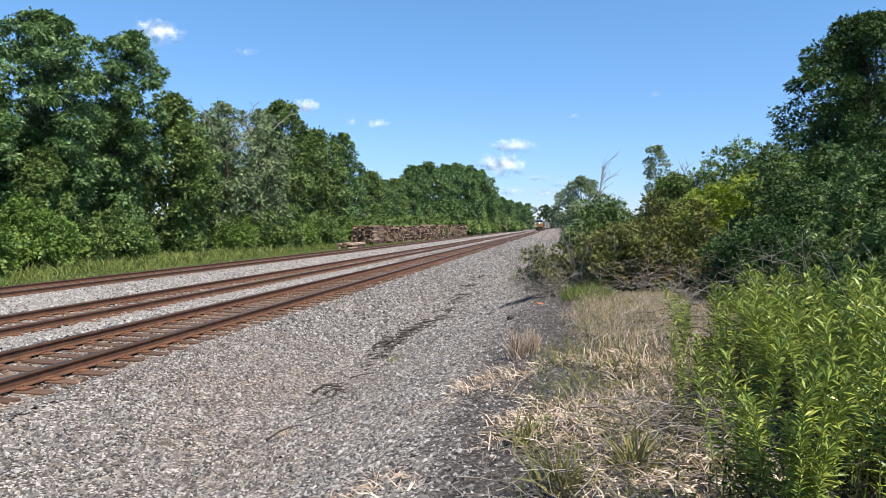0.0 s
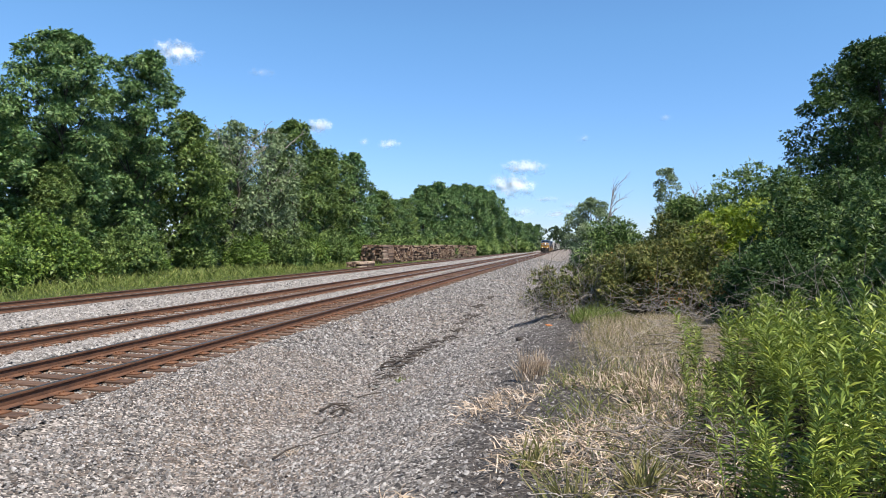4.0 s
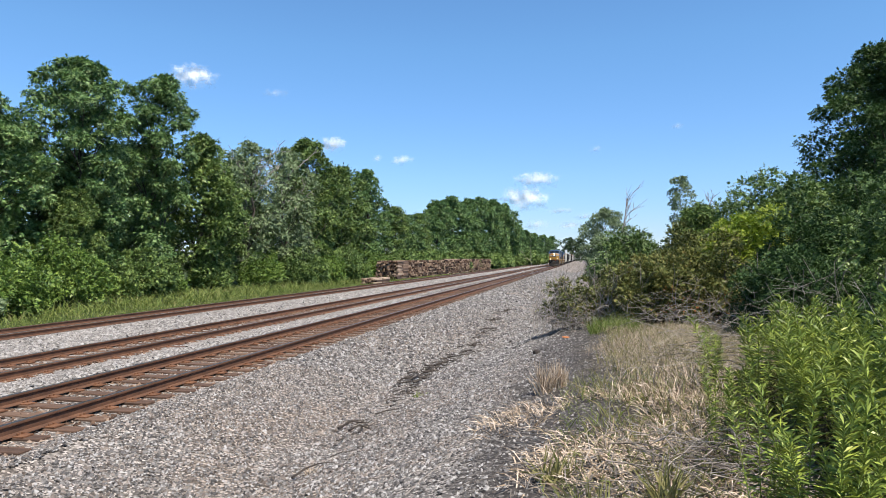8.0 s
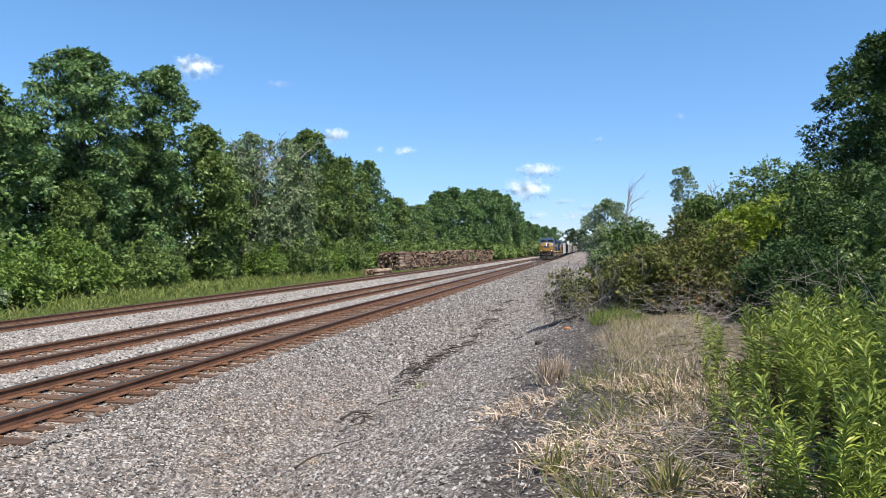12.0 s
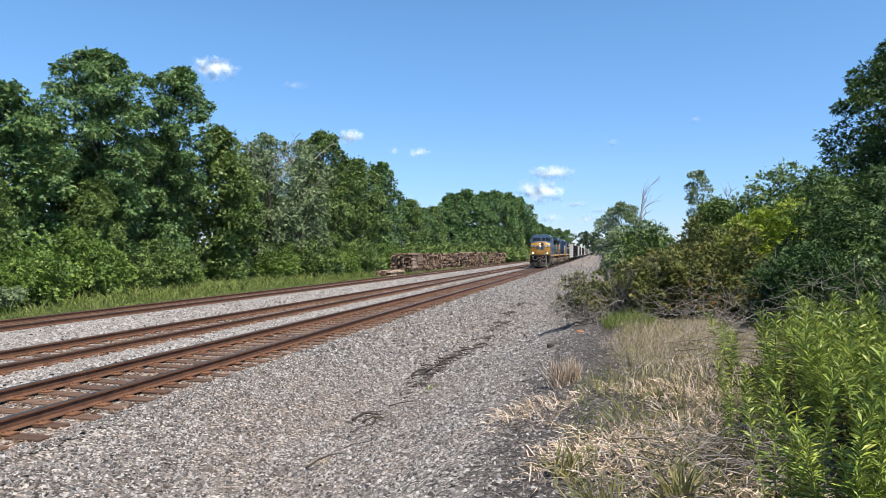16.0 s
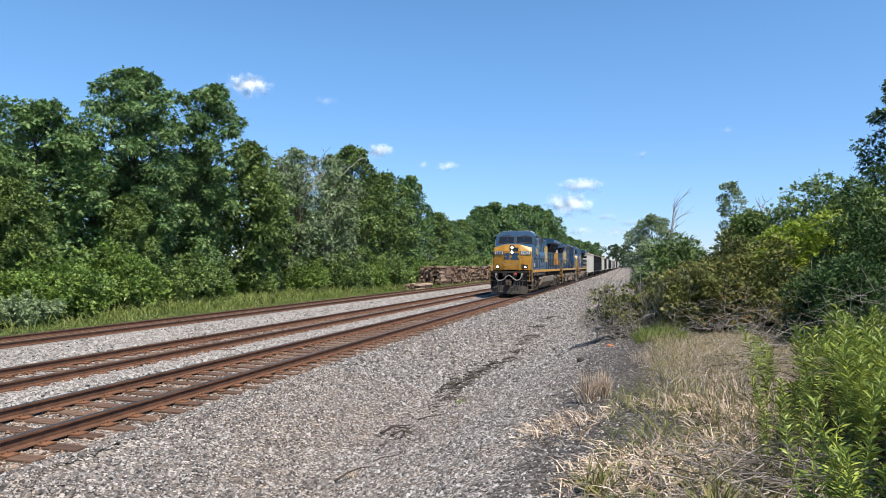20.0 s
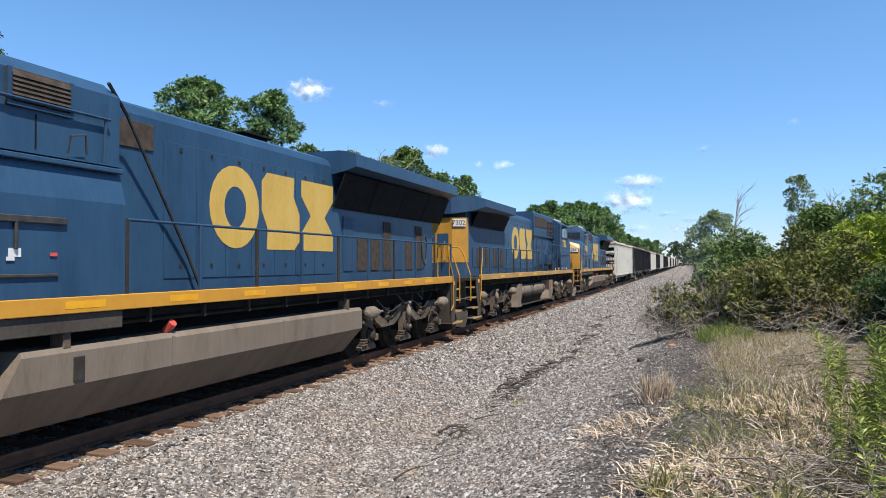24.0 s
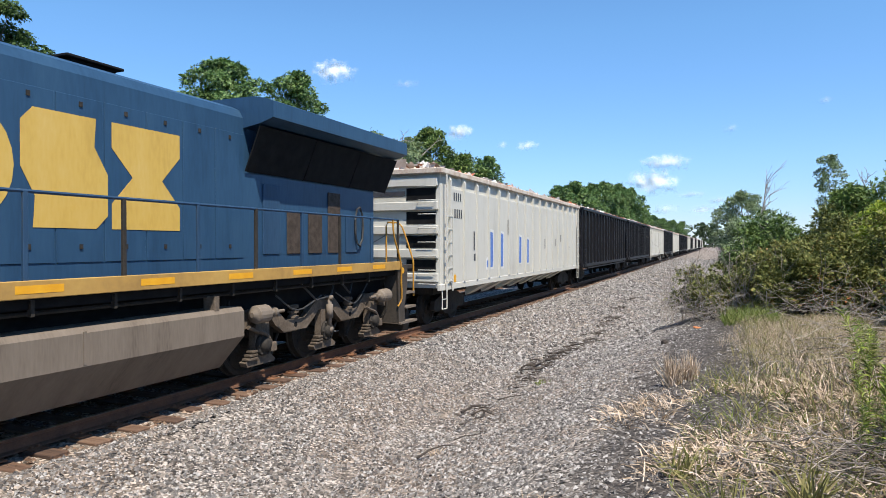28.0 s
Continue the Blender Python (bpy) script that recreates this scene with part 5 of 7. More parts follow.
def emblem(parent, y0, y1, z0, z1, x, material, label="large yellow emblem in three bold shapes"):
    """Three bold plain shapes: a ring, a block and an hourglass."""
    h, w = z1 - z0, (y1 - y0) / 3.0
    zc = (z0 + z1) / 2
    sh = Shape()

    n, cy, vs, fs = 24, y0 + w * 0.5, [], []
    for dx in (0, 0.004):
        for ro, rz in ((w * 0.50, h * 0.5), (w * 0.22, h * 0.25)):
            vs += [(x + dx, cy + ro * math.cos(2 * math.pi * k / n), zc + rz * math.sin(2 * math.pi * k / n)) for k in range(n)]
    for k in range(n):
        q = (k + 1) % n
        fs += [(2 * n + k, 2 * n + q, 3 * n + q, 3 * n + k), (k, q, 2 * n + q, 2 * n + k), (n + k, 3 * n + k, 3 * n + q, n + q)]
    e = part("emblem", sh.add(vs, fs), material, parent, label)
    a = y0 + w * 1.06
    part("emblem_block", Shape().prism([(a + w * 0.12, z0), (a + w * 0.80, z0), (a + w * 0.94, z0 + h * 0.12), (a + w * 0.94, zc), (a + w * 0.78, z1 - h * 0.26), (a + w * 0.80, z1), (a + w * 0.12, z1), (a, z1 - h * 0.12), (a, zc), (a + w * 0.14, z0 + h * 0.26)], "x", x, x + 0.004), material, e)
    a = y0 + w * 2.05
    part("emblem_hourglass", Shape().prism([(a, z0), (a + w * 0.95, z0), (a + w * 0.95, z0 + h * 0.24), (a + w * 0.68, zc), (a + w * 0.95, z1 - h * 0.24), (a + w * 0.95, z1), (a, z1), (a, z1 - h * 0.24), (a + w * 0.27, zc), (a, z0 + h * 0.24)], "x", x, x + 0.004), material, e)
    return e


def wheelset(parent, y, r=0.53):
    sh = Shape()
    for s in (-1, 1):
        sh.lathe((0, 0, 0), "x", [(s * 0.685, r * 0.25), (s * 0.685, r + 0.025), (s * 0.715, r + 0.025), (s * 0.72, r), (s * 0.82, r - 0.005), (s * 0.82, r * 0.86), (s * 0.79, r * 0.80), (s * 0.78, r * 0.42), (s * 0.83, r * 0.34), (s * 0.83, 0.09), (s * 1.0, 0.085)], 28)
        for k in range(4):
            a = k * math.pi / 2 + 0.4
            sh.box(s * 0.79, s * 0.805, r * 0.6 * math.cos(a) - 0.05, r * 0.6 * math.cos(a) + 0.05, r * 0.6 * math.sin(a) - 0.05, r * 0.6 * math.sin(a) + 0.05)
    sh.lathe((0, 0, 0), "x", [(-0.7, 0.085), (0.7, 0.085)], 10)
    w = part("wheelset", sh, GRIME, parent, "steel wheels on an axle", at=pose(0, y, r))
    AXLES.append((w, y, r))
    return w


def bend(pts, n=4):
    """A smooth line through the points."""
    p = [Vector(q) for q in pts]
    p = [p[0] * 2 - p[1]] + p + [p[-1] * 2 - p[-2]]
    out = []
    for i in range(1, len(p) - 2):
        for k in range(n):
            t = k / n
            a, b, c, d = p[i - 1], p[i], p[i + 1], p[i + 2]
            out.append(0.5 * (2 * b + (c - a) * t + (2 * a - 5 * b + 4 * c - d) * t * t + (3 * b - a - 3 * c + d) * t ** 3))
    return out + [p[-2]]


def loco_truck(parent, ys):
    """Three-axle truck: slender arched side frames, pedestals with journal boxes, brake cylinders, dampers."""
    y0, y2, ym = ys[0], ys[2], ys[1]
    fr = Shape()
    for s in (-1, 1):
        lo, hi = (1.08, 1.20) if s > 0 else (-1.20, -1.08)
        m1, m2 = (y0 + ym) / 2, (ym + y2) / 2
        pts = [(y0 - 0.62, 0.80), (y0 - 0.34, 0.84), (y0 - 0.24, 0.95), (y0 + 0.24, 0.95), (y0 + 0.38, 0.80), (m1 - 0.34, 0.66), (m1 + 0.34, 0.66), (ym - 0.38, 0.82), (ym - 0.24, 0.95), (ym + 0.24, 0.95), (ym + 0.38, 0.82)]
        pts += [(m2 - 0.34, 0.66), (m2 + 0.34, 0.66), (y2 - 0.38, 0.80), (y2 - 0.24, 0.95), (y2 + 0.24, 0.95), (y2 + 0.34, 0.84), (y2 + 0.62, 0.80)]
        top = [(y2 + 0.62, 0.96), (y2 + 0.36, 1.12), (y2 - 0.34, 1.12), (y2 - 0.52, 0.98), (m2 + 0.3, 0.86), (m2 - 0.3, 0.86), (ym + 0.5, 1.0), (ym + 0.34, 1.12), (ym - 0.34, 1.12), (ym - 0.5, 1.0)]
        top += [(m1 + 0.3, 0.86), (m1 - 0.3, 0.86), (y0 + 0.52, 0.98), (y0 + 0.34, 1.12), (y0 - 0.36, 1.12), (y0 - 0.62, 0.96)]
        fr.prism(pts + top, "x", lo, hi)
    fr.box(-1.08, 1.08, (y0 + ym) / 2 - 0.2, (y0 + ym) / 2 + 0.2, 0.62, 0.84).box(-1.08, 1.08, (ym + y2) / 2 - 0.2, (ym + y2) / 2 + 0.2, 0.62, 0.84)
    t = part("truck_frame", fr, TRUCK, parent, "dusty cast three-axle truck frame")
    for y in ys:
        # Plain motor boxes added to stop light from the far side.
        part("traction_motor", Shape().box(-0.6, 0.6, y + 0.12, y + 0.92, 0.24, 0.98, 0.08), BLACK, t, "black traction motor box, added to block light under the frame")
    part("bolster", Shape().box(-0.95, 0.95, y0 - 0.3, y2 + 0.3, 0.98, 1.13, 0.02), BLACK, t)
    # one pedestal: splayed foot, bearing housing with ringed cap, bolts, spring seat of three leaves, link arm
    foot, cap, seat, arm = Shape(), Shape(), Shape(), Shape()
    foot.prism([(-0.38, 0.22), (0.30, 0.22), (0.33, 0.27), (0.20, 0.36), (0.17, 0.95), (-0.17, 0.95), (-0.20, 0.40), (-0.42, 0.29)], "x", 1.09, 1.22)
    cap.lathe((1.22, 0, 0.54), "x", [(0, 0.19), (0.04, 0.185), (0.05, 0.15), (0.035, 0.12), (0.06, 0.115), (0.11, 0.10), (0.12, 0.05)], 14)
    for k in range(6):
        a = k * math.pi / 3
        cap.box(1.255, 1.285, 0.165 * math.cos(a) - 0.018, 0.165 * math.cos(a) + 0.018, 0.54 + 0.165 * math.sin(a) - 0.018, 0.54 + 0.165 * math.sin(a) + 0.018)
    for k in range(3):
        seat.box(1.12, 1.26, -0.40 + 0.05 * k, -0.16, 0.32 + 0.055 * k, 0.36 + 0.055 * k, 0.008)
    arm.tube(bend([(1.27, -0.42, 0.86), (1.29, -0.22, 0.78), (1.28, 0.02, 0.70), (1.27, 0.20, 0.48)], 3), 0.035, 7).box(1.24, 1.32, 0.12, 0.27, 0.40, 0.56, 0.02)
    fm, km, sm, am = foot.mesh("journal_box", TRUCK), cap.mesh("bearing_cap", GRIME, True), seat.mesh("spring_seat", TRUCK), arm.mesh("brake_link", TRUCK)
    cy = Shape().lathe((1.36, -0.30, 1.06), "y", [(-0.05, 0.04), (0, 0.10), (0.02, 0.135), (0.05, 0.145), (0.30, 0.145), (0.33, 0.12), (0.37, 0.10), (0.40, 0.05), (0.50, 0.045), (0.51, 0.07), (0.56, 0.07), (0.57, 0.03), (0.78, 0.028)], 16)
    cy.box(1.18, 1.34, -0.22, -0.10, 1.0, 1.12, 0.01).box(1.18, 1.34, 0.02, 0.10, 0.98, 1.10, 0.01)
    cm = cy.mesh("brake_cylinder", TANK)
    da = Shape().tube([(1.30, 0, 0.55), (1.30, 0, 1.18)], 0.042, 9).tube([(1.30, 0, 0.78), (1.30, 0, 1.04)], 0.066, 12).tube([(1.20, 0, 1.16), (1.36, 0, 1.16)], 0.05, 8).tube([(1.20, 0, 0.56), (1.36, 0, 0.56)], 0.055, 8)
    dm = da.mesh("damper", TANK, True)
    bm = Shape().box(0.78, 0.93, -0.07, 0.07, 0.25, 0.80, 0.02).tube([(0.98, -0.1, 0.3), (1.05, 0.1, 0.75)], 0.025, 6).mesh("brake_shoe", GRIME)
    for s in (1, -1):
        turn = pose(0, 0, 0) if s > 0 else pose(0, 0, 0, 0, 0, 180)
        for k, y in enumerate(ys):
            box_ = part("journal_box", fm, TRUCK, t, at=pose(0, y, 0) @ turn)
            part("bearing_cap", km, GRIME, box_)
            part("spring_seat", sm, TRUCK, box_)
            if k != 1:
                part("brake_link", am, TRUCK, box_)
            part("brake_shoe", bm, GRIME, t, at=pose(0, y + (0.62 if y < y2 else -0.62), 0) @ turn)
        for y, fl in ((y0 - 0.10, 1), (y2 + 0.12, -1)):
            part("brake_cylinder", cm, TANK, t, "dusty brake cylinder", at=pose(0, y, 0) @ (pose(0, 0, 0) if fl * s > 0 else Matrix.Scale(-1, 4, (0, 1, 0))) @ (turn if s > 0 else Matrix.Scale(-1, 4, (1, 0, 0))))
        part("damper", dm, TANK, t, "pale upright damper", at=pose(0, ym, 0) @ turn)
        for y in ((y0 + ym) / 2, (ym + y2) / 2):
            part("coil_spring", Shape().lathe((s * 1.14, y, 0), "z", [(0.86, 0.05), (0.87, 0.10), (0.91, 0.10), (0.92, 0.07), (0.95, 0.07), (0.96, 0.10), (1.0, 0.10), (1.01, 0.07), (1.04, 0.07), (1.05, 0.10), (1.10, 0.10), (1.11, 0.05)], 10), TRUCK, t)
            part("frame_hole", Shape().lathe((s * 1.20, y, 0.76), "x", [(0, 0.05), (s * 0.004, 0.045)], 10), BLACK, t)
    part("sand_pipe", Shape().tube(bend([(1.12, y0 - 0.7, 1.3), (1.15, y0 - 0.75, 0.7), (0.85, y0 - 0.55, 0.25)]), 0.02, 6), GRIME, t)
    part("sand_pipe", Shape().tube(bend([(1.12, y2 + 0.7, 1.3), (1.15, y2 + 0.75, 0.7), (0.85, y2 + 0.55, 0.25)]), 0.02, 6), GRIME, t)
    part("air_pipe", Shape().tube(bend([(1.25, y0 + 0.3, 1.32), (1.30, (y0 + ym) / 2 - 0.1, 1.02), (1.28, ym - 0.25, 1.22)]), 0.016, 6), HOSE, t, "drooping grimy hose")
    part("air_pipe", Shape().tube(bend([(1.25, y2 - 0.3, 1.34), (1.30, (y2 + ym) / 2, 0.98), (1.28, ym + 0.25, 1.24)]), 0.012, 6), HOSE, t, "drooping cable")
    return t


def stairs(parent, y, face, tread_edge=None, plough=None):
    """Corner steps, platform side plates and grab rails at one end; face -1: leading end."""
    for s in (1, -1):
        panel = [(0.42, 1.70), (-0.06, 1.70), (-0.03, 0.36), (0.28, 0.36), (0.26, 0.75), (0.40, 1.2)]
        w = part("step_well", Shape().prism([(y + face * a, z) for a, z in panel], "x", s * 1.45, s * 1.475).box(s * 0.80, s * 0.84, y + face * 0.02, y + face * 0.86, 0.40, 1.62).box(s * 0.84, s * 1.45, y - face * 0.02, y + face * 0.01, 0.40, 1.62), TANK_DARK, parent, "dull grey steel step well")
        for k in range(4):
            z = 0.38 + 0.33 * k
            a0, a1 = (-0.02, 0.86) if k == 0 else (0.26 + 0.05 * k, 0.86)
            part("step", Shape().box(s * 0.84, s * (1.50 - 0.03 * k), y + face * a0, y + face * a1, z, z + 0.035, 0.006), TANK, w)
            part("step_edge", Shape().box(s * (1.50 - 0.03 * k), s * (1.515 - 0.03 * k), y + face * a0, y + face * a1, z - 0.012, z + 0.04), tread_edge or TANK, w, "worn step edge")
        part("round_reflector", Shape().lathe((s * 1.475, y + face * 0.16, 1.58), "x", [(0, 0.07), (s * 0.012, 0.065)], 12), REFLECT, w, "round yellow reflector")
        r = Shape()
        yo = y + face * 0.86
        r.tube(bend([(s * 1.46, y - face * 0.05, 0.78), (s * 1.50, y + face * 0.06, 0.95), (s * 1.51, y + face * 0.02, 1.30), (s * 1.51, y, 1.75), (s * 1.47, y - face * 0.26, 2.35), (s * 1.46, y - face * 0.30, 2.72)], 3), 0.021, 7)
        r.tube([(s * 1.42, yo, 0.95), (s * 1.42, yo, 1.72)] + bend([(s * 1.41, yo, 1.80), (s * 1.22, yo, 2.35), (s * 1.06, yo, 2.66), (s * 0.74, yo, 2.70)], 3) + [(s * 0.70, yo, 2.62), (s * 0.70, yo, 1.70)], 0.021, 7)
        part("grab_rail", r, YELLOW, parent, "bent yellow grab rail")
    p = Shape().box(-1.40, 1.40, y, y + face * 0.86, 1.60, 1.70, 0.01).box(-0.80, 0.80, y + face * 0.80, y + face * 0.88, 1.10, 1.62, 0.01)
    for x in (-0.35, 0.37):
        part("jumper_socket", Shape().box(x - 0.14, x + 0.14, y + face * 0.88, y + face * 0.98, 1.30, 1.55, 0.02), GRIME, parent)
    part("end_chain", Shape().tube([(-0.7, y + face * 0.86, 2.4), (-0.35, y + face * 0.86, 2.22), (0, y + face * 0.86, 2.18), (0.35, y + face * 0.86, 2.22), (0.7, y + face * 0.86, 2.4)], 0.014, 5), HOSE_GREY, parent, "sagging safety chain")
    part("end_platform", p, GRIME, parent)
    e = y + face * 0.90
    pl = part("pilot", hull(both([(1.28, e - face * 0.06, 0.66), (1.32, e - face * 0.04, 0.50), (0.45, e + face * 0.30, 0.12), (1.25, e + face * 0.02, 0.12), (1.28, e - face * 0.14, 0.66), (0.3, e + face * 0.16, 0.74), (1.2, e - face * 0.2, 0.14)])), plough or TANK_DARK, parent, "grimy snowplough pilot")
    part("pilot_plate", Shape().box(-1.24, 1.24, e - face * 0.16, e - face * 0.02, 0.60, 1.58, 0.02), BLACK, pl, "black end plate behind the hoses")
    c = part("coupler", Shape().box(-0.14, 0.14, e - face * 0.1, e + face * 0.42, 0.74, 1.02, 0.03).box(-0.19, 0.12, e + face * 0.38, e + face * 0.62, 0.70, 1.05, 0.05).box(0.02, 0.2, e + face * 0.5, e + face * 0.66, 0.70, 1.05, 0.04), TRUCK, parent, "heavy knuckle coupler")
    for x in (-0.75, -0.62, -0.49, 0.49, 0.62, 0.75):
        part("air_hose", Shape().tube(bend([(x, e, 1.12), (x * 1.02, e + face * 0.20, 1.02), (x, e + face * 0.32, 0.66), (x * 0.92, e + face * 0.38, 0.36), (x * 0.82, e + face * 0.48, 0.28)]), 0.022, 6), HOSE, parent, "hanging rubber air hose")
        part("hose_coupling", Shape().box(x * 0.80 - 0.035, x * 0.80 + 0.035, e + face * 0.46, e + face * 0.56, 0.22, 0.31, 0.015), TRUCK, parent, "cast hose coupling")
    for k, x in enumerate((0.28, 0.36, 0.9, -0.32, -0.9)):
        part("air_hose", Shape().tube(bend([(x, e - face * 0.02, 1.45), (x + 0.05, e + face * 0.16, 1.32), (x + 0.08, e + face * 0.24, 0.95 - 0.05 * k), (x - 0.02, e + face * 0.34, 0.6), (x - 0.14, e + face * 0.44, 0.5)]), 0.022, 6), HOSE, parent, "hanging rubber air hose")
    part("hose_coupling", Shape().lathe((0.46, e + face * 0.2, 1.52), "y", [(-0.03, 0.09), (0.03, 0.09)], 12), RED, parent, "red hose coupling disc")
    part("uncoupling_lever", Shape().tube([(-1.4, e + face * 0.05, 1.0), (-0.5, e + face * 0.22, 1.12), (0.5, e + face * 0.22, 1.12), (1.4, e + face * 0.05, 1.0)], 0.018, 6), HOSE, parent)


def railing(parent, y0, y1, n, z=2.72, x=1.46, up=None):
    """Blue handrail on stanchions along the walkway."""
    for s in (1, -1):
        pts = [(s * x, y0, z), (s * x, y1, z)]
        if up and s > 0:
            pts = up
        part("handrail", Shape().tube(pts, 0.021, 7), BLUE_DULL, parent, "dark blue handrail")
        for k in range(n + 1):
            y = y0 + (y1 - y0) * k / n
            part("stanchion", Shape().box(s * (x - 0.02), s * (x + 0.02), y - 0.028, y + 0.028, 1.62, z + 0.01, 0.006), BLUE_DULL if k % 2 else GRIME, parent)


def fuel_tank(parent, y0, y1, lean, material=TANK, label="dusty grey-brown fuel tank with a bevelled belly"):
    sec = [(-1.40, 1.22), (1.40, 1.22), (1.45, 1.16), (1.45, 0.78), (0.98, 0.27), (-0.98, 0.27), (-1.45, 0.78), (-1.45, 1.16)]
    vs = [(x, y0 - lean * (1.22 - z), z) for x, z in sec] + [(x, y1, z) for x, z in sec]
    n = 8
    t = part("fuel_tank", Shape().add(vs, [tuple(range(n))[::-1], tuple(range(n, 2 * n))] + [(i, (i + 1) % n, n + (i + 1) % n, n + i) for i in range(n)]), material, parent, label)
    for f in (0.28, 0.62):
        y = y0 + (y1 - y0) * f
        part("weld_seam", Shape().box(1.448, 1.458, y - 0.02, y + 0.02, 0.80, 1.18), TANK, t)
    part("filler", Shape().tube([(1.25, y0 + 2.2, 1.2), (1.42, y0 + 2.2, 1.36)], 0.06, 9), RED, t, "red fuel filler cap")
    for y in (y1 - 0.6, y0 + 0.5):
        part("bracket", Shape().box(1.2, 1.42, y, y + 0.1, 1.2, 1.42, 0.01), TRUCK, t)
    part("gauge", Shape().box(1.452, 1.470, y0 + 0.6, y0 + 0.75, 0.82, 1.10, 0.005), RED if lean > 0.8 else GRIME, t, "small sight gauge")
    return t


def frame_and_sill(parent, L, tape=(), paint=None):
    part("underframe", Shape().box(-1.0, 1.0, 0.2, L - 0.2, 1.12, 1.55).box(-1.38, 1.38, 0.9, L - 0.9, 1.48, 1.62), BLACK, parent, "black underframe")
    part("walkway", Shape().box(-1.44, 1.44, 0.9, L - 0.9, 1.62, 1.70), GRIME, parent)
    for s in (1, -1):
        sl = part("side_sill", Shape().box(s * 1.44, s * 1.50, 0.9, L - 0.9, 1.60, 1.79, 0.008), paint or STRIPE, parent, "dirty yellow side sill")
        if s > 0:
            for y in tape:
                part("reflector", Shape().box(1.5005, 1.503, y, y + 0.55, 1.655, 1.74), REFLECT, sl, "bright orange reflector strip")
    for y in np.arange(1.6, L - 1.2, 1.05):
        part("underframe_bracket", Shape().box(1.36, 1.42, y - 0.02, y + 0.02, 1.40, 1.58), GRIME, parent)
    part("underframe_pipe", Shape().tube([(1.25, 1.2, 1.42), (1.25, L - 1.2, 1.42)], 0.028, 6), GRIME, parent)


def hood(parent, y0, y1, top=4.40, half=0.95, name="hood", material=BLUE, label="blue engine hood"):
    return part(name, Shape().prism([(half, 1.71), (half, top - 0.20), (half - 0.07, top - 0.07), (half - 0.22, top), (-half + 0.22, top), (-half + 0.07, top - 0.07), (-half, top - 0.20), (-half, 1.71)], "y", y0, y1), material, parent, label)


def hood_doors(h, y0, y1, half, pitch=0.62, z0=1.95, z1=3.95):
    """Tall hinged doors along the hood with seams, hinges and latches."""
    n = int((y1 - y0) / pitch)
    for k in range(n):
        a, b = y0 + (y1 - y0) * k / n, y0 + (y1 - y0) * (k + 1) / n
        d = part("hood_door", Shape().box(half, half + 0.012, a + 0.012, b - 0.012, z0, z1, 0.004), BLUE, h)
    lt = Shape()
    for k in range(n):
        c = y0 + (y1 - y0) * (k + 0.5) / n
        for z in (z0 + 0.16, z1 - 0.12):
            lt.box(half + 0.012, half + 0.025, c - 0.022, c + 0.022, z, z + 0.06)
    tagged(part("door_latches", lt, GRIME, h, "small dark door latches"), kind="stuff")


def radiator(parent, y0, y1, top, half=0.95, screens=()):
    sec = [(1.15, top), (1.42, top - 0.05), (1.55, top - 0.10), (1.55, top - 0.36), (1.30, top - 0.44), (half, top - 0.50), (-half, top - 0.50), (-1.30, top - 0.44), (-1.55, top - 0.36), (-1.55, top - 0.10), (-1.42, top - 0.05), (-1.15, top)]
    r = part("radiator_housing", Shape().prism(sec, "y", y0, y1), BLUE, parent, "overhanging blue radiator housing")
    n = max(2, int((y1 - y0) / 1.4))
    for k in range(n):
        a, b = y0 + (y1 - y0) * (k + 0.01) / n, y0 + (y1 - y0) * (k + 0.985) / n
        # Screens and braces are black and long to carry the overhang's shadow.
        p = [(1.28, a, top - 0.475), (1.28, b, top - 0.475), (half + 0.03, b, top - 1.2), (half + 0.03, a, top - 1.2)]
        part("shaded_intake_screen", slab(Shape(), p, 0.012), BLACK, r, "intake screen blackened and lengthened for the overhang's shadow")
        part("screen_brace", Shape().prism([(half, top - 0.5), (1.30, top - 0.47), (half + 0.03, top - 1.22)], "y", b, b + 0.02), BLACK, r)
    for a, b, z0, z1, m in screens:
        part("radiator_panel", Shape().box(half, half + 0.02, a, b, z0, z1, 0.006), m, parent, "brown screen panel")
    part("roof_fan_deck", Shape().box(-1.1, 1.1, y0 + 0.3, y1 - 0.3, top, top + 0.05, 0.02), GRILLE, r)
    return r


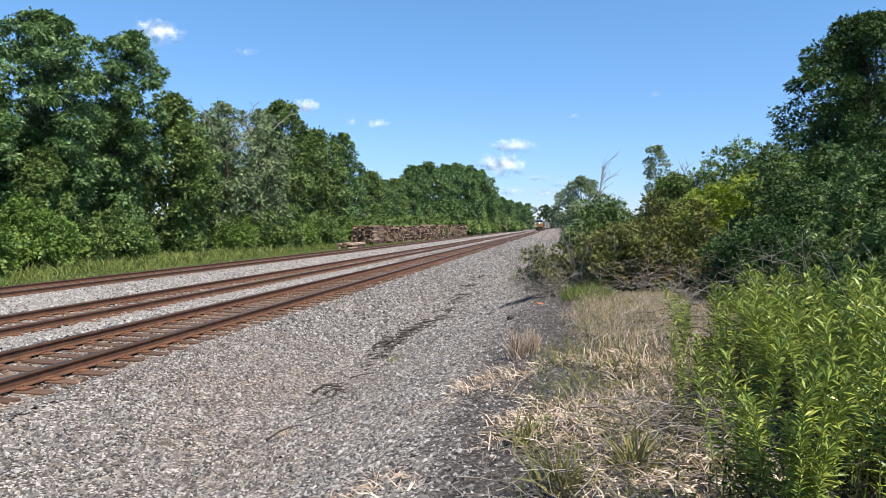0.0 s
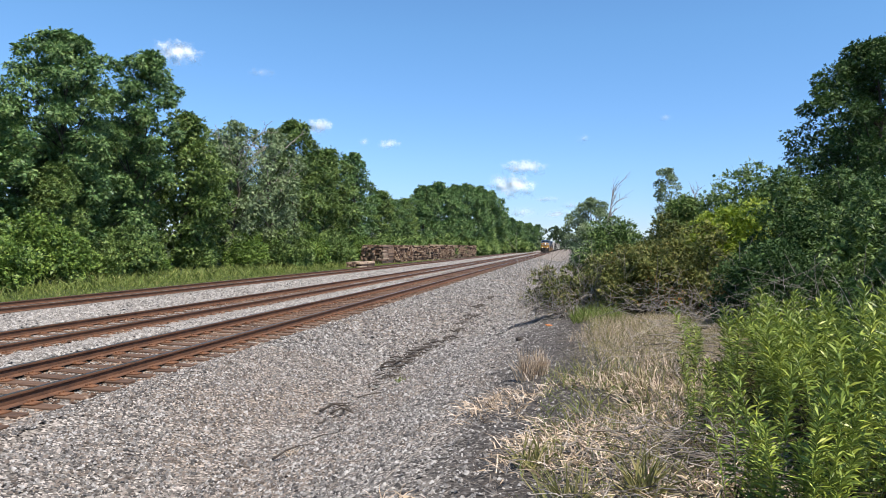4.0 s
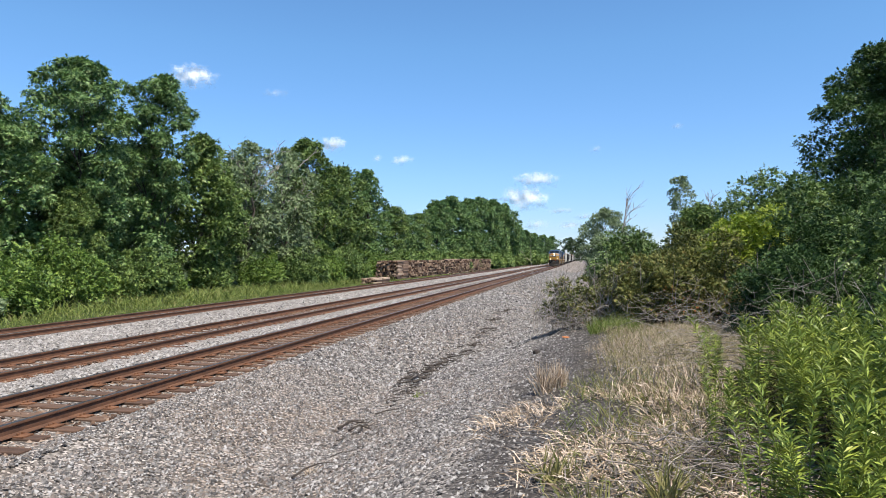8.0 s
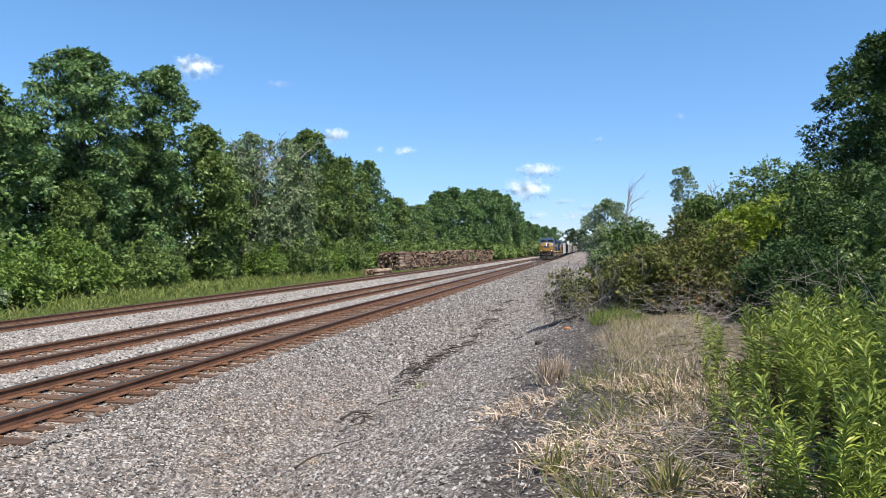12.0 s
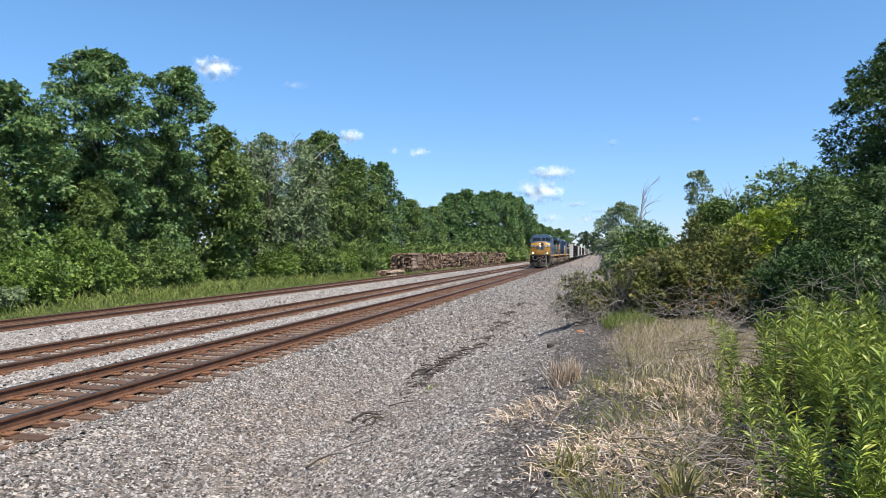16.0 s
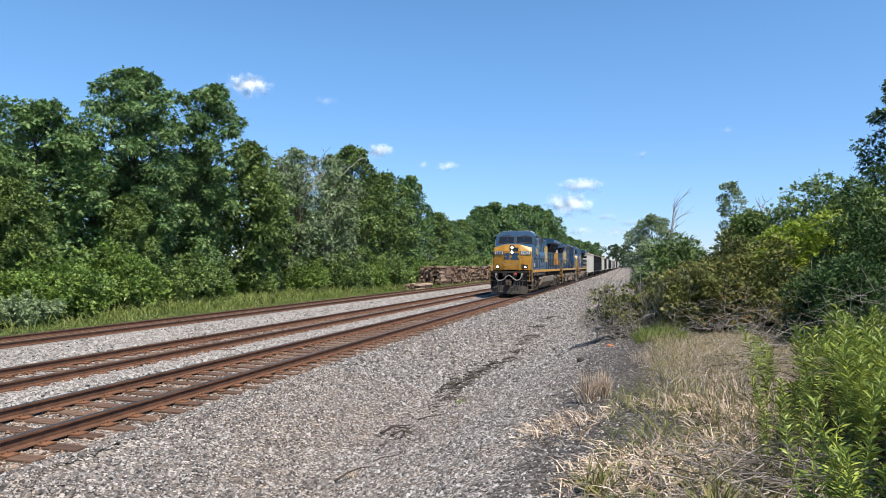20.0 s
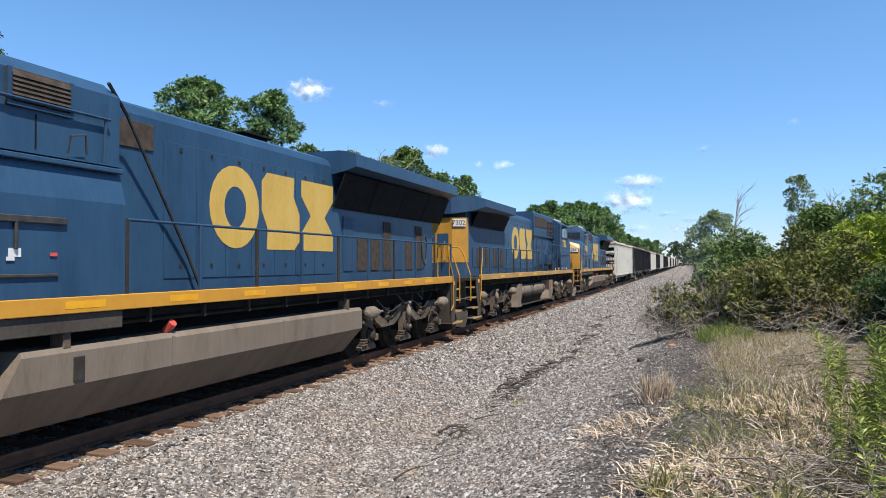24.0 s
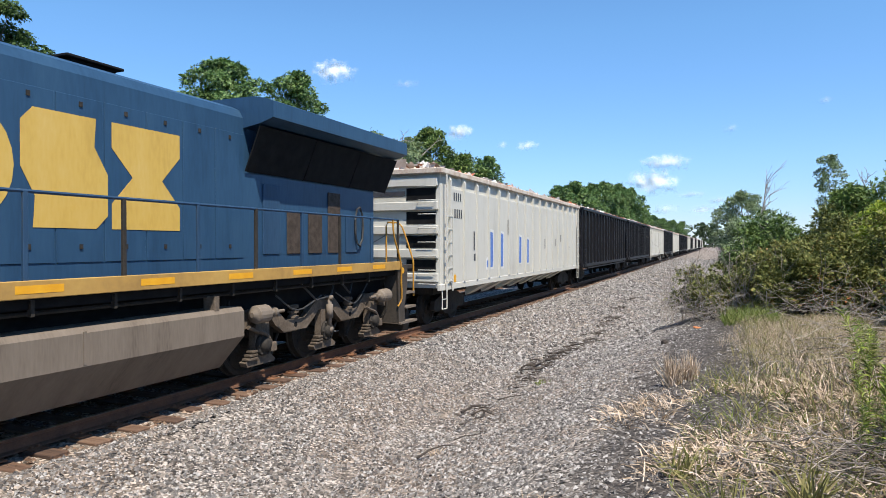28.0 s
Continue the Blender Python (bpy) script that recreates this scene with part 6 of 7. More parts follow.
def wide_cab(parent, y, number, big, bonnet_label, roof_end, lamp, shade):
    """Wide-nose cab. y: where the nose begins; big: half width."""
    nose = part("nose", hull(both([(0.55, y + 0.25, 1.79), (1.36, y + 0.45, 1.79), (0.55, y + 0.25, 3.15), (1.36, y + 0.45, 3.10), (0.55, y + 0.42, 3.60), (1.33, y + 0.62, 3.38), (1.44, y + 0.55, 1.79), (1.44, y + 0.6, 3.2),
                                   (1.44, y + 1.9, 1.79), (1.44, y + 1.9, 3.66), (0.5, y + 1.9, 3.78)])), BLUE, parent, bonnet_label)
    part("nose_front", hull(both([(0.57, y + 0.235, 1.80), (1.365, y + 0.44, 1.80), (0.57, y + 0.235, 3.16), (1.365, y + 0.44, 3.10), (0.57, y + 0.40, 3.59), (1.335, y + 0.60, 3.39), (0.57, y + 0.44, 3.62), (1.36, y + 0.66, 3.40), (1.40, y + 0.46, 1.80), (1.40, y + 0.50, 3.15), (0.5, y + 0.5, 1.8)])), YELLOW, nose, "yellow nose front")
    x = big
    cab = part("cab", hull(both([(x, y + 1.55, 1.79), (x, y + 1.62, 3.66), (x, y + 1.86, 4.28), (1.02, y + 2.05, 4.66), (1.02, roof_end, 4.66), (x, roof_end, 4.30), (x, roof_end, 1.79)])), BLUE, parent, "blue crew cab")
    part("cab_roof", Shape().box(-1.0, 1.0, y + 2.1, roof_end - 0.02, 4.655, 4.685, 0.01).box(0.98, 1.10, y + 2.12, roof_end - 0.02, 4.60, 4.672, 0.01), ROOF_PALE, cab, "white cab roof with a pale strip along the near edge")
    wy = lambda z: y + 1.62 + (z - 3.66) * 0.24 / 0.62
    for s in (1, -1):
        fr = slab(Shape(), [(s * 0.06, wy(3.74) - 0.012, 3.74), (s * 1.30, wy(3.74) - 0.012, 3.74), (s * 1.26, wy(4.27) - 0.012, 4.27), (s * 0.06, wy(4.27) - 0.012, 4.27)], 0.012)
        w = part("windscreen", fr, HOSE, cab, "black windscreen surround")
        part("pane", slab(Shape(), [(s * 0.12, wy(3.79) - 0.03, 3.79), (s * 1.24, wy(3.79) - 0.03, 3.79), (s * 1.20, wy(4.22) - 0.03, 4.22), (s * 0.12, wy(4.22) - 0.03, 4.22)], 0.01), GLASS, w, "dark windscreen glass")
        part("wiper", Shape().tube([(s * 0.65, wy(4.27) - 0.06, 4.29), (s * 0.60, wy(4.0) - 0.06, 3.98)], 0.012, 5).tube([(s * 0.35, wy(4.30) - 0.06, 4.33), (s * 1.0, wy(4.30) - 0.06, 4.33)], 0.012, 5), HOSE, w)
        part("nose_handrail", Shape().tube([(s * 0.3, wy(3.7) - 0.1, 3.70), (s * 0.3, wy(3.7) - 0.1, 3.80), (s * 1.15, wy(3.7) - 0.06, 3.76), (s * 1.15, wy(3.7) - 0.06, 3.66)], 0.014, 5), HOSE, cab)
        sw = part("side_window", Shape().box(s * x, s * (x + 0.012), y + 1.92, y + 3.62, 3.52, 4.20, 0.004), HOSE, cab, "dark side window surround")
        for a, b in ((1.96, 2.36), (2.42, 2.98), (3.04, 3.58)):
            part("pane", Shape().box(s * (x + 0.013), s * (x + 0.02), y + a, y + b, 3.57, 4.16), GLASS, sw)
        part("window_frame", Shape().box(s * (x + 0.012), s * (x + 0.035), y + 2.98, y + 3.04, 3.53, 4.2).box(s * (x + 0.012), s * (x + 0.03), y + 2.38, y + 3.62, 3.52, 3.56).box(s * (x + 0.012), s * (x + 0.03), y + 3.58, y + 3.62, 3.52, 4.2), STEEL, sw, "pale metal window frame")
        part("awning", slab(Shape(), [(s * (x + 0.01), y + 2.2, 4.34), (s * (x + 0.01), y + 3.75, 4.34), (s * (x + 0.30), y + 3.75, 4.16), (s * (x + 0.30), y + 2.2, 4.16)], 0.015), shade, cab, "window awning")
        part("mirror", Shape().box(s * (x + 0.02), s * (x + 0.20), y + 2.37, y + 2.40, 3.58, 4.06, 0.01), STEEL, cab, "bright wing mirror")
    part("lower_ledge", Shape().box(x, x + 0.05, y + 1.55, roof_end, 2.64, 2.70, 0.01), BLUE, cab)
    part("cab_vent", Shape().box(x, x + 0.012, y + 2.45, y + 3.05, 1.92, 2.48, 0.004), GRILLE, cab, "brown vent panel")
    if lamp is HEADLAMP:
        part("small_plate", Shape().box(x, x + 0.02, y + 1.25, y + 1.5, 2.0, 2.28, 0.01), WHITE, cab, "small pale square fitting")
    part("flag_mark", Shape().box(x, x + 0.003, y + 3.55, y + 3.72, 2.80, 2.90), RED, cab, "tiny red and white marking")
    part("horn", Shape().tube([(x, y + 1.9, 2.95), (x + 0.1, y + 1.9, 2.95), (x + 0.1, y + 1.86, 2.82)], 0.035, 7), HOSE, cab)
    lettering(number, 0.64, LETTER, cab, side(y + 2.83, 3.12, x + 0.004), "yellow cab side number")
    part("builder_mark", Shape().box(x, x + 0.004, y + 2.55, y + 2.85, 2.78, 2.82), LETTER, cab, "small unreadable yellow marking")
    # number boards, lamps and nose fittings
    for s in (1, -1):
        part("board_frame", slab(Shape(), [(s * 0.61, y + 0.238, 2.87), (s * 1.31, y + 0.407, 2.87), (s * 1.31, y + 0.407, 3.15), (s * 0.61, y + 0.238, 3.15)], 0.02), HOSE, nose, "black number board frame")
        b = part("number_board", slab(Shape(), [(s * 0.64, y + 0.245, 2.90), (s * 1.28, y + 0.400, 2.90), (s * 1.28, y + 0.400, 3.12), (s * 0.64, y + 0.245, 3.12)], 0.03), WHITE, nose, "white number board with dark digits")
        turn = math.degrees(math.atan2(0.155, 0.64)) * s
        lettering(number, 0.25, DARK_BAR, b, pose(s * 0.96, y + 0.322 - 0.036, 3.01, 90, 0, turn), "black board digits")
        part("nose_grab", Shape().tube([(s * 0.62, y + 0.15, 2.25), (s * 0.62, y + 0.08, 2.25), (s * 0.62, y + 0.08, 2.75), (s * 0.62, y + 0.15, 2.75)], 0.016, 6).tube([(s * 0.75, y + 0.2, 2.85), (s * 0.9, y + 0.2, 2.5), (s * 0.95, y + 0.25, 2.1)], 0.014, 6), YELLOW, nose)
        if lamp is not HEADLAMP:
            continue
        dl = part("ditch_light", Shape().box(s * 0.85, s * 1.15, y - 0.05, y + 0.2, 1.86, 2.16, 0.03), GRIME, parent, "box-mounted ditch light")
        part("lens", Shape().lathe((s * 1.0, y - 0.055, 2.01), "y", [(0, 0.075), (-0.02, 0.06)], 12), lamp, dl)
    return nose, cab


def head_lamps(nose, y, z, x=0.0, material=None):
    b = part("headlamp_box", Shape().box(x - 0.16, x + 0.16, y - 0.06, y + 0.15, z - 0.34, z + 0.34, 0.03), GRIME, nose, "twin headlamp housing")
    for dz in (-0.16, 0.16):
        part("lens", Shape().lathe((x, y - 0.062, z + dz), "y", [(0, 0.082), (-0.02, 0.072), (-0.03, 0.035)], 14), material or STEEL, b)


def vents(parent, spots, x, z0, z1):
    """Louvred intakes: frame and slats."""
    for a, b in spots:
        f = part("vent", Shape().box(x, x + 0.03, a, b, z0, z1, 0.006), GRILLE, parent, "brown louvred vent")
        part("vent_frame", Shape().box(x + 0.03, x + 0.05, a, a + 0.05, z0, z1).box(x + 0.03, x + 0.05, b - 0.05, b, z0, z1).box(x + 0.03, x + 0.05, a + 0.05, b - 0.05, z0, z0 + 0.04), BLUE_DULL, f, "blue vent frame")
        n = 6
        for k in range(n):
            z = z0 + 0.06 + (z1 - z0 - 0.1) * k / n
            part("slat", slab(Shape(), [(x + 0.03, a + 0.05, z + 0.07), (x + 0.03, b - 0.05, z + 0.07), (x + 0.06, b - 0.05, z), (x + 0.06, a + 0.05, z)], 0.006), GRILLE, f)


def wide_nose_loco(name, L, y0, number, label, modern):
    """Six-axle road engine with its wide nose leading."""
    t = thing(name, pose(NEAR, y0, 0), label, "locomotive", "locomotives")
    frame_and_sill(t, L, [2.2, 4.1, 6.0, 7.6, 9.2, 10.8, 12.4, 14.0, 15.6, 17.0, 18.4], STRIPE_CLEAN if modern else STRIPE)
    stairs(t, 0.9, -1, None, TANK_DARK if modern else TANK)
    stairs(t, L - 0.9, 1, STRIPE if modern else None)
    lamp = HEADLAMP if modern else STEEL
    half, big = 0.95, 1.46
    nose_y, cab_end = 0.78, (4.85 if modern else 4.6)
    if not modern:
        nose_y = 0.62
    nose, cab = wide_cab(t, nose_y, number, big, "blue wide nose", cab_end, lamp, GRILLE if modern else BLUE_DULL)
    head_lamps(nose, nose_y + 0.27, 3.22, -0.28 if not modern else 0.0, lamp)
    part("nose_door", Shape().box(-0.52, 0.1, nose_y + 0.225, nose_y + 0.25, 1.85, 2.9, 0.01), YELLOW, nose)
    part("nose_window", hull([(x, y, z) for x, z in ((0.16, 3.16), (0.19, 3.12), (0.42, 3.12), (0.45, 3.16), (0.45, 3.36), (0.42, 3.40), (0.19, 3.40), (0.16, 3.36)) for y in (nose_y + (0.22 if z < 3.2 else 0.28), nose_y + 0.4)]), GLASS, nose, "small rounded nose window")
    fy = nose_y + 0.222
    ne = part("nose_emblem", Shape().prism([(-0.50, 2.52), (-0.24, 2.52), (-0.18, 2.58), (-0.18, 2.94), (-0.24, 3.0), (-0.50, 3.0), (-0.56, 2.94), (-0.56, 2.58)], "y", fy - 0.004, fy + 0.014), BLUE, nose, "blue emblem of plain shapes")
    part("emblem_hourglass", Shape().prism([(-0.12, 2.52), (0.50, 2.52), (0.50, 2.62), (0.34, 2.76), (0.50, 2.90), (0.50, 3.0), (-0.12, 3.0), (-0.12, 2.90), (0.04, 2.76), (-0.12, 2.62)], "y", fy - 0.004, fy + 0.014), BLUE, ne)
    for z in (2.02, 2.36, 2.70):
        part("door_hinge", Shape().box(-0.60, -0.40, fy - 0.02, fy + 0.02, z, z + 0.05, 0.01), YELLOW, nose)
    part("door_handle", Shape().tube([(0.0, fy, 2.3), (0.0, fy - 0.05, 2.3), (0.0, fy - 0.05, 2.5), (0.0, fy, 2.5)], 0.014, 6), YELLOW, nose)
    for z in (1.95, 2.05, 2.15):
        part("stencil_bar", Shape().box(0.62, 0.92, fy + 0.02, fy + 0.075, z, z + 0.03), DARK_BAR, nose, "small unreadable stencilled line")
    wide = 8.45 if modern else 6.6
    top = 4.42
    eq = part("equipment_cab", Shape().prism([(1.38, 1.71), (1.38, 4.24), (1.10, 4.44), (-1.10, 4.44), (-1.38, 4.24), (-1.38, 1.71)], "y", cab_end, wide), BLUE, t, "blue equipment cabinet behind the cab")
    if modern:
        vents(eq, ((5.05, 5.85), (6.95, 7.75)), 1.38, 3.84, 4.24)
        part("cabinet_ledge", Shape().box(1.38, 1.46, cab_end, wide, 3.28, 3.34, 0.01).box(1.38, 1.44, cab_end, wide, 3.36, 3.38), BLUE, eq)
        lower = part("lower_cabinet", Shape().prism([(1.38, 1.79), (1.49, 1.79), (1.49, 2.9), (1.38, 3.3)], "y", cab_end + 0.01, wide), BLUE, eq, "blue lower cabinet")
        for a, b in ((5.3, 6.3), (6.5, 7.5)):
            part("grip_bar", Shape().box(1.49, 1.52, a, b, 2.02, 2.06, 0.01).box(1.49, 1.53, a - 0.2, b + 0.1, 2.60, 2.68, 0.01), HOSE, lower)
            part("latch", Shape().box(1.49, 1.53, (a + b) / 2 - 0.02, (a + b) / 2 + 0.02, 2.32, 2.62, 0.01), HOSE, lower)
            part("white_tag", Shape().box(1.491, 1.495, (a + b) / 2 - 0.07, (a + b) / 2 + 0.07, 2.24, 2.33), WHITE, lower)
        part("jacking_pad", Shape().box(1.46, 1.49, 3.4, 4.1, 1.30, 1.66, 0.02), TRUCK, t)
        part("roof_handrail", Shape().tube([(1.44, cab_end + 0.1, 3.92), (1.44, wide - 0.2, 3.92)], 0.02, 6).tube([(1.40, cab_end + 0.1, 3.3), (1.44, cab_end + 0.1, 4.0)], 0.02, 6).tube([(1.40, 6.4, 3.3), (1.44, 6.4, 4.25)], 0.02, 6).tube([(1.40, wide - 0.25, 3.3), (1.44, wide - 0.25, 4.1)], 0.02, 6), BLUE_DULL, eq)
        part("brace", Shape().tube([(1.3, wide - 0.1, 4.42), (1.2, wide + 0.3, 4.1), (1.05, wide + 1.6, 2.3), (1.05, wide + 1.9, 1.75)], 0.025, 6), HOSE, eq)
        part("grab_loop", Shape().tube([(1.46, wide - 0.8, 3.42), (1.50, wide - 0.8, 3.62), (1.50, wide - 0.6, 3.66), (1.46, wide - 0.55, 3.44)], 0.014, 5), HOSE, eq)
        part("screen_panel", Shape().box(0.95, 0.97, wide + 0.3, wide + 1.0, 3.75, 4.12, 0.006), GRILLE, t, "brown screen panel")
    else:
        vents(eq, ((4.75, 5.35), (5.5, 6.45)), 1.38, 3.74, 4.22)
        part("lower_door", Shape().box(1.38, 1.40, 4.75, 6.4, 2.75, 3.55, 0.006), BLUE, eq)
        part("lower_box", Shape().box(1.38, 1.50, 5.0, 6.4, 1.79, 2.5, 0.012), BLUE, eq, "blue battery box")
        part("louvre", Shape().box(1.40, 1.43, 4.66, 4.90, 1.95, 2.5, 0.006), GRILLE, eq)
        db = part("brake_grid_box", Shape().prism([(1.16, 3.2), (1.16, 4.24), (0.95, 4.44), (-0.95, 4.44), (-1.16, 4.24), (-1.16, 3.2)], "y", wide, 9.0), BLUE, t, "blue brake grid housing")
        part("screen_panel", Shape().box(1.16, 1.18, 6.7, 8.85, 3.72, 4.20, 0.008), GRILLE, db, "long grey-brown screen panel")
        part("ladder_rail", Shape().tube([(1.30, 6.75, 4.35), (1.42, 6.75, 3.9), (1.46, 6.75, 2.9), (1.46, 7.2, 2.72)], 0.021, 7), BLUE_DULL, db)
        part("access_panel", Shape().box(0.95, 1.0, 6.8, 8.0, 2.3, 3.1, 0.01), GRILLE, db, "dark square panel")
    part("skirt", Shape().box(1.40, 1.46, 1.9 if modern else 1.0, wide, 1.38, 1.60, 0.01), TANK_DARK, t, "grimy lower skirt")
    for k, y in enumerate((1.6, 2.3, 5.3, 5.6, 6.9, 7.4)):
        part("warning_tag", Shape().box((1.462 if y < 4.6 else 1.502 if modern else 1.402) if y < wide else 0.97, (1.466 if y < 4.6 else 1.506 if modern else 1.406) if y < wide else 0.974, y, y + 0.09, 2.20 + 0.05 * (k % 2), 2.24 + 0.05 * (k % 2)), (WHITE, WHITE, RED)[k % 3], t, "small warning tag")
    for y in (2.0, 2.6, 3.3, 4.2):
        for z in (2.0, 2.4):
            part("cab_bolt", Shape().lathe((1.46, y + nose_y, z), "x", [(0, 0.022), (0.012, 0.018)], 8), HOSE, cab)
    for y in (5.3, 5.9, 6.5, 7.3) if modern else (4.95, 5.5, 6.1):
        part("door_seam", Shape().box(1.381 if not modern else 1.381, 1.386, y, y + 0.018, 3.42 if modern else 2.6, 3.80 if modern else 3.7), BLACK, eq)
    for y in (1.95, 2.15, 3.75):
        part("drain_hole", Shape().lathe((1.46, y + nose_y, 1.95), "x", [(0, 0.045), (0.006, 0.04)], 10), BLACK, cab, "small dark drain hole")
    rad0, rad1 = (14.45, 20.9) if modern else (15.0, 19.95)
    h = hood(t, wide, L - 1.15, top)
    hood_doors(h, wide + (1.2 if modern else 2.4), rad0, half)
    emblem(t, 10.62 if modern else 9.95, 14.5 if modern else 13.6, 2.42 if modern else 2.36, 3.80 if modern else 3.72, half + 0.014, LETTER)
    radiator(t, rad0, rad1, 4.56, half)
    for k, a in enumerate(np.arange(rad0 + 0.5, L - 1.8, 0.68)):
        part("lower_screen", Shape().box(half, half + 0.02, a, a + 0.46, 2.0, 2.75 if k % 3 else 3.2, 0.006), GRILLE if k % 4 else BLUE_DULL, h)
    part("hose_reel", Shape().tube([(half + 0.06, L - 1.9 + 0.17 * math.cos(q * 0.7), 2.55 + 0.42 * math.sin(q * 0.7)) for q in range(10)], 0.022, 6), HOSE, h, "coiled black cable")
    ex = part("exhaust", Shape().box(-0.42, 0.42, 12.2, 13.3, 4.42, 4.52, 0.02).box(-0.36, 0.36, 12.3, 13.2, 4.60, 4.64, 0.01).box(-0.3, 0.3, 12.4, 13.1, 4.5, 4.62), BLACK, t, "black exhaust stack")
    railing(t, wide + 0.05 if modern else 7.2, L - 0.95, 9 if modern else 10)
    fuel_tank(t, 7.15 if modern else 7.15, 14.9 if modern else 14.4, 0.55 if modern else 0.9)
    if modern:
        part("bell", Shape().lathe((1.2, 7.0, 0.95), "z", [(-0.16, 0.15), (-0.12, 0.13), (0.02, 0.09), (0.14, 0.06)], 12), TRUCK, t, "dusty bell")
    for ys in (((1.66, 3.72, 5.78), (L - 5.78, L - 3.72, L - 1.66)) if modern else ((1.69, 3.55, 5.46), (L - 5.46, L - 3.55, L - 1.69))):
        loco_truck(t, ys)
        for y in ys:
            wheelset(t, y)
    part("cable_loop", Shape().tube([(1.2, L - 4.4, 1.5), (1.3, L - 4.0, 1.15), (1.3, L - 3.5, 1.2), (1.2, L - 3.2, 1.5)], 0.02, 6).tube([(1.2, L - 3.1, 1.5), (1.3, L - 2.8, 1.2), (1.2, L - 2.5, 1.5)], 0.02, 6), HOSE, t)
    if modern:
        part("jumper_cable", Shape().tube(bend([(-0.95, -0.12, 1.50), (-0.92, -0.24, 1.22), (-0.72, -0.30, 1.04), (-0.42, -0.30, 1.10), (-0.12, -0.28, 1.36), (0.02, -0.26, 1.42), (0.2, -0.28, 1.30), (0.5, -0.30, 1.08), (0.78, -0.28, 1.16), (0.9, -0.14, 1.48)], 5), 0.032, 7), HOSE_GREY, t, "looped pale jumper cable")
    for x in (-0.95, 0.9):
        part("cable_plug", Shape().lathe((x, -0.16, 1.5), "y", [(0, 0.075), (0.1, 0.085), (0.16, 0.06)], 10), HOSE_GREY if modern else GRIME, t)
    for y, s in ((3.3, 1), (4.2, 1)):
        part("roof_fitting", Shape().tube([(0.7, y, 4.66), (0.7, y, 4.82), (0.55, y + 0.1, 4.84)], 0.02, 5), HOSE, t)
    part("roof_horn", Shape().tube([(0.2, cab_end + 0.6, 4.55), (0.2, cab_end + 0.2, 4.6)], 0.06, 8, 0.03).box(0.0, 0.4, cab_end + 0.55, cab_end + 0.65, 4.42, 4.6), BLUE_DULL, t)
    CONSIST.append((t, y0))
    return t


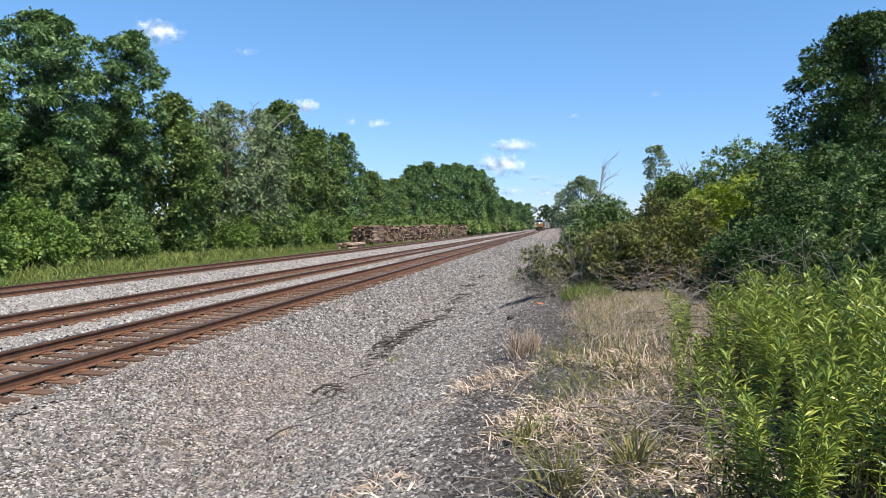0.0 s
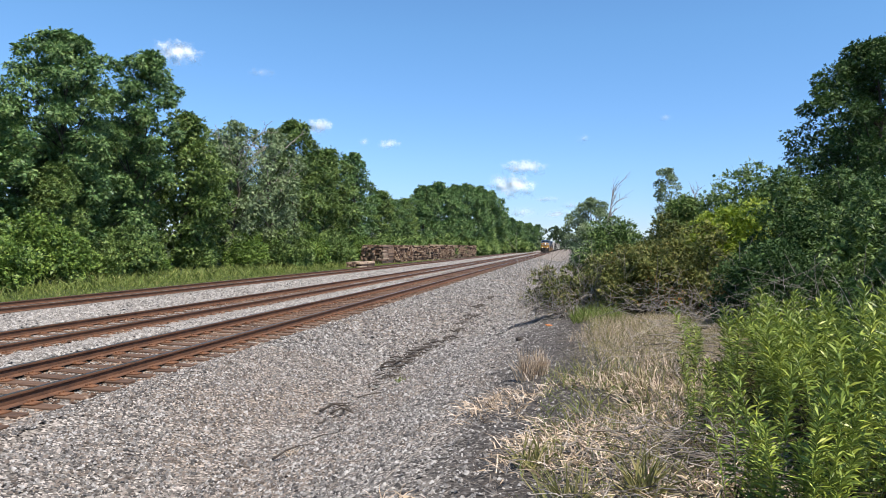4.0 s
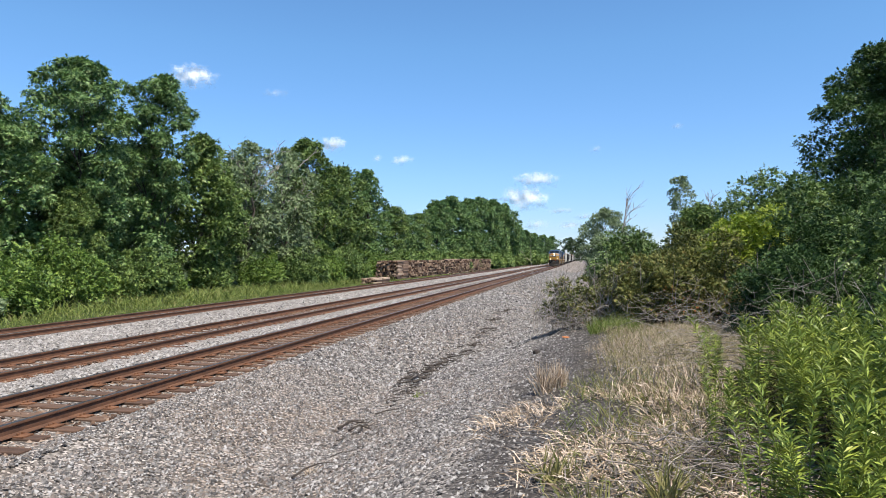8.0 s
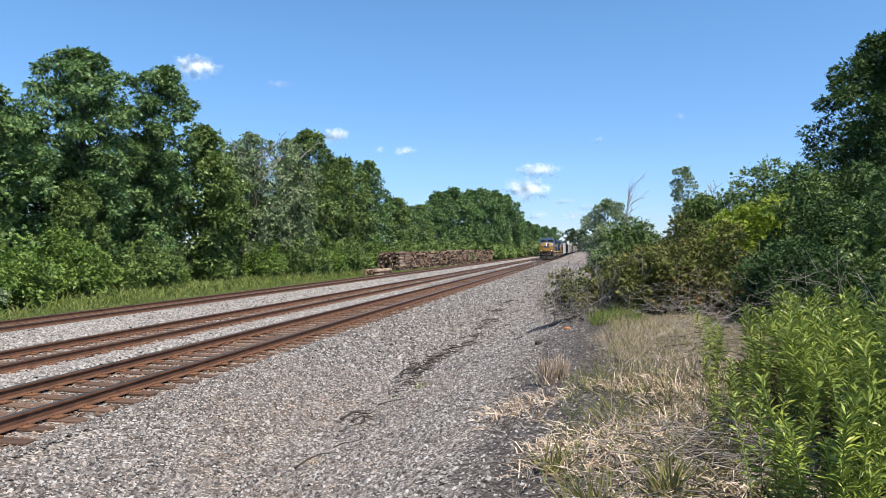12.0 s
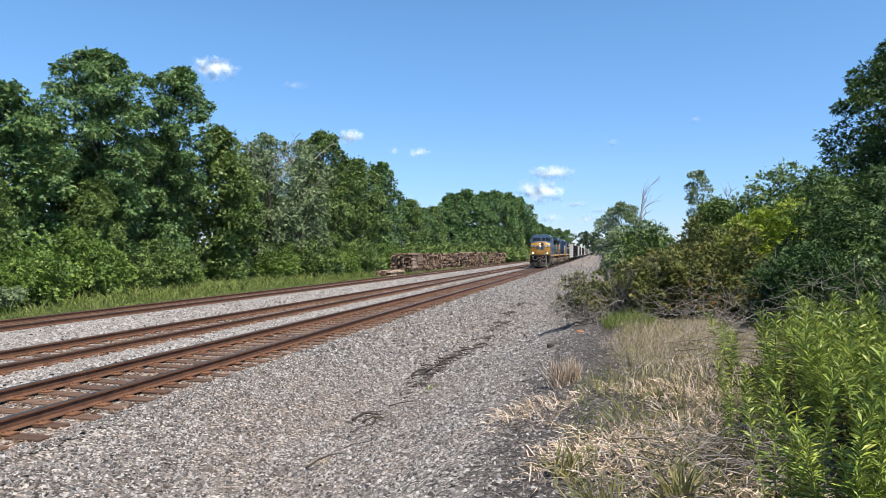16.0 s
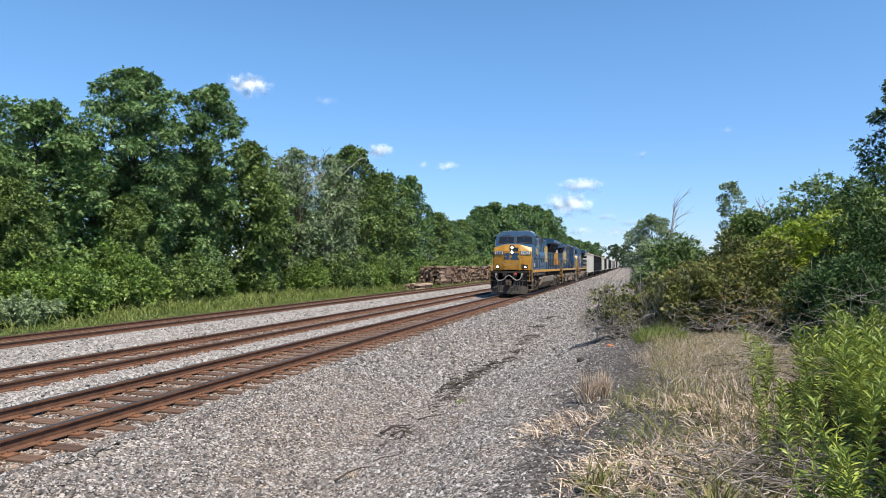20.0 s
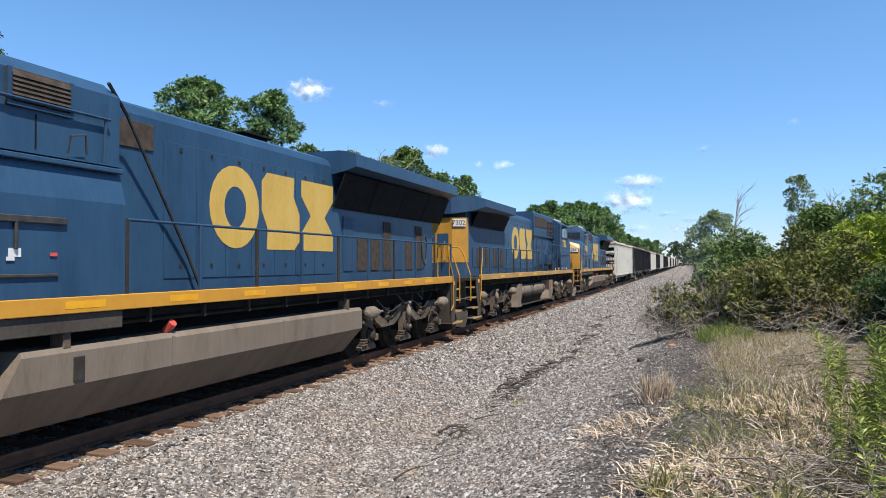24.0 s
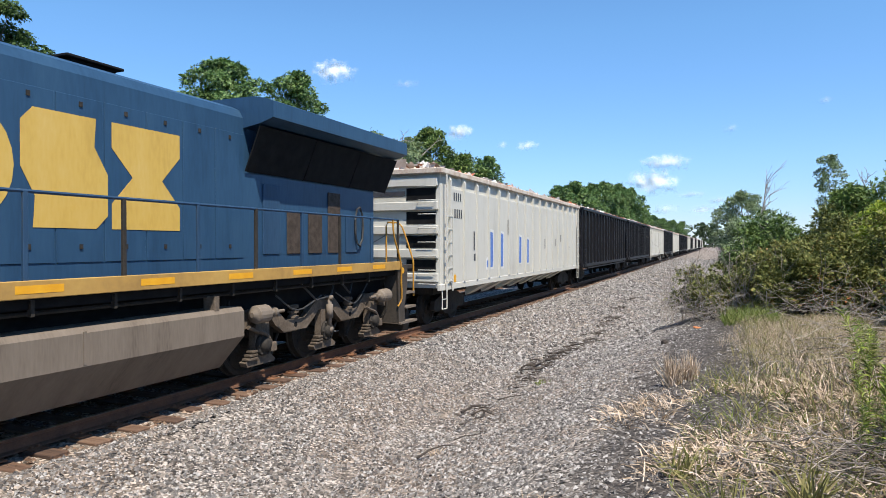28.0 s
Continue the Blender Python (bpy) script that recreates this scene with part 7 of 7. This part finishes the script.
def long_hood_loco(L, y0, number):
    """Older six-axle engine running long hood first."""
    t = thing("locomotive", pose(NEAR, y0, 0), "older faded blue and yellow diesel locomotive running long hood first", "locomotive", "locomotives")
    half = 0.95
    frame_and_sill(t, L, [3.4, 6.2, 9.0])
    stairs(t, 0.9, -1, STRIPE)
    stairs(t, L - 0.9, 1)
    h = hood(t, 1.05, 15.9, 4.34, half, material=BLUE_DULL, label="faded blue engine hood")
    # yellow hood end
    e = part("hood_end", hull(both([(0.55, 0.72, 2.20), (0.97, 1.0, 2.20), (0.55, 0.72, 3.72), (0.97, 1.0, 3.72), (0.97, 1.2, 2.20), (0.97, 1.2, 3.72)])), YELLOW, t, "yellow hood end")
    part("hood_end_base", hull(both([(0.54, 0.73, 1.71), (0.96, 1.01, 1.71), (0.54, 0.73, 2.20), (0.96, 1.01, 2.20), (0.96, 1.2, 1.71), (0.96, 1.2, 2.20)])), BLUE_DULL, t)
    part("end_emblem", Shape().box(-0.42, -0.06, 0.705, 0.718, 2.82, 3.18).box(0.02, 0.42, 0.705, 0.718, 2.82, 3.18), BLUE, e, "blue emblem of plain blocks")
    for s in (1, -1):
        b = part("number_board", slab(Shape(), [(s * 0.58, 0.715, 3.42), (s * 0.94, 0.955, 3.42), (s * 0.94, 0.955, 3.66), (s * 0.58, 0.715, 3.66)], 0.03), WHITE, e, "white number board with dark digits")
        lettering(number, 0.235, DARK_BAR, b, pose(s * 0.76, 0.835 - 0.045, 3.54, 90, 0, s * math.degrees(math.atan2(0.24, 0.36))), "black board digits")
        part("end_grab", Shape().tube([(s * 0.3, 0.70, 2.3), (s * 0.3, 0.62, 2.3), (s * 0.3, 0.62, 2.9), (s * 0.3, 0.70, 2.9)], 0.014, 5), YELLOW, e)
    head_lamps(e, 0.62, 3.95, 0.0, STEEL)
    for k in range(5):
        part("end_ladder_rung", Shape().tube([(-0.45, 0.7, 2.0 + 0.36 * k), (-0.45, 0.6, 2.0 + 0.36 * k), (-0.15, 0.6, 2.0 + 0.36 * k), (-0.15, 0.7, 2.0 + 0.36 * k)], 0.013, 5), YELLOW, e)
    top = 4.46
    rad = part("radiator_housing", hull(both([(0.55, 0.62, top), (1.25, 1.05, top), (0.55, 0.62, top - 0.62), (1.25, 1.05, top - 0.5), (1.50, 1.5, top - 0.08), (1.50, 1.5, top - 0.34), (1.50, 5.75, top - 0.08), (1.50, 5.75, top - 0.36), (0.95, 5.75, top - 0.46), (0.95, 1.3, top - 0.46), (1.25, 5.75, top)])), BLUE_DULL, t, "overhanging blue radiator housing")
    for k in range(3):
        a, b = 1.5 + 1.4 * k, 2.89 + 1.4 * k
        # Black puts the shade under this overhang into the screen colour.
        part("shaded_intake_screen", slab(Shape(), [(1.25, a, top - 0.44), (1.25, b, top - 0.44), (0.99, b, top - 1.0), (0.99, a, top - 1.0)], 0.012), BLACK, rad)
    part("fan_ring", Shape().lathe((0, 6.6, 4.34), "z", [(0, 0.62), (0.12, 0.62), (0.16, 0.55), (0.16, 0.1)], 20), BLACK, t, "round exhaust hatch")
    part("exhaust", Shape().box(-0.3, 0.3, 9.3, 10.2, 4.34, 4.5, 0.02), BLACK, t, "black exhaust stack")
    for k, a in enumerate(np.arange(1.7, 5.6, 0.52)):
        part("lower_screen", Shape().box(half, half + 0.02, a, a + 0.34, 2.02, 2.72, 0.006), GRILLE if k % 2 else BLUE_DULL, h, "brown screen panel")
    hood_doors(h, 5.9, 11.0, half)
    emblem(t, 7.1, 11.0, 2.36, 3.74, half + 0.014, LETTER, "large weathered yellow emblem in three bold shapes")
    d = part("brake_grid_box", Shape().prism([(1.04, 3.5), (1.04, 4.60), (0.97, 4.68), (-0.97, 4.68), (-1.04, 4.60), (-1.04, 3.5)], "y", 11.05, 15.9), BLUE_DULL, t, "faded blue brake grid housing")
    part("screen_panel", Shape().box(1.04, 1.06, 11.35, 14.0, 3.96, 4.46, 0.01), GRILLE, d, "long brown screen panel")
    for g0 in (14.2, 15.05):
        gb = part("grille", Shape().box(1.04, 1.046, g0, g0 + 0.68, 3.66, 4.36), BLACK, d, "dark grille opening")
        for k in range(8):
            part("grille_bar", Shape().box(1.046, 1.07, g0 + 0.02 + 0.084 * k, g0 + 0.055 + 0.084 * k, 3.66, 4.36), GRILLE, gb)
        for z in (3.84, 4.08, 4.32):
            part("grille_rail", Shape().box(1.07, 1.08, g0, g0 + 0.68, z, z + 0.03), BLUE_DULL, gb)
    part("lower_door", Shape().box(half, half + 0.03, 11.3, 13.0, 1.95, 3.4, 0.006).box(half, half + 0.03, 13.1, 15.8, 1.95, 3.4, 0.006), BLUE_DULL, h)
    part("side_box", Shape().box(0.95, 1.10, 13.9, 15.85, 1.71, 2.62, 0.01), BLUE_DULL, t, "blue battery box")
    for y in (14.2, 15.0):
        for k in range(4):
            part("louvre", slab(Shape(), [(1.10, y, 2.06 + 0.085 * k), (1.10, y + 0.5, 2.06 + 0.085 * k), (1.14, y + 0.5, 2.02 + 0.085 * k), (1.14, y, 2.02 + 0.085 * k)], 0.008), BLUE_DULL, t)
    for y in (16.2, 16.45, 17.0, 17.6):
        part("drain_hole", Shape().lathe((1.42, y, 2.02), "x", [(0, 0.05), (0.006, 0.045)], 10), BLACK, t, "small dark drain hole")
    for y in (11.9, 12.5, 13.4, 15.2):
        part("door_seam", Shape().box(half + 0.03, half + 0.036, y, y + 0.02, 1.98, 3.38), BLACK, t)
        part("door_latch", Shape().box(half + 0.03, half + 0.05, y + 0.1, y + 0.17, 2.9, 3.0), HOSE, t)
    for y, m in ((16.3, YELLOW), (17.2, YELLOW), (15.5, RED)):
        part("warning_tag", Shape().box(1.421, 1.425, y, y + 0.22, 1.84, 1.94), m, t, "small coloured warning tag")
    part("step_opening", Shape().box(1.30, 1.43, 13.0, 13.7, 1.82, 2.05).box(1.1, 1.46, 12.95, 13.75, 2.05, 2.12, 0.01), BLACK, t)
    cab = part("cab", hull(both([(1.42, 15.9, 1.79), (1.42, 18.4, 1.79), (1.42, 18.3, 3.9), (1.42, 18.15, 4.30), (1.0, 18.05, 4.60), (1.0, 15.9, 4.60), (1.42, 15.9, 4.30)])), BLUE_DULL, t, "faded blue crew cab")
    part("cab_roof", Shape().box(-0.98, 0.98, 15.95, 18.0, 4.595, 4.625, 0.01).box(0.96, 1.10, 15.95, 18.0, 4.53, 4.61, 0.01), ROOF_PALE, cab, "white cab roof with a pale strip along the near edge")
    part("nose", hull(both([(1.40, 18.3, 1.79), (1.40, 18.3, 3.72), (1.36, 19.55, 3.32), (1.0, 19.75, 3.2), (1.36, 19.6, 1.79), (0.9, 19.8, 1.79)])), BLUE_DULL, t, "faded blue sloping nose")
    for s in (1, -1):
        sw = part("side_window", Shape().box(s * 1.42, s * 1.434, 16.35, 17.85, 3.55, 4.18, 0.004), HOSE, cab, "dark side window surround")
        for a, b in ((16.4, 17.05), (17.12, 17.5), (17.56, 17.82)):
            part("pane", Shape().box(s * 1.435, s * 1.442, a, b, 3.6, 4.13), GLASS, sw)
        part("awning", slab(Shape(), [(s * 1.43, 16.6, 4.30), (s * 1.43, 18.1, 4.30), (s * 1.72, 18.1, 4.14), (s * 1.72, 16.6, 4.14)], 0.015), BLUE_DULL, cab, "blue window awning")
        part("cab_door_window", Shape().box(s * 1.05, s * 1.07, 15.75, 15.9, 3.5, 4.1), GLASS, cab)
    part("cab_door", Shape().box(1.0, 1.30, 15.86, 15.90, 1.9, 4.2, 0.01), BLUE_DULL, cab)
    lettering(number, 0.55, LETTER, cab, side(17.15, 3.24, 1.424), "yellow cab side number")
    part("lower_ledge", Shape().box(1.42, 1.46, 15.9, 18.3, 2.60, 2.65, 0.01), BLUE_DULL, cab)
    for y in (14.3, 15.05, 16.2, 17.6):
        part("white_tag", Shape().box(1.445, 1.45, y, y + 0.16, 1.82, 1.93), WHITE, t)
    up = [(1.46, 0.95, 2.72), (1.46, 11.6, 2.72), (1.46, 12.3, 3.12), (1.46, 15.7, 3.12)]
    railing(t, 0.95, 15.8, 13, up=up)
    # reservoirs and cut-down tank
    sec = [(-1.05, 1.22), (1.05, 1.22), (1.10, 1.0), (1.10, 0.62), (0.85, 0.27), (-0.85, 0.27), (-1.10, 0.62), (-1.10, 1.0)]
    ft = part("fuel_tank", Shape().prism(sec, "y", 6.9, 13.6), BLACK, t, "dark fuel tank behind the air reservoirs")
    part("tank_guard", Shape().prism([(6.62, 1.30), (7.05, 1.30), (7.05, 0.95), (6.85, 0.55), (7.05, 0.36), (6.28, 0.36)], "x", 1.05, 1.42), TANK, ft, "dusty tank guard")
    part("tank_guard", Shape().prism([(12.6, 1.32), (13.65, 1.32), (13.65, 0.72), (13.2, 0.40), (12.4, 0.40), (12.7, 0.85)], "x", 1.05, 1.44), TANK, ft, "dusty tank guard")
    part("guard_rail", Shape().box(1.32, 1.42, 7.05, 12.4, 0.38, 0.44, 0.01), GRIME, ft, "grimy lower guard rail")
    for a, b in ((7.3, 9.55), (9.85, 12.1)):
        r = part("air_reservoir", Shape().lathe((1.12, 0, 0.98), "y", [(a, 0.05), (a + 0.04, 0.18), (a + 0.13, 0.27), (b - 0.13, 0.27), (b - 0.04, 0.18), (b, 0.05)], 20), TANK, ft, "dusty cylindrical air reservoir", smooth=True)
        for q in (a + 0.4, b - 0.46):
            part("strap", Shape().lathe((1.12, 0, 0.98), "y", [(q, 0.274), (q + 0.06, 0.274)], 20).tube([(1.2, q + 0.03, 1.2), (1.3, q + 0.03, 1.45)], 0.02, 5), GRIME, r)
    part("red_plate", Shape().box(1.44, 1.446, 13.25, 13.45, 0.85, 1.22), RED, ft, "small red and white plate")
    for ys in ((1.69, 3.55, 5.46), (L - 5.46, L - 3.55, L - 1.69)):
        loco_truck(t, ys)
        for y in ys:
            wheelset(t, y)
    CONSIST.append((t, y0))
    return t


def freight_truck(parent, y):
    f = Shape()
    for s in (1, -1):
        a, b = (1.0, 1.12) if s > 0 else (-1.12, -1.0)
        f.prism([(y - 1.15, 0.42), (y - 0.95, 0.36), (y - 0.62, 0.40), (y - 0.35, 0.26), (y + 0.35, 0.26), (y + 0.62, 0.40), (y + 0.95, 0.36), (y + 1.15, 0.42), (y + 1.12, 0.66), (y + 0.5, 0.84), (y - 0.5, 0.84), (y - 1.12, 0.66)], "x", a, b)
        for q in (-0.16, 0, 0.16):
            f.lathe((s * 1.06, y + q, 0), "z", [(0.34, 0.07), (0.72, 0.07)], 8)
    f.box(-1.0, 1.0, y - 0.2, y + 0.2, 0.55, 0.9)
    t = part("truck_frame", f, GRIME, parent, "grimy two-axle freight truck")
    return t


def gondola(y0, colour, label, pale, seed):
    """High-sided gondola: ribbed sides, end bars, ladders, hopper aprons, load of scrap."""
    rng = np.random.default_rng(seed)
    L, x, z0, z1 = 18.7, 1.50, 1.00, 4.14
    t = thing("gondola", pose(NEAR, y0, 0), label, "freight car", "freight cars")
    b = part("body", Shape().box(-x, x, 0.25, L - 0.25, z0 + 0.04, z1 - 0.12), colour, t)
    part("sill", Shape().box(x - 0.02, x + 0.08, 0.1, L - 0.1, z0 - 0.02, z0 + 0.14, 0.01).box(-x - 0.08, -x + 0.02, 0.1, L - 0.1, z0 - 0.02, z0 + 0.14, 0.01), colour, b)
    part("top_chord", Shape().box(x - 0.06, x + 0.12, 0.1, L - 0.1, z1 - 0.14, z1, 0.015).box(-x - 0.12, -x + 0.06, 0.1, L - 0.1, z1 - 0.14, z1, 0.015).box(-x, x, 0.1, 0.3, z1 - 0.14, z1, 0.015).box(-x, x, L - 0.3, L - 0.1, z1 - 0.14, z1, 0.015), DEBRIS_RIM if pale else colour, b)
    n = 17
    rib = Shape().prism([(0.0, 0.0), (0.115, 0.06), (0.115, 2.76), (0.02, 2.95), (0.0, 2.95)], "y", -0.055, 0.055).mesh("rib", colour)
    for s in (1, -1):
        for k in range(n):
            y = 0.75 + (L - 1.5) * k / (n - 1)
            part("rib", rib, colour, b, at=pose(s * x, y, z0 + 0.10) @ (pose(0, 0, 0) if s > 0 else pose(0, 0, 0, 0, 0, 180)))
    if pale:
        part("side_sheet", Shape().box(x, x + 0.07, 0.7, L - 0.7, z0 + 0.12, 3.66, 0.01).box(-x - 0.07, -x, 0.7, L - 0.7, z0 + 0.12, 3.66, 0.01), colour, b, "pale grey side sheet streaked with dirt")
    ap = Shape().prism([(1.56, 1.0), (1.56, 0.98), (0.9, 0.62), (0.9, 0.9)], "y", -0.30, 0.30).mesh("apron", colour)
    if pale:
        for k in range(8):
            part("hopper_apron", ap, colour, b, at=pose(0, 4.0 + 1.5 * k, 0))
    else:
        part("lower_bar", Shape().box(x + 0.05, x + 0.10, 1.6, L - 1.6, 0.86, 0.92), colour, b)
    for y, f in ((0.25, -1), (L - 0.25, 1)):
        for k in range(5 if f < 0 else 3):
            z = 1.2 + 0.62 * k
            part("end_bar", Shape().box(-x + 0.04, x - 0.04, y, y + f * 0.10, z, z + 0.22, 0.015), colour, b)
        if pale:
            for k in range(4 if f < 0 else 2):
                # No hollow here: the shade between the bars is a flat black panel.
                part("recess_shade", Shape().box(x - 0.95, x - 0.12, y - f * 0.01, y + f * 0.012, 1.46 + 0.62 * k, 1.78 + 0.62 * k), BLACK, b, "flat black panel for the shade between end bars")
        for k in range(8):
            z = 1.15 + 0.36 * k
            part("ladder_rung", Shape().tube([(x - 0.55, y + f * 0.10, z), (x - 0.55, y + f * 0.17, z), (x - 0.08, y + f * 0.17, z), (x - 0.08, y + f * 0.10, z)], 0.013, 5), colour, b)
        sl = Shape()
        yy = y - f * 0.18
        for q in (0, -f * 0.42):
            sl.box(x + 0.10, x + 0.13, yy + q - 0.025, yy + q + 0.025, 0.95, 3.1 if q else 4.0)
        for k in range(6):
            sl.box(x + 0.10, x + 0.13, min(yy, yy - f * 0.42), max(yy, yy - f * 0.42), 1.2 + 0.34 * k, 1.23 + 0.34 * k)
        part("side_ladder", sl, colour, b)
        part("stirrup", Shape().tube([(x + 0.05, yy - 0.16, 1.0), (x + 0.05, yy - 0.16, 0.5), (x + 0.05, yy + 0.16, 0.5), (x + 0.05, yy + 0.16, 1.0)], 0.018, 5).tube([(x + 0.05, yy - 0.16, 0.75), (x + 0.05, yy + 0.16, 0.75)], 0.014, 5), colour, b)
        part("coupler", Shape().box(-0.13, 0.13, y - f * 0.2, y + f * 0.62, 0.74, 1.0, 0.03), GRIME, t)
    part("centre_sill", Shape().box(-0.4, 0.4, 0.3, L - 0.3, 0.72, 1.05).box(-1.2, 1.2, 0.5, 3.0, 0.85, 1.04).box(-1.2, 1.2, L - 3.0, L - 0.5, 0.85, 1.04), GRIME, t)
    xo = x + 0.072 if pale else x
    mk = Shape()
    ink = DARK_BAR if pale else WHITE
    if pale:
        for k in range(4):
            mk.box(xo + 0.002, xo + 0.006, 1.02 + 0.16 * k, 1.10 + 0.16 * k, 3.34, 3.56).box(xo + 0.002, xo + 0.006, 1.08 + 0.16 * k, 1.16 + 0.16 * k, 2.88, 3.12)
        mk.box(-0.62, 0.55, 0.135, 0.148, 3.44, 3.56)
        for y, z, w, h in ((2.6, 2.0, 0.10, 0.55), (2.62, 1.7, 0.14, 0.2), (6.0, 2.5, 0.12, 0.5), (11.2, 2.0, 0.1, 0.4), (13.2, 2.1, 0.08, 0.3), (14.2, 2.3, 0.12, 0.3), (16.0, 1.9, 0.1, 0.2)):
            mk.box(xo + 0.002, xo + 0.005, y, y + w, z, z + h)
        part("white_outline", Shape().prism([(3.72, 1.40), (4.44, 1.40), (4.52, 1.62), (4.48, 2.62), (3.96, 2.68), (3.90, 1.80), (3.72, 1.72)], "x", xo + 0.001, xo + 0.003).prism([(5.0, 1.38), (5.55, 1.38), (5.60, 2.58), (5.18, 2.62), (5.14, 1.74), (5.0, 1.68)], "x", xo + 0.001, xo + 0.003).prism([(7.2, 1.46), (7.75, 1.46), (7.8, 2.5), (7.36, 2.54), (7.34, 1.8), (7.2, 1.74)], "x", xo + 0.001, xo + 0.003).prism([(8.3, 1.44), (8.8, 1.44), (8.82, 2.42), (8.44, 2.46), (8.42, 1.76), (8.3, 1.7)], "x", xo + 0.001, xo + 0.003), WHITE, b, "white outline of spray paint")
        part("spray_paint", Shape().prism([(3.80, 1.47), (4.36, 1.47), (4.42, 1.66), (4.38, 2.54), (4.06, 2.58), (4.02, 1.74), (3.80, 1.66)], "x", xo + 0.003, xo + 0.005).prism([(5.08, 1.45), (5.46, 1.45), (5.50, 2.50), (5.26, 2.54), (5.22, 1.68), (5.08, 1.62)], "x", xo + 0.003, xo + 0.005).prism([(7.28, 1.52), (7.66, 1.52), (7.70, 2.42), (7.44, 2.46), (7.42, 1.74), (7.28, 1.68)], "x", xo + 0.003, xo + 0.005).prism([(8.38, 1.5), (8.7, 1.5), (8.72, 2.34), (8.52, 2.38), (8.5, 1.7), (8.38, 1.66)], "x", xo + 0.003, xo + 0.005), SPRAY_BLUE, b, "faded blue spray paint strokes")
        part("reflector", Shape().box(xo + 0.002, xo + 0.005, 0.95, 1.2, 1.16, 1.36), REFLECT, b, "yellow reflector square")
    else:
        for k in range(4):
            mk.box(xo + 0.002, xo + 0.006, 1.05 + 0.10 * k, 1.12 + 0.10 * k, 3.2, 3.4)
    part("marking_bars", mk, ink, b, "car markings as plain bars")
    for y in (1.9, L - 1.9):
        freight_truck(t, y)
        for q in (-0.89, 0.89):
            wheelset(t, y + q, 0.46)
    k = 1500
    px, py = rng.uniform(-1.38, 1.38, k), rng.uniform(0.4, L - 0.4, k)
    mound = 0.12 + 0.16 * np.sin(py * 0.9 + seed) ** 2 + 0.10 * rng.random(k)
    P = np.stack([px, py, z1 - 0.14 + mound * (1 - (px / 1.5) ** 4)], -1)
    a, c = unit(rng.normal(size=(k, 3))), unit(rng.normal(size=(k, 3)))
    c = unit(np.cross(a, c))
    s = (0.05 + 0.20 * rng.random((k, 1)) ** 3)
    V = np.stack([P - a * s - c * s * 0.5, P + a * s - c * s * 0.5, P + a * s * 0.8 + c * s * 0.6, P - a * s * 0.9 + c * s * 0.5], 1)
    ld = part("load", Shape().box(-1.42, 1.42, 0.35, L - 0.35, z1 - 0.4, z1 - 0.03), DEBRIS_BED, t, "heaped mixed rubble load")
    tagged(part("rubble", quads("rubble", V, DEBRIS), DEBRIS, ld, "orange, tan and white rubble scraps"), kind="stuff")
    CONSIST.append((t, y0))
    return t


DEBRIS_RIM = mat("rust_edged_rim", [(0.3, (0.33, 0.22, 0.15)), (0.6, (0.55, 0.50, 0.43))], 4, 0.7, fine=0.4)
DEBRIS_BED = mat("rubble_bed", [(0.3, (0.25, 0.16, 0.11)), (0.7, (0.45, 0.36, 0.28))], 5, 0.9, 0, 0.5, 12)

wide_nose_loco("locomotive", 21.5, -2.06, "5403", "blue diesel locomotive with a yellow wide nose and lit headlamps", True)
long_hood_loco(20.5, 20.46, "7302")
wide_nose_loco("locomotive", 20.6, 42.33, "7694", "blue diesel locomotive with a yellow wide nose and unlit lamps", False)
pale = gondola(64.1, PALE_CAR, "pale grey ribbed gondola heaped with rubble", True, 1)
dark = gondola(64.1 + 19.5, BLACK_CAR, "black ribbed gondola heaped with rubble", False, 2)
FIRST_COPY = len(AXLES)
for k, c in enumerate("BPBPBBPBPBPBBPBP"):
    y = 64.1 + 19.5 * (k + 2)
    CONSIST.append((copy_thing(pale if c == "P" else dark, pose(NEAR, y, 0)), y))


def motions():
    """The train runs towards and past the camera at an even pace; wheels roll; high clouds drift."""
    ticks = [0, 1 / 30, 2 / 30, 0.2, 0.5] + list(range(1, 28)) + [27.5, 27.8, 28 - 2 / 30, 28 - 1 / 30, 28.0]
    for ob, y in CONSIST:
        walk(ob, [(t, pose(NEAR, y - SPEED * (t - PASS), 0)) for t in ticks])
    for w, y, r in AXLES:
        turn = math.degrees(SPEED / r)
        walk(w, [(k / 30, pose(0, y, r, (turn * k / 30) % 360)) for k in range(841)])
    for (ob, az, el), drift in zip(CLOUDS, (1.26, 0.9, 0.6, 0.45, 0.4)):
        rows = []
        for t in (0, 7, 14, 21, 28):
            a = radians(az + drift * t / 28)
            rows.append((t, pose(2200 * math.sin(a), 2200 * math.cos(a), EYE_Z + 2200 * math.tan(radians(el)), 0, 0, -math.degrees(a))))
        walk(ob, rows)


motions()
